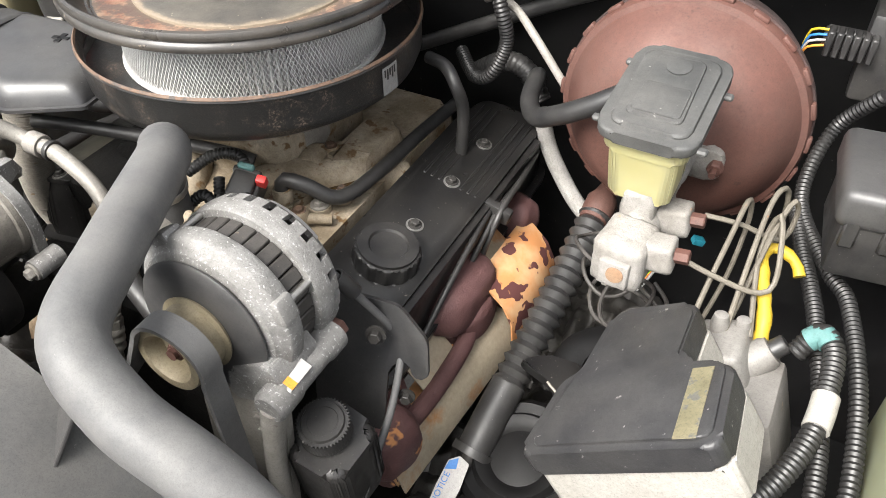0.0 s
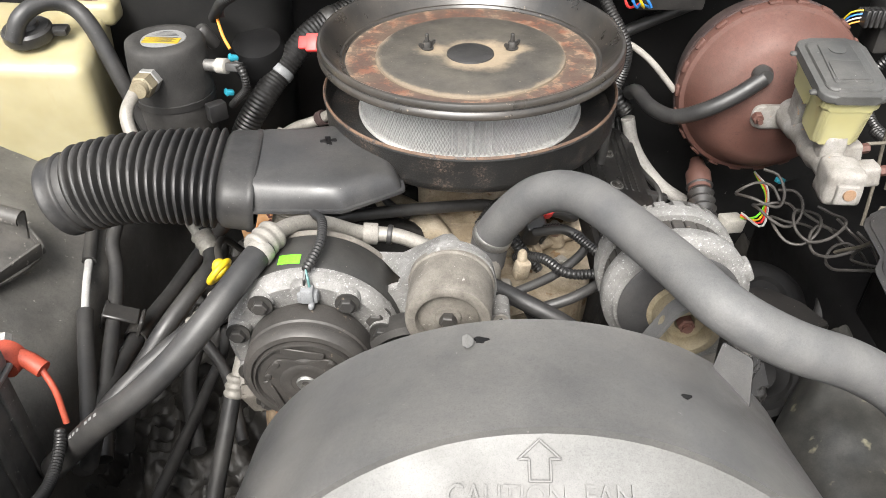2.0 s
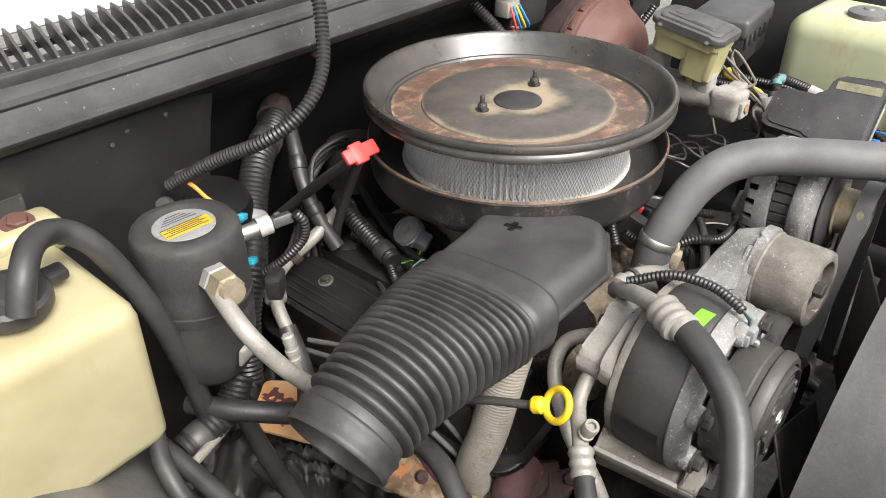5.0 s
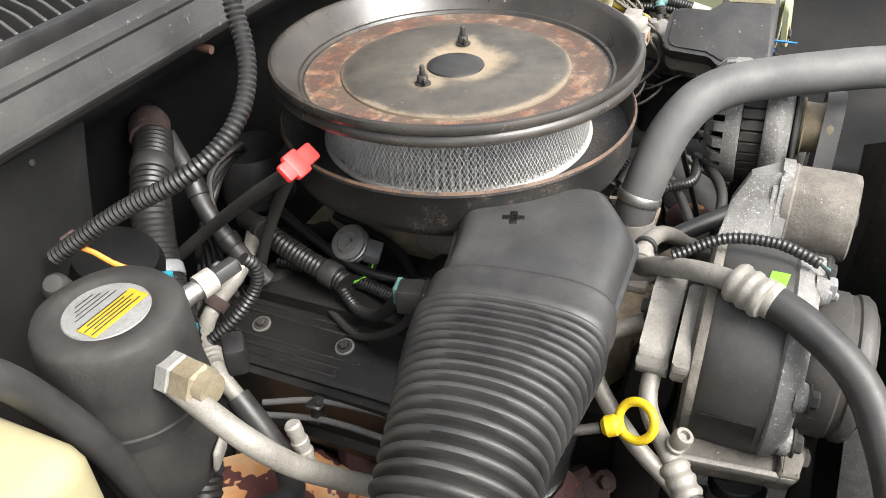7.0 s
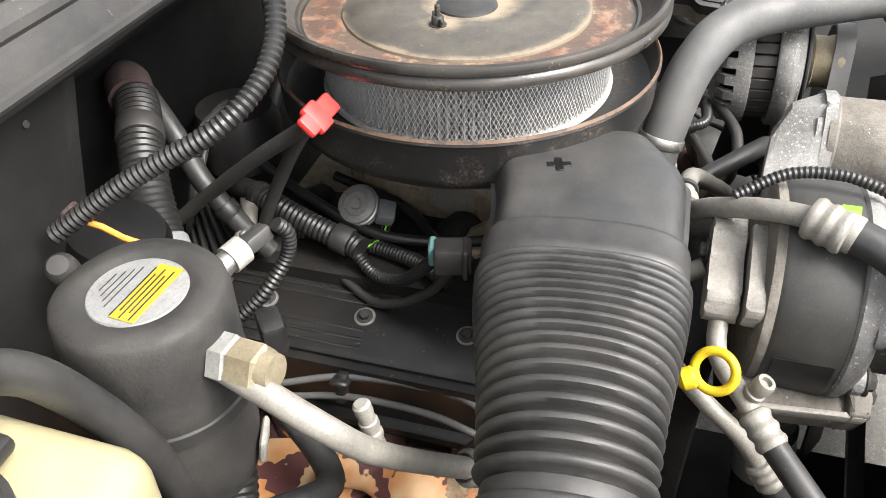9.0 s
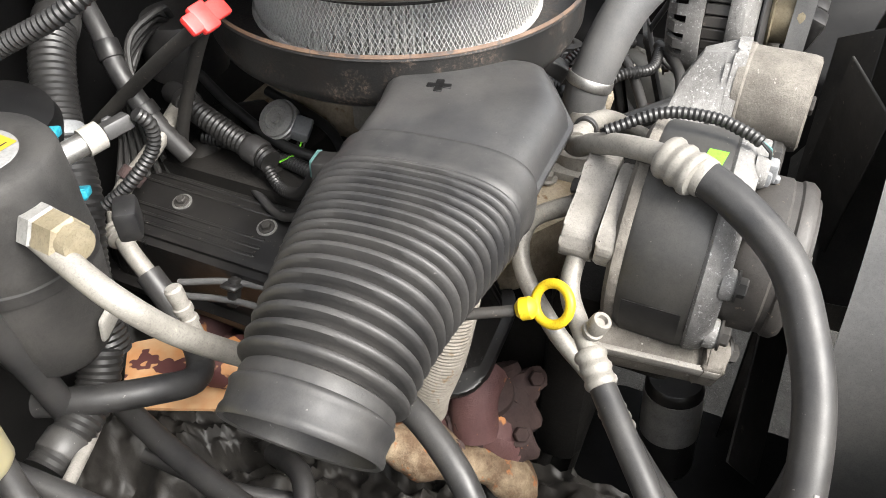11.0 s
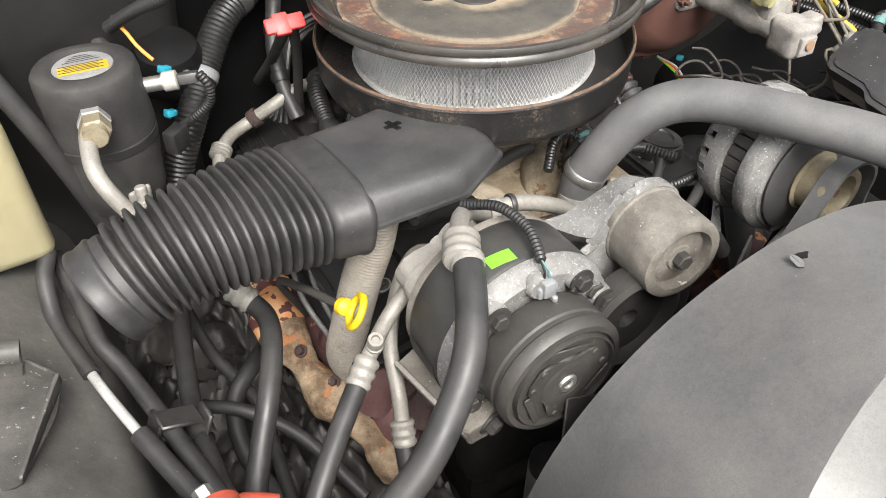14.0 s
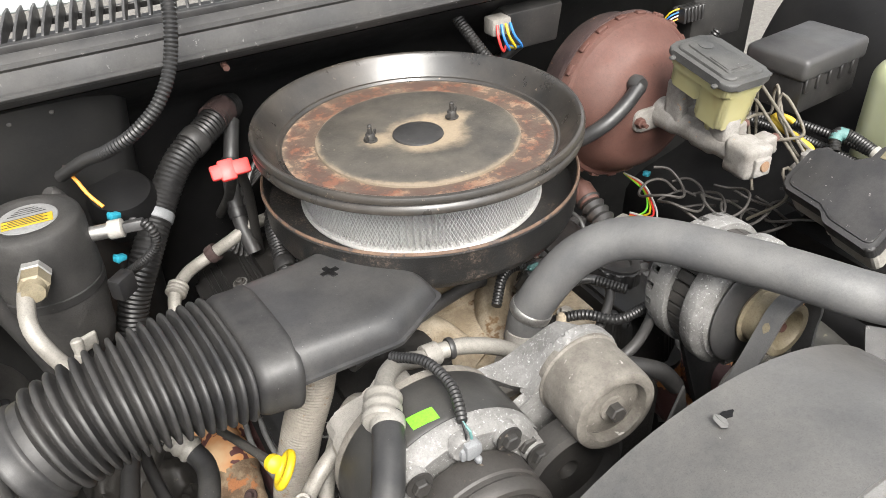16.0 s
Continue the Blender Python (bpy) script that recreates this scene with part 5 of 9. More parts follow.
# front-to-back mounting boss with its long bolt
b = lathe(bmesh.new(), [(0, 0), (0.0135, 0), (0.0165, 0.004), (0.0165, 0.03), (0.0145, 0.036), (0.0145, 0.075), (0.0165, 0.08), (0.0165, 0.1), (0, 0.1)], basis((0.305, -0.402, -0.2), (0, 1, 0)), 24)
slab(b, rounded([(0.245, -0.235), (0.3, -0.215), (0.312, -0.188), (0.295, -0.165), (0.25, -0.19)], 0.008), 0.33, 0.385, Matrix.Rotation(radians(90), 4, "X"), 0.005, 2)
part("mounting_ear", b, "cast_alu", alt)
b = hexagon(bmesh.new(), 0.0105, 0, 0.012, basis((0.305, -0.302, -0.2), (0, 1, 0)))
part("mounting_bolt", b, "rust", alt)
ms_ = basis((0.311, -0.368, -0.1852), (0.45, -0.05, 1), (0, -1, 0))
b = bmesh.new()
box(b, (0.032, 0.015, 0.001), ms_ @ pose(0, 0, 0.0004), 0.0003, 1)
part("sticker", b, "white_paint", alt, "small white sticker with an orange stripe")
b = bmesh.new()
box(b, (0.008, 0.0148, 0.0006), ms_ @ pose(0.009, 0, 0.001), 0.0002, 1)
part("sticker_stripe", b, "orange_wire", alt)
# bracket below the alternator: flat web with a raised rib
brk_a = root("alternator_bracket", (0.27, -0.39, -0.42), "cast aluminium bracket with a raised rib below the alternator", "bracket")
b = bmesh.new()
slab(b, rounded([(0.19, -0.42), (0.285, -0.42), (0.305, -0.205), (0.285, -0.19), (0.24, -0.225), (0.2, -0.26)], 0.012), 0.372, 0.382, Matrix.Rotation(radians(90), 4, "X"), 0.003, 2)
part("web", b, "grey_alu", brk_a)
b = sweep(bmesh.new(), [(0.304, -0.392, -0.205), (0.296, -0.393, -0.25), (0.287, -0.392, -0.32), (0.284, -0.39, -0.42)], lambda u: 0.0135 - 0.003 * min(1, 4 * u), 10)
part("rib", b, "grey_alu", brk_a)
for z in (-0.255, -0.275):
    bolt(brk_a, (0.27, -0.382, z), (0, -1, 0), 0.005, 0.004, "grey_alu", "rivet")

# serpentine belt, seen between the pulleys
b = bmesh.new()


def belt(bm_, path_points, width=0.022, y=-0.415):
    prev_ = None
    for i, (x, z) in enumerate(path_points):
        nx, nz = path_points[(i + 1) % len(path_points)]
        px, pz = path_points[i - 1]
        t = Vector((nx - px, 0, nz - pz)).normalized()
        nrm = Vector((-t.z, 0, t.x)) * 0.0022
        c = Vector((x, y, z))
        q = [bm_.verts.new(c + s * nrm + Vector((0, w * width / 2, 0))) for s, w in ((-1, -1), (1, -1), (1, 1), (-1, 1))]
        if prev_:
            for k in range(4):
                bm_.faces.new((prev_[k], prev_[(k + 1) % 4], q[(k + 1) % 4], q[k]))
        prev_ = q


arc = [(0.2345 + 0.0365 * math.cos(a), -0.148 + 0.0365 * math.sin(a)) for a in np.linspace(radians(-20), radians(165), 16)]
belt(b, [(0.285, -0.45), (0.276, -0.3), (0.27, -0.18)] + arc + [(0.17, -0.2), (0.1, -0.3), (0.04, -0.38)], y=-0.418)
thing("drive_belt", b, "grey_hose", "black rubber serpentine drive belt", "belt", smooth=60)
b = lathe(bmesh.new(), [(0.01, 0), (0.06, 0), (0.062, 0.004), (0.062, 0.026), (0.055, 0.03), (0.045, 0.018), (0.012, 0.018)], basis((-0.065, -0.4, -0.205), (0, -1, 0)), 40, close=True)
thing("idler_pulley", b, "dark_metal", "dark steel idler pulley", "pulley", group="pulleys")
b = lathe(bmesh.new(), [(0.01, 0), (0.075, 0)] + [(0.076 - 0.003 * (k % 2), 0.004 + 0.003 * k) for k in range(9)] + [(0.07, 0.036), (0.06, 0.02), (0.012, 0.02)], basis((0.03, -0.4, -0.36), (0, -1, 0)), 48, close=True)
thing("water_pump_pulley", b, "dark_metal", "ribbed dark steel water pump pulley", "pulley", group="pulleys")

tens = root("belt_tensioner", (-0.02, -0.4, -0.2), "round stained cast belt tensioner on an aluminium bracket", "belt tensioner")
mt = basis((-0.026, -0.365, -0.126), (-0.06, -1, 0.03))
b = lathe(bmesh.new(), [(0, 0.008), (0.047, 0.008), (0.047, 0.015), (0.0452, 0.017), (0.0455, 0.05), (0.0452, 0.068), (0.044, 0.0735), (0.0395, 0.0755), (0.034, 0.0745), (0.0325, 0.071), (0.032, 0.064), (0.0, 0.064)], mt, 56)
part("housing", b, "tensioner_alu", tens)
b = lathe(bmesh.new(), [(0.0315, 0.0635), (0.026, 0.0655), (0.014, 0.0665), (0.013, 0.069), (0, 0.069)], mt, 40)
part("cap_plate", b, "tensioner_alu", tens, "brown stained cap plate")
b = hexagon(bmesh.new(), 0.009, 0.0675, 0.079, mt)
part("centre_bolt", b, "clutch_dust", tens)
b = bmesh.new()
mq = basis((-0.026, -0.365, -0.126), (0, -1, 0), (1, 0, 0))
body_out = [(0.044, -0.044), (0.05, -0.005), (0.042, 0.028), (0.022, 0.046), (0.004, 0.052), (-0.016, 0.05), (-0.036, 0.03), (-0.052, 0.004), (-0.062, -0.016), (-0.088, -0.006), (-0.1, -0.02), (-0.098, -0.044), (-0.08, -0.078), (-0.055, -0.094), (-0.038, -0.06), (0.01, -0.055)]
slab(b, rounded(body_out, 0.01, 4), 0.0, 0.011, mq, 0.004, 3)
# gusset that runs back and sideways from the flange to a narrow foot, hollow on top
loops_ = [[(0.012, 0.047, 0.001), (-0.014, 0.047, 0.001), (-0.036, 0.028, 0.001), (-0.055, -0.002, 0.001), (-0.04, -0.02, 0.001), (0.01, 0.02, 0.001)],
          [(0.006, 0.043, -0.014), (-0.013, 0.042, -0.014), (-0.04, 0.017, -0.014), (-0.064, -0.006, -0.014), (-0.05, -0.022, -0.014), (0.004, 0.02, -0.014)],
          [(0.0, 0.039, -0.028), (-0.01, 0.038, -0.028), (-0.045, 0.004, -0.03), (-0.076, -0.005, -0.032), (-0.062, -0.024, -0.032), (-0.004, 0.02, -0.03)],
          [(-0.016, 0.014, -0.042), (-0.024, 0.012, -0.042), (-0.056, -0.002, -0.046), (-0.09, -0.004, -0.05), (-0.082, -0.022, -0.05), (-0.026, 0.0, -0.044)]]
lv = [[b.verts.new(mq @ Vector(p)) for p in lp] for lp in loops_]
for l0, l1 in zip(lv, lv[1:]):
    for i in range(6):
        j = (i + 1) % 6
        b.faces.new((l0[i], l0[j], l1[j], l1[i]))
b.faces.new(lv[0])
b.faces.new(lv[-1])
slab(b, rounded([(-0.03, 0.034), (-0.022, 0.04), (-0.052, -0.006), (-0.06, -0.01)], 0.003, 3), -0.006, 0.004, mq, 0.0015, 1)
lathe(b, [(0, -0.02), (0.0165, -0.02), (0.0165, 0.01), (0.015, 0.012), (0, 0.012)], basis((-0.108, -0.388, -0.152), (0, -1, 0)), 20)
lathe(b, [(0, -0.02), (0.011, -0.02), (0.011, 0.01), (0, 0.012)], basis((0.028, -0.382, -0.165), (0, -1, 0)), 16)
part("bracket", b, "cast_alu", tens, "bright cast aluminium bracket", smooth=35)
bolt(tens, (-0.108, -0.399, -0.152), (0, -1, 0), 0.0105, 0.013, "dark_metal")
bolt(tens, (0.028, -0.393, -0.165), (0, -1, 0), 0.006, 0.008, "grey_alu")

comp = root("air_conditioning_compressor", (-0.178, -0.34, -0.31), "black air conditioning compressor with a dusty clutch pulley", "compressor")
mk = basis((-0.179, -0.405, -0.1885), (0, -1, 0), (1, 0, 0))
b = lathe(bmesh.new(), [(0, 0.0), (0.05, 0.002), (0.066, 0.0), (0.078, 0.004), (0.086, 0.005), (0.0925, 0.0), (0.0965, -0.006), (0.0975, -0.014), (0.094, -0.017), (0, -0.017)], mk, 64)
head = part("front_head", b, "cast_alu", comp, "bright corroded front head")
for a in (20, 58, 92, 126, 162, 205, 250, 300):
    q = mk @ Vector((0.082 * math.cos(radians(a)), 0.082 * math.sin(radians(a)), 0.0))
    b = lathe(bmesh.new(), [(0, 0.0), (0.0135, 0.0), (0.013, 0.008), (0.011, 0.011), (0, 0.011)], basis(q, (0, -1, 0)), 16)
    part("bolt_boss", b, "cast_alu", head)
for a in (20, 58, 126, 162, 205, 250):
    q = mk @ Vector((0.082 * math.cos(radians(a)), 0.082 * math.sin(radians(a)), 0.0105))
    bolt(comp, q, (0, -1, 0), 0.0085, 0.009, "dark_metal")
b = lathe(bmesh.new(), [(0, -0.0165), (0.095, -0.0165), (0.097, -0.02), (0.0955, -0.072), (0.092, -0.077), (0, -0.077)], mk, 72)
part("body", b, "compressor_paint", comp)


def wrapped(a0, a1, h0, h1, r, thick, steps=14, slant=0.0):
    """A curved patch on the compressor drum."""
    b_ = bmesh.new()
    prev_ = None
    for k in range(steps + 1):
        a = radians(a0 + (a1 - a0) * k / steps)
        off = slant * k / steps
        q = [b_.verts.new(mk @ Vector((r_ * math.cos(a), r_ * math.sin(a), -h_ - off))) for r_, h_ in ((r, h0), (r, h1), (r + thick, h1), (r + thick, h0))]
        if prev_:
            for i in range(4):
                b_.faces.new((prev_[i], prev_[(i + 1) % 4], q[(i + 1) % 4], q[i]))
        else:
            b_.faces.new(q)
        prev_ = q
    b_.faces.new(prev_)
    return b_


part("wrap_label", wrapped(182, 226, 0.022, 0.07, 0.0968, 0.0007), "conduit", comp, "glossy black label with a torn edge")
part("sticker", wrapped(95, 110, 0.021, 0.036, 0.0968, 0.0008, 6, 0.004), "green", comp, "bright green sticker")
b = lathe(bmesh.new(), [(0, -0.076), (0.093, -0.076), (0.0945, -0.079), (0.094, -0.084), (0.088, -0.088), (0, -0.09)], mk, 56)
part("rear_head", b, "tensioner_alu", comp)
mrear = basis((0, 0, 0), (0, 1, 0), (1, 0, 0))
for nm_, low_, high_, pts_ in (("rear_ear", -0.323, -0.305, [(-0.19, 0.118), (-0.215, 0.122), (-0.258, 0.142), (-0.268, 0.158), (-0.262, 0.178), (-0.245, 0.184), (-0.19, 0.17)]), ("manifold_block", -0.302, -0.274, [(-0.168, 0.128), (-0.19, 0.122), (-0.203, 0.128), (-0.212, 0.142), (-0.236, 0.146), (-0.256, 0.154), (-0.262, 0.172), (-0.252, 0.186), (-0.234, 0.188), (-0.222, 0.178), (-0.19, 0.17), (-0.168, 0.156)])):
    part(nm_, slab(bmesh.new(), rounded(pts_, 0.007, 4), low_, high_, mrear, 0.003, 2), "grey_alu", comp, "pale cast pipe manifold" if nm_ == "manifold_block" else "pale cast ear")
bolt(comp, (-0.2, -0.273, -0.15), (0, 1, 0), 0.007, 0.007, "dark_metal")
b = lathe(bmesh.new(), [(0.02, 0.006), (0.0655, 0.006), (0.068, 0.01), (0.068, 0.034), (0.0662, 0.036), (0.0662, 0.041), (0.068, 0.043), (0.068, 0.05), (0.064, 0.055), (0.0585, 0.0555), (0.057, 0.051), (0.03, 0.05), (0.02, 0.046)], mk, 72, close=True)
pul = part("clutch_pulley", b, "clutch_dust", comp, "dusty dark clutch pulley")
b = lathe(bmesh.new(), [(0.0, 0.054), (0.014, 0.054), (0.016, 0.06), (0.024, 0.061), (0.029, 0.059), (0.031, 0.0545), (0.052, 0.0545), (0.0535, 0.059), (0.0555, 0.059), (0.056, 0.048), (0, 0.048)], mk, 48)
plate_c = part("clutch_plate", b, "clutch_dust", comp)
tri_ = [(0.046 * math.cos(radians(30 + 120 * i + d)) * k, 0.046 * math.sin(radians(30 + 120 * i + d)) * k) for i in range(3) for d, k in ((-22, 1.0), (22, 1.0), (60, 0.62))]
part("hub_plate", slab(bmesh.new(), rounded(tri_, 0.008, 4), 0.0565, 0.0595, mk, 0.0008, 1), "clutch_dust", plate_c)
for i in range(3):
    a = radians(30 + 120 * i)
    for d in (-15, 15):
        q = mk @ pose(0.04 * math.cos(a + radians(d)), 0.04 * math.sin(a + radians(d)), 0.0592)
        part("rivet", lathe(bmesh.new(), [(0, 0), (0.004, 0), (0.0034, 0.002), (0, 0.0026)], q, 10), "clutch_dust", plate_c)
    b = bmesh.new()
    box(b, (0.045, 0.008, 0.0022), mk @ pose(0.042 * math.cos(a + radians(60)), 0.042 * math.sin(a + radians(60)), 0.0572, 0, 0, 120 * i + 168), 0.0008, 1)
    part("leaf_spring", b, "clutch_dust", plate_c)
b = lathe(bmesh.new(), [(0, 0.053), (0.0105, 0.053), (0.0105, 0.06), (0.009, 0.062), (0.005, 0.062), (0.004, 0.058), (0, 0.058)], mk, 24)
part("clutch_bolt", b, "steel", comp, "bright steel shaft end")
b = bmesh.new()
mcc = mk @ pose(0.003, 0.078, 0.009)
box(b, (0.022, 0.014, 0.012), mcc, 0.003, 2)
box(b, (0.014, 0.018, 0.014), mcc @ pose(0, 0.004, 0.002), 0.003, 2)
box(b, (0.006, 0.008, 0.018), mcc @ pose(0.004, -0.006, 0.004), 0.002, 1)
part("coil_connector", b, "connector_grey", comp, "grey coil connector")
for s in (-1, 1):
    part("coil_wire", sweep(bmesh.new(), [mk @ Vector((0.003 + 0.003 * s, 0.088, 0.01)), mk @ Vector((0.003 + 0.002 * s, 0.1, 0.008)), mk @ Vector((0.002, 0.106, 0.0))], 0.0014, 6), "teal" if s > 0 else "conduit", comp)
brk_c = root("compressor_bracket", (-0.25, -0.35, -0.35), "cast aluminium bracket channel below the compressor", "bracket")
b = bmesh.new()
along = Vector((0.026, -0.098, -0.024)).normalized()
mbc = basis((-0.257, -0.37, -0.249), Vector((-0.3, -0.2, 0.95)), along)
box(b, (0.108, 0.036, 0.007), mbc, 0.002, 2)
part("ledge", b, "tensioner_alu", brk_c)
b = bmesh.new()
box(b, (0.11, 0.006, 0.014), mbc @ pose(0, -0.018, 0.002), 0.0025, 2)
part("lip", b, "grey_alu", brk_c)
b = bmesh.new()
slab(b, rounded([(-0.05, -0.016), (0.054, -0.016), (0.044, -0.002), (-0.036, -0.002)], 0.003, 3), -0.034, -0.003, mbc, 0.003, 2)
slab(b, rounded([(0.036, -0.02), (0.056, -0.02), (0.06, 0.0), (0.056, 0.03), (0.044, 0.032), (0.04, 0.004)], 0.004, 3), -0.026, 0.012, mbc, 0.004, 3)
part("foot", b, "tensioner_alu", brk_c)
b = bmesh.new()
box(b, (0.12, 0.08, 0.05), pose(-0.165, -0.35, -0.315), 0.012, 2)
part("lower_arm", b, "oily_metal", brk_c)
bolt(brk_c, mbc @ Vector((0.058, 0.008, -0.004)), along, 0.0095, 0.012, "dark_metal")
hose("coil_wire_sleeve", [(-0.177, -0.405, -0.083), (-0.172, -0.392, -0.08), (-0.166, -0.365, -0.077), (-0.17, -0.325, -0.08), (-0.186, -0.285, -0.098)], 0.0046, "conduit", "short black ribbed sleeve to the compressor coil", "wiring conduit", rib=(0.0045, 0.001), seg=10)
sp = root("pipe_service_port", (-0.309, -0.318, -0.213), "pale knurled service port on the compressor pipe", "valve", group="service ports")
b = lathe(bmesh.new(), [(0, 0), (0.0075, 0), (0.0075, 0.008), (0.0088, 0.009), (0.0088, 0.012), (0.0072, 0.013), (0.0072, 0.018), (0.0085, 0.0185), (0.0085, 0.026), (0.0075, 0.028), (0.0045, 0.028), (0.004, 0.024), (0, 0.024)], basis((-0.308, -0.318, -0.213), (-0.06, -0.4, 1)), 20)
part("fitting", b, "pipe_alu", sp)

# ---- fan shroud ----
x0, zc = 0.045, -0.36
shroud = root("fan_shroud", (x0, -0.6, -0.7), "grey plastic fan shroud with a raised fan warning", "fan shroud")


def shroud_point(a, v):
    ca, sa = math.cos(a), math.sin(a)
    rx, rz, ry = x0 + 0.297 * ca, zc + 0.299 * sa, -0.505
    fx = x0 + 0.325 * math.copysign(abs(ca) ** 0.889, ca)
    fz = zc + 0.302 * math.copysign(abs(sa) ** 0.889, sa) + 0.015 * max(0.0, sa) ** 3
    fy = -0.638 - 1.05 * min(abs(fx - x0), 0.29) ** 2
    k = v * v * (3 - 2 * v) * 0.4 + v * 0.6
    return Vector((rx + (fx - rx) * k, ry + (fy - ry) * v, rz + (fz - rz) * k))


b = bmesh.new()
angles = [radians(-50 + 280 * i / 72) for i in range(73)]
rows = [[b.verts.new(shroud_point(a, v)) for a in angles] for v in (0, 0.05, 0.25, 0.5, 0.75, 0.95, 1)]
rows.append([b.verts.new(shroud_point(a, 1) + Vector((0, -0.003, -0.09))) for a in angles])
for r0, r1 in zip(rows, rows[1:]):
    for k in range(72):
        b.faces.new((r0[k], r0[k + 1], r1[k + 1], r1[k]))
bmesh.ops.recalc_face_normals(b, faces=b.faces)
bmesh.ops.solidify(b, geom=list(b.faces), thickness=0.004)
part("ring", b, "shroud_dark", shroud, smooth=60)
b = bmesh.new()
top = []
for i in range(41):
    a = radians(34 + 112 * i / 40)
    p = shroud_point(a, 1.0)
    top.append(p + Vector((0, 0.002, 0.001)))
cols = []
for p in top:
    col = []
    for k in range(7):
        u = k / 6
        y = p.y + (-0.8 - p.y) * u
        slope = (0.68 if y > -0.72 else 0.6) * (1 - 0.5 * min(1, abs(p.x - x0) / 0.26) ** 2)
        z = p.z + slope * (y - p.y)
        col.append(b.verts.new((p.x, y, z)))
    cols.append(col)
for c0, c1 in zip(cols, cols[1:]):
    for k in range(6):
        b.faces.new((c0[k], c1[k], c1[k + 1], c0[k + 1]))
bmesh.ops.recalc_face_normals(b, faces=b.faces)
bmesh.ops.solidify(b, geom=list(b.faces), thickness=0.003)
# same plastic as the ring, coloured lighter because it faces the sky
part("front_panel", b, "pale_lit_plastic", shroud, smooth=60)
tilt_m = basis((0.0385, -0.682, -0.0718), (0, -0.68, 1), (1, 0, 0))
b = moved(text_mesh("CAUTION  FAN", 0.0255, 0.0008, -0.0001), tilt_m @ pose(0, 0, 0.0004) @ Matrix.Diagonal((0.79, 1, 1, 1)))
for v in b.verts:
    v.co.z += 0.0016 * ((v.co.x - x0) / 0.08) ** 2
part("warning_text", b, "pale_lit_plastic", shroud, "raised letters", smooth=0)
b = bmesh.new()
arrow = [(-0.008, -0.012), (0.008, -0.012), (0.008, 0.004), (0.016, 0.004), (0, 0.018), (-0.016, 0.004), (-0.008, 0.004)]
for p, q in zip(arrow, arrow[1:] + arrow[:1]):
    mid, dv = ((p[0] + q[0]) / 2, (p[1] + q[1]) / 2), (q[0] - p[0], q[1] - p[1])
    box(b, (math.hypot(*dv) + 0.001, 0.002, 0.002), tilt_m @ pose(mid[0], mid[1] + 0.0245, 0.001, 0, 0, math.degrees(math.atan2(dv[1], dv[0]))), 0.0004, 1)
part("warning_arrow", b, "pale_lit_plastic", shroud, "raised arrow outline", smooth=0)


def on_shroud(x, y):
    """The point of the shroud's outer skin above (x, y)."""
    return min((shroud_point(radians(40 + 0.5 * i), 0.02 * j) for i in range(200) for j in range(51)), key=lambda p: (p.x - x) ** 2 + (p.y - y) ** 2)


for q, big_ in ((on_shroud(-0.002, -0.532) + Vector((0, 0, 0.0035)), 0.8), (on_shroud(0.167, -0.586) + Vector((0, 0, 0.0035)), 0.55)):
    hole = [(0.0075 * big_ * (1 + 0.35 * math.sin(3 * a + 1)) * math.cos(a), 0.0045 * big_ * (1 + 0.3 * math.sin(4 * a)) * math.sin(a)) for a in np.linspace(0, 2 * math.pi, 18, endpoint=False)]
    part("torn_hole", slab(bmesh.new(), hole, 0, 0.0022, basis(q, (0, 0.05, 1)), 0.0003, 1), "deep_black", shroud, "small torn hole")
b = sheet([[(-0.018 + 0.004 * abs(v), -0.541 + 0.009 * u + 0.003 * v, -0.0545 + 0.002 * u * (1 - 0.3 * abs(v)))  for v in (-1, 0, 1)] for u in (0, 0.5, 1)], 0.0012)
part("torn_flap", b, "pale_lit_plastic", shroud, "pale torn plastic flap")
b = bmesh.new()
box(b, (0.026, 0.02, 0.014), pose(0.16, -0.742, -0.088, -20, 0, 10), 0.003, 2)
part("loom_clip", b, "black_plastic", shroud, "black loom clip")
# top panel over the radiator
b = bmesh.new()
rc_ = root("radiator_cover", (0, -0.85, -0.19), "grey plastic cover panel over the radiator", "radiator cover")
slab(b, rounded([(-0.44, -0.95), (0.62, -0.95), (0.62, -0.74), (0.0, -0.72), (-0.09, -0.69), (-0.172, -0.634), (-0.3, -0.648), (-0.4, -0.662), (-0.44, -0.7)], 0.01), -0.185, -0.1385, None, 0.006, 3)
part("panel", b, "lit_cover_plastic", rc_)
b = bmesh.new()
box(b, (0.5, 0.012, 0.012), pose(-0.2, -0.72, -0.138, 0, 0, -4), 0.003, 2)
part("rib", b, "lit_cover_plastic", rc_)
b = bmesh.new()
slab(b, rounded([(-0.12, -0.735), (0.3, -0.755), (0.3, -0.94), (-0.06, -0.94)], 0.012), -0.139, -0.1345, None, 0.0015, 2)
part("flap", b, "lit_cover_plastic", rc_)
for x in (-0.36, -0.1, 0.2):
    bolt(rc_, (x, -0.8, -0.141), (0, 0, 1), 0.006, 0.005, "zinc", "screw")
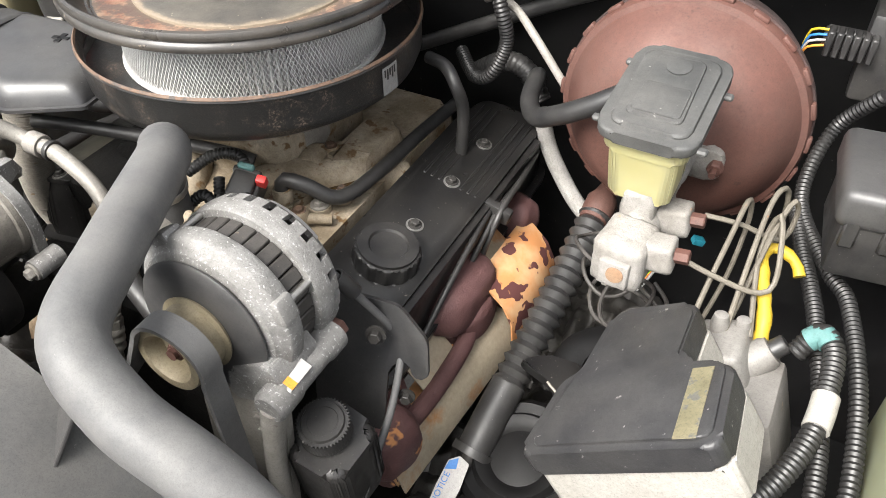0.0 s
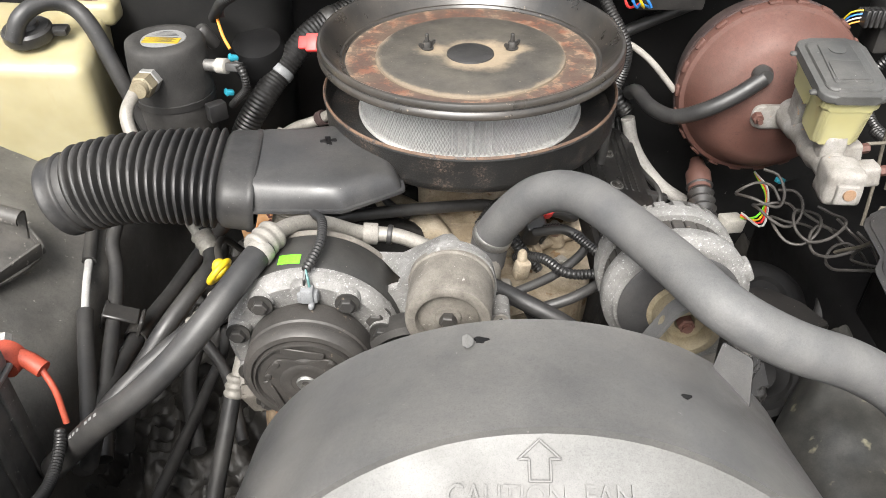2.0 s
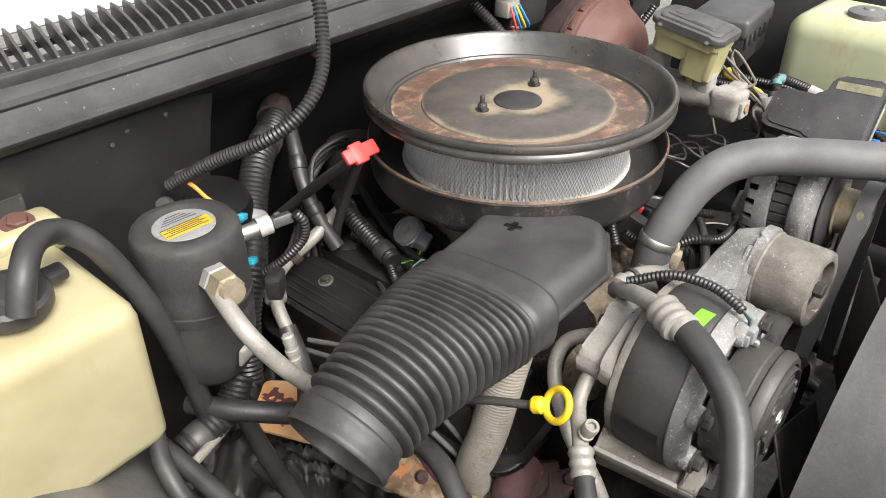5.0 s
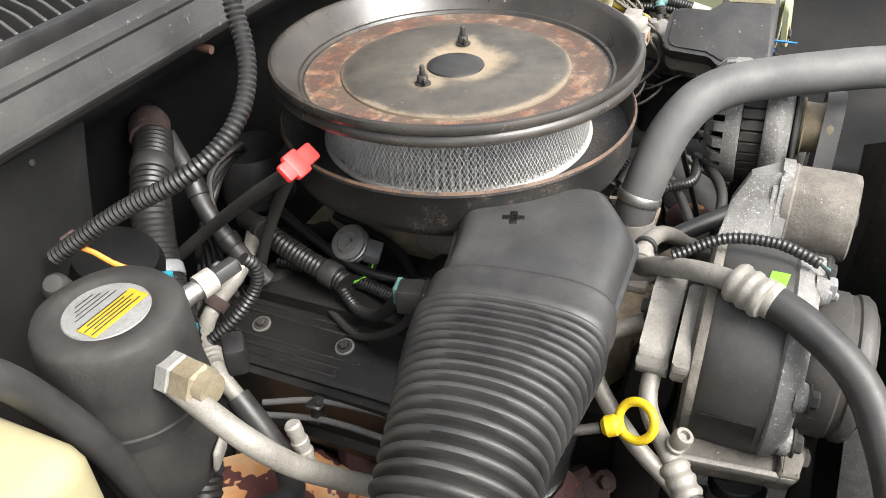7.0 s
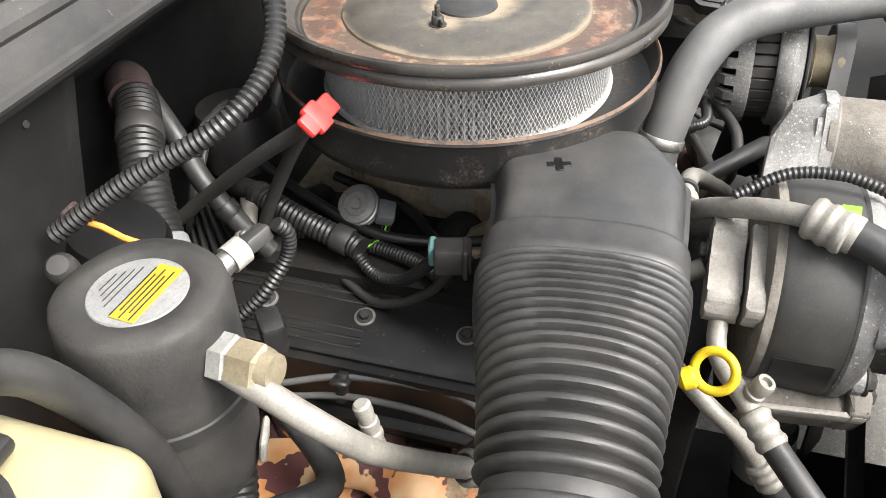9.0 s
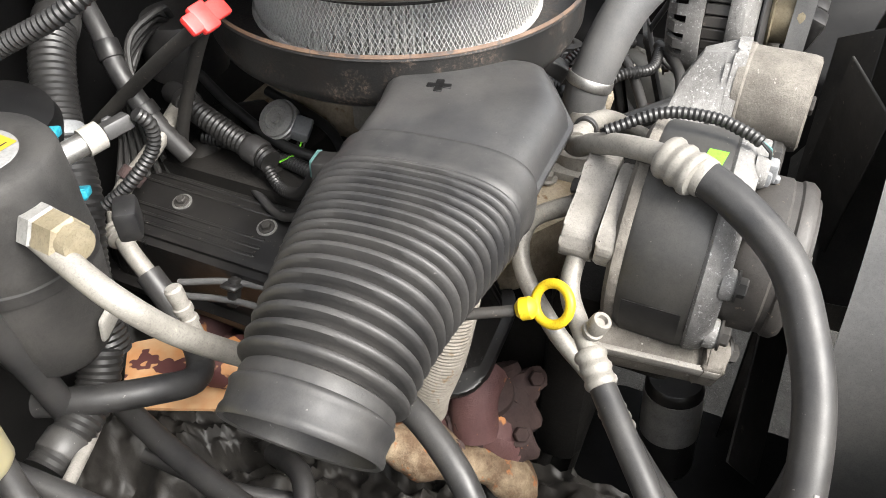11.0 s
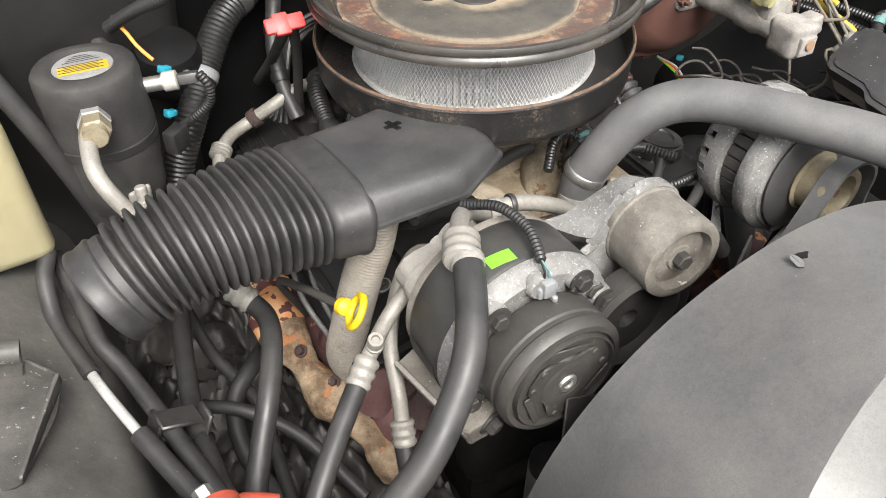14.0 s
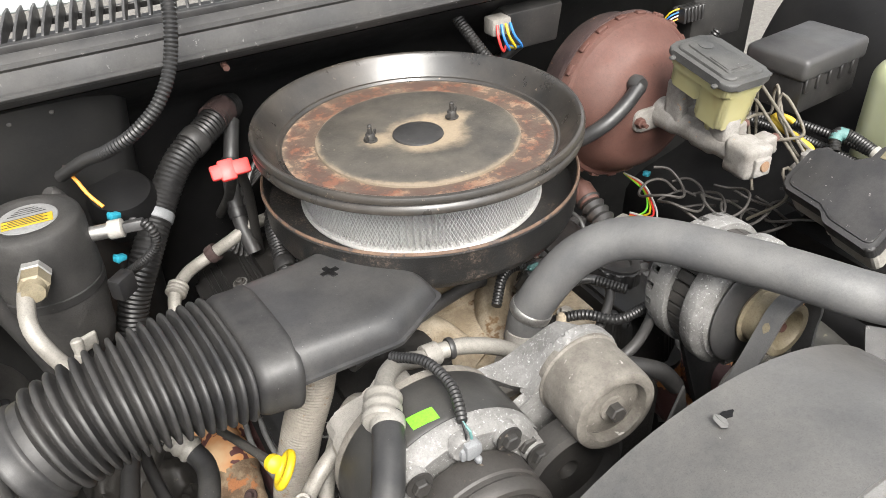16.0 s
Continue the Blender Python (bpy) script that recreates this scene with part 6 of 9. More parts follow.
# guide vane on the driver side of the shroud
va, vb, vc, vd = Vector((0.226, -0.5, -0.089)), Vector((0.249, -0.521, -0.092)), Vector((0.253, -0.541, -0.14)), Vector((0.214, -0.518, -0.118))
mv_ = basis((va + vb + vc + vd) / 4, (vb - va).cross(va - vd), vb - va)
inv_ = mv_.inverted()
vane_out = [(inv_ @ q).xy[:] for q in (vd, vc, vb, va)]
b = slab(bmesh.new(), rounded([(x, y) for x, y in vane_out], 0.004, 3), -0.0015, 0.0015, mv_, 0.0006, 1)
thing("shroud_vane", b, "rail_rubber", "grey plastic vane at the shroud edge", "vane", smooth=30)
# dark fan and hub behind the shroud
fan = root("cooling_fan", (x0, -0.47, -0.36), "dark engine cooling fan inside the shroud", "fan")
b = lathe(bmesh.new(), [(0, 0), (0.06, 0), (0.065, 0.01), (0.065, 0.04), (0, 0.045)], basis((x0, -0.46, -0.36), (0, -1, 0)), 32)
part("hub", b, "dark_metal", fan)
for i in range(7):
    b = bmesh.new()
    box(b, (0.2, 0.003, 0.085), pose(x0, -0.485, -0.36) @ pose(0, 0, 0, 0, 360 * i / 7, 0) @ pose(0.165, 0, 0, 28, 0, 0), 0.001, 1)
    part("blade", b, "dark_metal", fan)

# ---- passenger side: drier, coolant tank ----
DX, DY = -0.464, 0.105
dry = root("receiver_drier", (DX, DY, -0.3), "black foam-wrapped air conditioning accumulator with a yellow label", "accumulator")
mz = basis((DX, DY, 0), (0, 0, 1)) @ Matrix.Diagonal((0.9, 0.9, 1, 1))
b = lathe(bmesh.new(), [(0, -0.052), (0.039, -0.0518), (0.0425, -0.0485), (0.052, -0.0487), (0.0615, -0.0505), (0.065, -0.055), (0.0664, -0.066)] + [(0.0668, -0.082 - 0.01 * k) for k in range(6)] + [(0.0645, -0.14), (0.0655, -0.147)] + [(0.066 - 0.0012 * k, -0.156 - 0.012 * k) for k in range(6)] + [(0.055, -0.238), (0.042, -0.252), (0, -0.256)], mz, 64)
for v in b.verts:
    d_ = Vector((v.co.x - DX, v.co.y - DY, 0))
    if d_.length > 0.041:
        v.co += d_.normalized() * (0.0022 * noise.noise(v.co * 28) + 0.001 * noise.noise(v.co * 80))
part("wrap", b, "foam", dry, smooth=60)
b = lathe(bmesh.new(), [(0, -0.0505), (0.037, -0.0508), (0.0385, -0.0525), (0, -0.0525)], mz, 48)
lab = part("label", b, "label_paper", dry, "round dull white label")
b = bmesh.new()
ml = pose(DX, DY, -0.0502, 0, 0, -4)
box(b, (0.056, 0.02, 0.0008), ml @ pose(0, -0.008, 0), 0.0003, 1)
part("warning_block", b, "yellow_wrap", lab, "yellow warning block")
b = bmesh.new()
for k in range(5):
    box(b, (0.05 - 0.012 * (k % 2), 0.0011, 0.0004), ml @ pose(-0.002, -0.0135 + 0.0037 * k, 0.0006), 0.0001, 1)
for k in range(4):
    box(b, (0.042 - 0.008 * k, 0.0008, 0.0004), ml @ pose(0, 0.0105 + 0.0045 * k, 0.0001), 0.0001, 1)
part("print_bar", b, "conduit", lab)
mf = basis((-0.474, 0.046, -0.089), (-0.12, -1, 0.05))
b = hexagon(bmesh.new(), 0.0185, 0, 0.014, mf)
part("silver_fitting", b, "dull_silver", dry, "silver hex fitting")
b = hexagon(bmesh.new(), 0.0175, 0.014, 0.036, mf)
lathe(b, [(0.014, 0.034), (0.0125, 0.044), (0, 0.044)], mf, 20)
part("brass_nut", b, "zinc", dry, "tan brass pipe nut")
ms = basis((-0.386, 0.09, -0.088), (1, -0.35, 0.1)) @ Matrix.Scale(0.72, 4)
b = lathe(bmesh.new(), [(0, -0.03), (0.013, -0.03), (0.013, 0.004), (0.008, 0.006), (0, 0.006)], ms, 20)
part("switch_port", b, "steel", dry)
b = lathe(bmesh.new(), [(0, 0.004), (0.0165, 0.004), (0.0165, 0.026), (0.012, 0.028), (0, 0.028)], ms, 24)
part("pressure_switch", b, "white_plastic", dry, "white pressure switch collar")
b = bmesh.new()
box(b, (0.022, 0.018, 0.034), ms @ pose(0, 0, 0.045), 0.003, 2)
box(b, (0.006, 0.022, 0.012), ms @ pose(0.012, 0, 0.042), 0.002, 1)
part("connector", b, "dull_plastic", dry, "grey plug connector")
b = bmesh.new()
lathe(b, [(0.0662, -0.006), (0.0685, -0.005), (0.0685, 0.005), (0.0662, 0.006)], mz @ pose(0, 0, -0.142), 56, close=True)
box(b, (0.03, 0.02, 0.03), pose(-0.39, 0.06, -0.15, 0, 0, 40), 0.004, 2)
part("clamp_band", b, "black_plastic", dry)
part("mounting_tab", moved(box(bmesh.new(), (0.03, 0.006, 0.026), pose(0, 0, 0, 10, 0, 20), 0.004, 3), pose(-0.452, 0.047, -0.207)), "white_plastic", dry, "dirty white plastic tab")
b = lathe(bmesh.new(), [(0, -0.014), (0.0058, -0.014), (0.0058, 0.004), (0.0072, 0.005), (0.0072, 0.009), (0.006, 0.01), (0.006, 0.014), (0.0074, 0.015), (0.0074, 0.02), (0.0062, 0.021), (0.0062, 0.028), (0.0068, 0.0285), (0.0068, 0.036), (0.005, 0.038), (0, 0.038)], basis((-0.456, -0.052, -0.168), (0.02, 0.25, 1)), 20)
thing("service_port", b, "pipe_alu", "pale capped service port on the drier pipe", "valve")

tank = root("coolant_tank", (-0.68, 0.12, -0.28), "cream translucent plastic coolant tank with a black cap", "coolant tank")
b = bmesh.new()
pts_low = [(-0.556, 0.045, -0.26), (-0.93, 0.03, -0.26), (-0.93, 0.21, -0.26), (-0.6, 0.21, -0.26)]
pts_high = [(-0.562, 0.03, -0.064), (-0.93, 0.02, -0.05), (-0.93, 0.215, -0.02), (-0.575, 0.205, -0.03)]
lo = [b.verts.new(p) for p in pts_low]
hi = [b.verts.new(p) for p in pts_high]
for face in [lo[::-1], hi] + [(lo[i], lo[(i + 1) % 4], hi[(i + 1) % 4], hi[i]) for i in range(4)]:
    b.faces.new(face)
bmesh.ops.bevel(b, geom=list(b.edges), offset=0.022, segments=4, affect="EDGES", profile=0.5)
box(b, (0.085, 0.05, 0.04), pose(-0.6, 0.19, -0.04), 0.012, 3)
part("body", b, "cream_tank", tank)
mcp = pose(-0.655, 0.085, -0.042, 8, 0, 0)
b = lathe(bmesh.new(), [(0, 0), (0.034, 0), (0.036, 0.004), (0.036, 0.016), (0.032, 0.02), (0.02, 0.021), (0.018, 0.026), (0, 0.026)], mcp, 40)
box(b, (0.03, 0.02, 0.012), mcp @ pose(0.042, 0.01, 0.008), 0.004, 2)
part("cap", b, "black_plastic", tank, "black plastic cap with moulded ribs")
bolt(tank, (-0.597, 0.188, -0.02), (0, -0.2, 1), 0.011, 0.007, "rust", "rusty_bolt")
b = bmesh.new()
box(b, (0.09, 0.004, 0.03), pose(-0.62, 0.218, -0.02), 0.001, 1)
part("strap", b, "dark_metal", tank)

# dipstick
dip = root("oil_dipstick", (-0.23, -0.2, -0.3), "yellow ring-handled oil dipstick in a dark tube", "dipstick")
part("tube", sweep(bmesh.new(), [(-0.319, -0.259, -0.196), (-0.338, -0.2, -0.212), (-0.345, -0.13, -0.26), (-0.3, -0.06, -0.4)], 0.0048, 10), "dark_metal", dip)
dv = Vector((0.25, -0.9, 0.36)).normalized()
ring_c = Vector((-0.3115, -0.2875, -0.184))
mr2 = basis(ring_c, (-0.75, 0.35, 0.5), dv)
b = lathe(bmesh.new(), [(0.0165 + 0.0042 * math.cos(a), 0.0042 * math.sin(a)) for a in np.linspace(0, 2 * math.pi, 10, endpoint=False)], mr2, 28, close=True)
part("ring_handle", b, "yellow", dip, "bright yellow finger ring")
b = lathe(bmesh.new(), [(0, -0.03), (0.006, -0.03), (0.0095, -0.026), (0.0095, -0.018), (0.006, -0.014), (0, -0.012)], basis(ring_c, dv), 16)
part("stopper", b, "yellow", dip)

# red transmission dipstick tag
tag = root("transmission_dipstick", (-0.22, 0.09, -0.2), "red plastic transmission dipstick handle on a dark tube", "dipstick")
b = bmesh.new()
mtg = basis((-0.228, 0.074, -0.044), (-0.1, -0.7, 0.7), (1, -0.35, 0.3))
box(b, (0.05, 0.02, 0.008), mtg, 0.003, 2)
box(b, (0.02, 0.028, 0.009), mtg @ pose(-0.004, 0, 0), 0.003, 2)
part("handle", b, "red", tag)
part("tube", sweep(bmesh.new(), [(-0.215, 0.085, -0.052), (-0.2, 0.13, -0.12), (-0.19, 0.18, -0.22), (-0.18, 0.22, -0.35)], 0.007, 10), "dark_metal", tag)

# ---- driver side: brake unit, fuse box, washer tank ----
abs_unit = root("antilock_brake_unit", (0.58, -0.25, -0.33), "antilock brake unit with a black L-shaped cover on a white case", "brake unit")
th_ = math.degrees(math.atan2(0.093, 0.138))
mab = pose(0.533, -0.25, -0.198, 0, -th_, 0)
out = [(-0.002, 0.094), (0.083, 0.094), (0.084, 0.014), (0.134, 0.012), (0.142, -0.076), (-0.03, -0.086), (-0.022, 0.0), (-0.008, 0.012)]
b = bmesh.new()
slab(b, rounded(out, 0.015, 5), -0.022, 0.002, mab, 0.005, 3)
slab(b, rounded([(x * 0.9 + 0.007, y * 0.9) for x, y in out], 0.012, 4), 0.0, 0.0045, mab, 0.002, 2)
part("cover", b, "lid_plastic", abs_unit, "dusty black plastic cover")
b = bmesh.new()
box(b, (0.018, 0.074, 0.001), mab @ pose(0.113, -0.034, 0.005, 0, 0, 3), 0.0003, 1)
part("data_label", b, "gold_label", abs_unit, "worn gold data label")
b = bmesh.new()
slab(b, rounded([(x * 0.97 + 0.004, y * 0.96) for x, y in out], 0.012, 4), -0.062, -0.024, mab, 0.004, 2)
part("case", b, "white_plastic", abs_unit, "dirty white case below the cover")
b = bmesh.new()
box(b, (0.045, 0.085, 0.11), pose(0.683, -0.168, -0.275, 0, -18, 0), 0.006, 2)
part("valve_block", b, "milky_plastic", abs_unit, "milky grey valve block")
b = bmesh.new()
box(b, (0.05, 0.06, 0.06), pose(0.636, -0.142, -0.228, 0, -25, 0), 0.008, 3)
part("valve_block", b, "milky_plastic", abs_unit, "milky grey valve block")
for x, y, z in ((0.622, -0.128, -0.2), (0.642, -0.122, -0.203)):
    b = lathe(bmesh.new(), [(0, -0.02), (0.0085, -0.02), (0.0085, 0.006), (0.0065, 0.014), (0, 0.016)], basis((x, y, z), (-0.1, 0.1, 1)), 16)
    part("line_port", b, "milky_plastic", abs_unit, "milky grey line port")
b = lathe(bmesh.new(), [(0, -0.03), (0.016, -0.03), (0.016, 0.0), (0.0135, 0.006), (0, 0.007)], basis((0.668, -0.132, -0.21), (0.6, 0.35, 0.6)), 20)
part("line_port", b, "milky_plastic", abs_unit, "milky grey line port")
b = lathe(bmesh.new(), [(0, 0.004), (0.0095, 0.004), (0.0095, 0.018), (0.008, 0.02), (0, 0.02)], basis((0.668, -0.132, -0.21), (0.6, 0.35, 0.6)), 16)
part("port_plug", b, "black_plastic", abs_unit, "black rubber plug")
b = lathe(bmesh.new(), [(0.004, 0), (0.009, 0), (0.0085, 0.003), (0.0045, 0.003)], basis((0.69, -0.2, -0.262), (0.5, -0.5, 0.9)), 16, close=True)
part("bolt_socket", b, "tan_rust", abs_unit, "rust-stained bolt socket")
tray = root("brake_unit_tray", (0.66, -0.3, -0.5), "black moulded tray below the brake unit", "tray")
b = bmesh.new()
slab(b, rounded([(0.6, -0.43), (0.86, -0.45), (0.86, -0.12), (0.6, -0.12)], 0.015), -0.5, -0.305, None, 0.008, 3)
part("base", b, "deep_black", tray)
b = lathe(bmesh.new(), [(0.0, 0.006), (0.012, 0.007), (0.018, 0.002), (0.028, 0.0), (0.038, 0.004), (0.046, 0.003), (0.05, -0.002), (0, -0.002)], pose(0.697, -0.262, -0.304), 36)
part("dimple", b, "black_plastic", tray)
for k in range(4):
    b = bmesh.new()
    box(b, (0.055, 0.03, 0.06), pose(0.64 + 0.06 * k, -0.45, -0.35, 20, 0, -3), 0.008, 2)
    part("front_lip", b, "black_plastic", tray)
bolt(tray, (0.625, -0.38, -0.305), (0, 0, 1), 0.009, 0.008, "dark_metal")

fuse = root("fuse_box", (0.72, 0.02, -0.2), "black plastic fuse box with a grey lid", "fuse box")
b = bmesh.new()
box(b, (0.17, 0.11, 0.085), pose(0.768, 0.018, -0.13, 0, 0, 6), 0.008, 2)
part("base", b, "black_plastic", fuse)
b = bmesh.new()
box(b, (0.182, 0.12, 0.04), pose(0.768, 0.018, -0.093, 0, 0, 6), 0.01, 3)
part("lid", b, "dull_plastic", fuse, "grey lid")
b = bmesh.new()
for k in range(5):
    box(b, (0.014, 0.006, 0.03), pose(0.7 + 0.033 * k, -0.046 + 0.0035 * k, -0.118, 0, 0, 6), 0.002, 1)
part("lid_clip", b, "black_plastic", fuse)

wash = root("washer_tank", (0.77, -0.2, -0.3), "pale yellow-green translucent washer fluid tank", "washer tank")
b = bmesh.new()
box(b, (0.2, 0.25, 0.252), pose(0.868, -0.215, -0.194, 0, 0, -3), 0.042, 7)
part("body", b, "pale_tank", wash, smooth=70)
b = bmesh.new()
slab(b, rounded([(-0.022, -0.03), (0.022, -0.03), (0.026, 0.06), (-0.026, 0.06)], 0.018, 6), -0.004, 0.006, basis((0.775, -0.347, -0.235), (-0.1, -1, 0.1), (1, -0.1, 0)), 0.002, 2)
part("mounting_tab", b, "pale_tank", wash)
bolt(wash, (0.775, -0.3525, -0.242), (-0.1, -1, 0.1), 0.009, 0.006, "dark_metal")
b = lathe(bmesh.new(), [(0, -0.01), (0.036, -0.01), (0.037, 0.0), (0.036, 0.005), (0.03, 0.008), (0.012, 0.009), (0.01, 0.012), (0, 0.013)], pose(0.845, -0.215, -0.064), 36)
box(b, (0.026, 0.02, 0.004), pose(0.845, -0.255, -0.06, 12, 0, 0), 0.0015, 2)
part("cap", b, "pale_lit_plastic", wash, "grey hinged cap")

# ---- battery ----
bat = root("battery", (-0.617, -0.56, -0.33), "black car battery with a red terminal cover", "battery")
mbt = pose(-0.617, -0.559, -0.132)
b = bmesh.new()
box(b, (0.264, 0.182, 0.19), mbt @ pose(0, 0, -0.11), 0.006, 2)
part("case", b, "battery_case", bat)
b = bmesh.new()
box(b, (0.27, 0.188, 0.03), mbt @ pose(0, 0, -0.012), 0.005, 3)
part("lid", b, "battery_lid", bat, "dusty grey lid with a raised plus sign")
for y_ in (-0.075, -0.03, 0.03, 0.07):
    part("case_rib", box(bmesh.new(), (0.006, 0.014, 0.15), mbt @ pose(0.1325, y_, -0.105), 0.002, 2), "battery_case", bat)
for x_ in (-0.06, 0.0, 0.06, 0.11):
    part("case_rib", box(bmesh.new(), (0.014, 0.006, 0.15), mbt @ pose(x_, -0.092, -0.105), 0.002, 2), "battery_case", bat)
part("lid_edge", box(bmesh.new(), (0.274, 0.192, 0.006), mbt @ pose(0, 0, -0.03), 0.002, 2), "battery_lid", bat)
b = bmesh.new()
box(b, (0.02, 0.0032, 0.002), mbt @ pose(0.113, 0.047, 0.0035), 0.0005, 1)
box(b, (0.0032, 0.02, 0.002), mbt @ pose(0.113, 0.047, 0.0035), 0.0005, 1)
part("plus_mark", b, "pale_lit_plastic", bat)
b = bmesh.new()
slab(b, rounded([(-0.12, -0.048), (0.095, -0.05), (0.116, -0.036), (0.116, -0.006), (0.106, 0.004), (-0.12, 0.004)], 0.004), 0.0025, 0.0036, mbt, 0.0004, 1)
lb = part("label", b, "conduit", bat, "glossy black label with white printing")
for x_, y_, w_ in ((0.045, -0.006, 0.05), (0.04, -0.013, 0.06), (0.05, -0.02, 0.034), (0.035, -0.027, 0.05), (-0.03, -0.01, 0.06), (-0.03, -0.022, 0.06), (-0.03, -0.034, 0.05), (0.101, -0.006, 0.014), (0.104, -0.012, 0.01), (0.084, -0.04, 0.02)):
    part("print_bar", box(bmesh.new(), (w_, 0.0024, 0.0006), mbt @ pose(x_, y_, 0.0038, 0, 0, -2), 0.0001, 1), "white_paint", lb)
for x_, y_, w_, a_ in ((0.076, -0.013, 0.012, 50), (0.084, -0.011, 0.01, -40), (0.092, -0.018, 0.014, 65), (0.08, -0.022, 0.014, -20), (0.099, -0.024, 0.011, -60), (0.088, -0.03, 0.016, 30), (0.077, -0.031, 0.01, -70), (0.1, -0.033, 0.009, 10)):
    part("print_stroke", box(bmesh.new(), (w_, 0.0022, 0.0006), mbt @ pose(x_, y_, 0.0038, 0, 0, a_), 0.0001, 1), "white_paint", lb)
b = bmesh.new()
slab(b, rounded([(0.02, 0.06), (0.04, 0.06), (0.052, 0.045), (0.09, 0.045), (0.09, 0.052), (0.056, 0.052), (0.044, 0.067), (0.02, 0.067)], 0.003), 0.0015, 0.0042, mbt @ pose(0.038, -0.043, 0), 0.0006, 1)
part("lid_ridge", b, "dull_plastic", bat)
b = bmesh.new()
for k in range(3):
    box(b, (0.012, 0.0018, 0.0004), basis((-0.528, -0.522 + 0.004 * (k - 1), -0.1264), (0, 0, 1)), 0.0001, 1)
part("sticker_print", b, "white_paint", bat)
b = lathe(bmesh.new(), [(0, 0), (0.018, 0), (0.018, 0.005), (0.011, 0.008), (0.0095, 0.024), (0.0075, 0.027), (0, 0.027)], basis((-0.509, -0.538, -0.129), (0, 0, 1)), 24)
part("lifting_post", b, "milky_plastic", bat, "grey plastic post")
b = lathe(bmesh.new(), [(0, 0), (0.0125, 0), (0.0125, 0.002), (0, 0.002)], basis((-0.528, -0.522, -0.1285), (0, 0, 1)), 24)
part("round_sticker", b, "cyan", bat, "round blue-green sticker")
b = bmesh.new()
lathe(b, [(0, -0.014), (0.018, -0.014), (0.02, -0.002), (0.016, 0.01), (0, 0.012)], basis((-0.498, -0.444, -0.171), (0.1, 1, 0.1)), 24)
sweep(b, [(-0.498, -0.446, -0.171), (-0.48, -0.446, -0.171), (-0.458, -0.454, -0.18)], 0.0095, 12)
part("terminal_cover", b, "orange_red", bat, "orange-red rubber terminal cover")
b = hexagon(bmesh.new(), 0.008, 0.012, 0.026, basis((-0.502, -0.446, -0.169), (-0.2, 0.95, 0.35)))
part("terminal_bolt", b, "steel", bat)
b = sweep(bmesh.new(), [(-0.46, -0.454, -0.18), (-0.447, -0.466, -0.2), (-0.44, -0.48, -0.235)], 0.0035, 10)
part("positive_cable", b, "orange_red", bat)

hose("cable_sleeve", [(-0.443, -0.49, -0.235), (-0.437, -0.513, -0.24), (-0.425, -0.563, -0.23), (-0.405, -0.636, -0.18)], 0.0058, "conduit", "grey-black ribbed sleeve on the battery cable", "wiring conduit", rib=(0.0045, 0.001), seg=10)
hose("battery_cable", [(-0.533, -0.631, -0.2), (-0.504, -0.64, -0.145), (-0.481, -0.643, -0.128), (-0.458, -0.645, -0.126), (-0.442, -0.65, -0.135), (-0.441, -0.641, -0.18)], 0.0125, "rubber", "thick grey-black cable looped before the battery", "cable", seg=16)

# ---- exhaust ----
shield = root("heat_shield", (0.34, -0.05, -0.52), "folded tan heat shield strips with orange rust at the rear", "heat shield", group="heat shields")
rows_ = []
for i in range(13):
    u = i / 12
    y = -0.27 + 0.29 * u
    rise = 0.006 * noise.noise(Vector((y * 22, 0, 2)))
    rows_.append([(0.318 + 0.012 * u, y - 0.004, -0.44 + rise), (0.334 + 0.016 * u + rise, y, -0.448), (0.346 + 0.02 * u, y, -0.475 + rise), (0.349 + 0.022 * u, y + 0.004, -0.5)])
part("lower_strip", sheet(rows_, 0.0025), "cream_sheet", shield, "pale tan folded strip", smooth=50)
rows_ = []
for i in range(11):
    u = i / 10
    y = -0.02 + 0.15 * u
    rise = 0.006 * noise.noise(Vector((y * 25, 3, 2)))
    rows_.append([(0.316 + 0.004 * u, y, -0.372 + rise), (0.336 + 0.01 * math.sin(3 * u), y, -0.378 + rise), (0.36 + 0.012 * math.sin(3 * u), y, -0.4), (0.374 + 0.012 * math.sin(3 * u), y, -0.43), (0.378, y, -0.48)])
part("rear_cap", sheet(rows_, 0.0025), "shield_metal", shield, "orange rusted cap with dark islands", smooth=50)
rows_ = []
for i in range(15):
    u = i / 14
    y = 0.0 - 0.262 * u
    rise = 0.007 * noise.noise(Vector((y * 24, 5, 2)))
    rows_.append([(0.302 - 0.006 * u, y, -0.424 - 0.028 * u + rise), (0.318 - 0.004 * u + rise, y, -0.424 - 0.03 * u), (0.331 - 0.004 * u, y - 0.003, -0.44 - 0.032 * u + rise), (0.336, y, -0.47 - 0.03 * u)])
part("middle_panel", sheet(rows_, 0.0025), "shield_metal", shield, "orange rusted panel with dark islands", smooth=50)
rows_ = [[(0.285 + 0.012 * v, -0.02 + 0.11 * u, -0.36 - 0.01 * v + 0.004 * math.sin(5 * u)) for v in (0, 1.2, 2.6, 3.2)] for u in (0, 0.3, 0.6, 1)]
part("upper_strip", sheet(rows_, 0.0025), "cream_sheet", shield, "pale tan upper strip", smooth=50)
rows_ = [[(0.289 + 0.011 * v, -0.17 + 0.08 * u, -0.392 - 0.012 * v + 0.004 * math.sin(5 * u)) for v in (0, 1, 2, 3)] for u in (0, 0.3, 0.6, 1)]
part("upper_strip", sheet(rows_, 0.0025), "cream_sheet", shield, "pale tan upper strip", smooth=50)


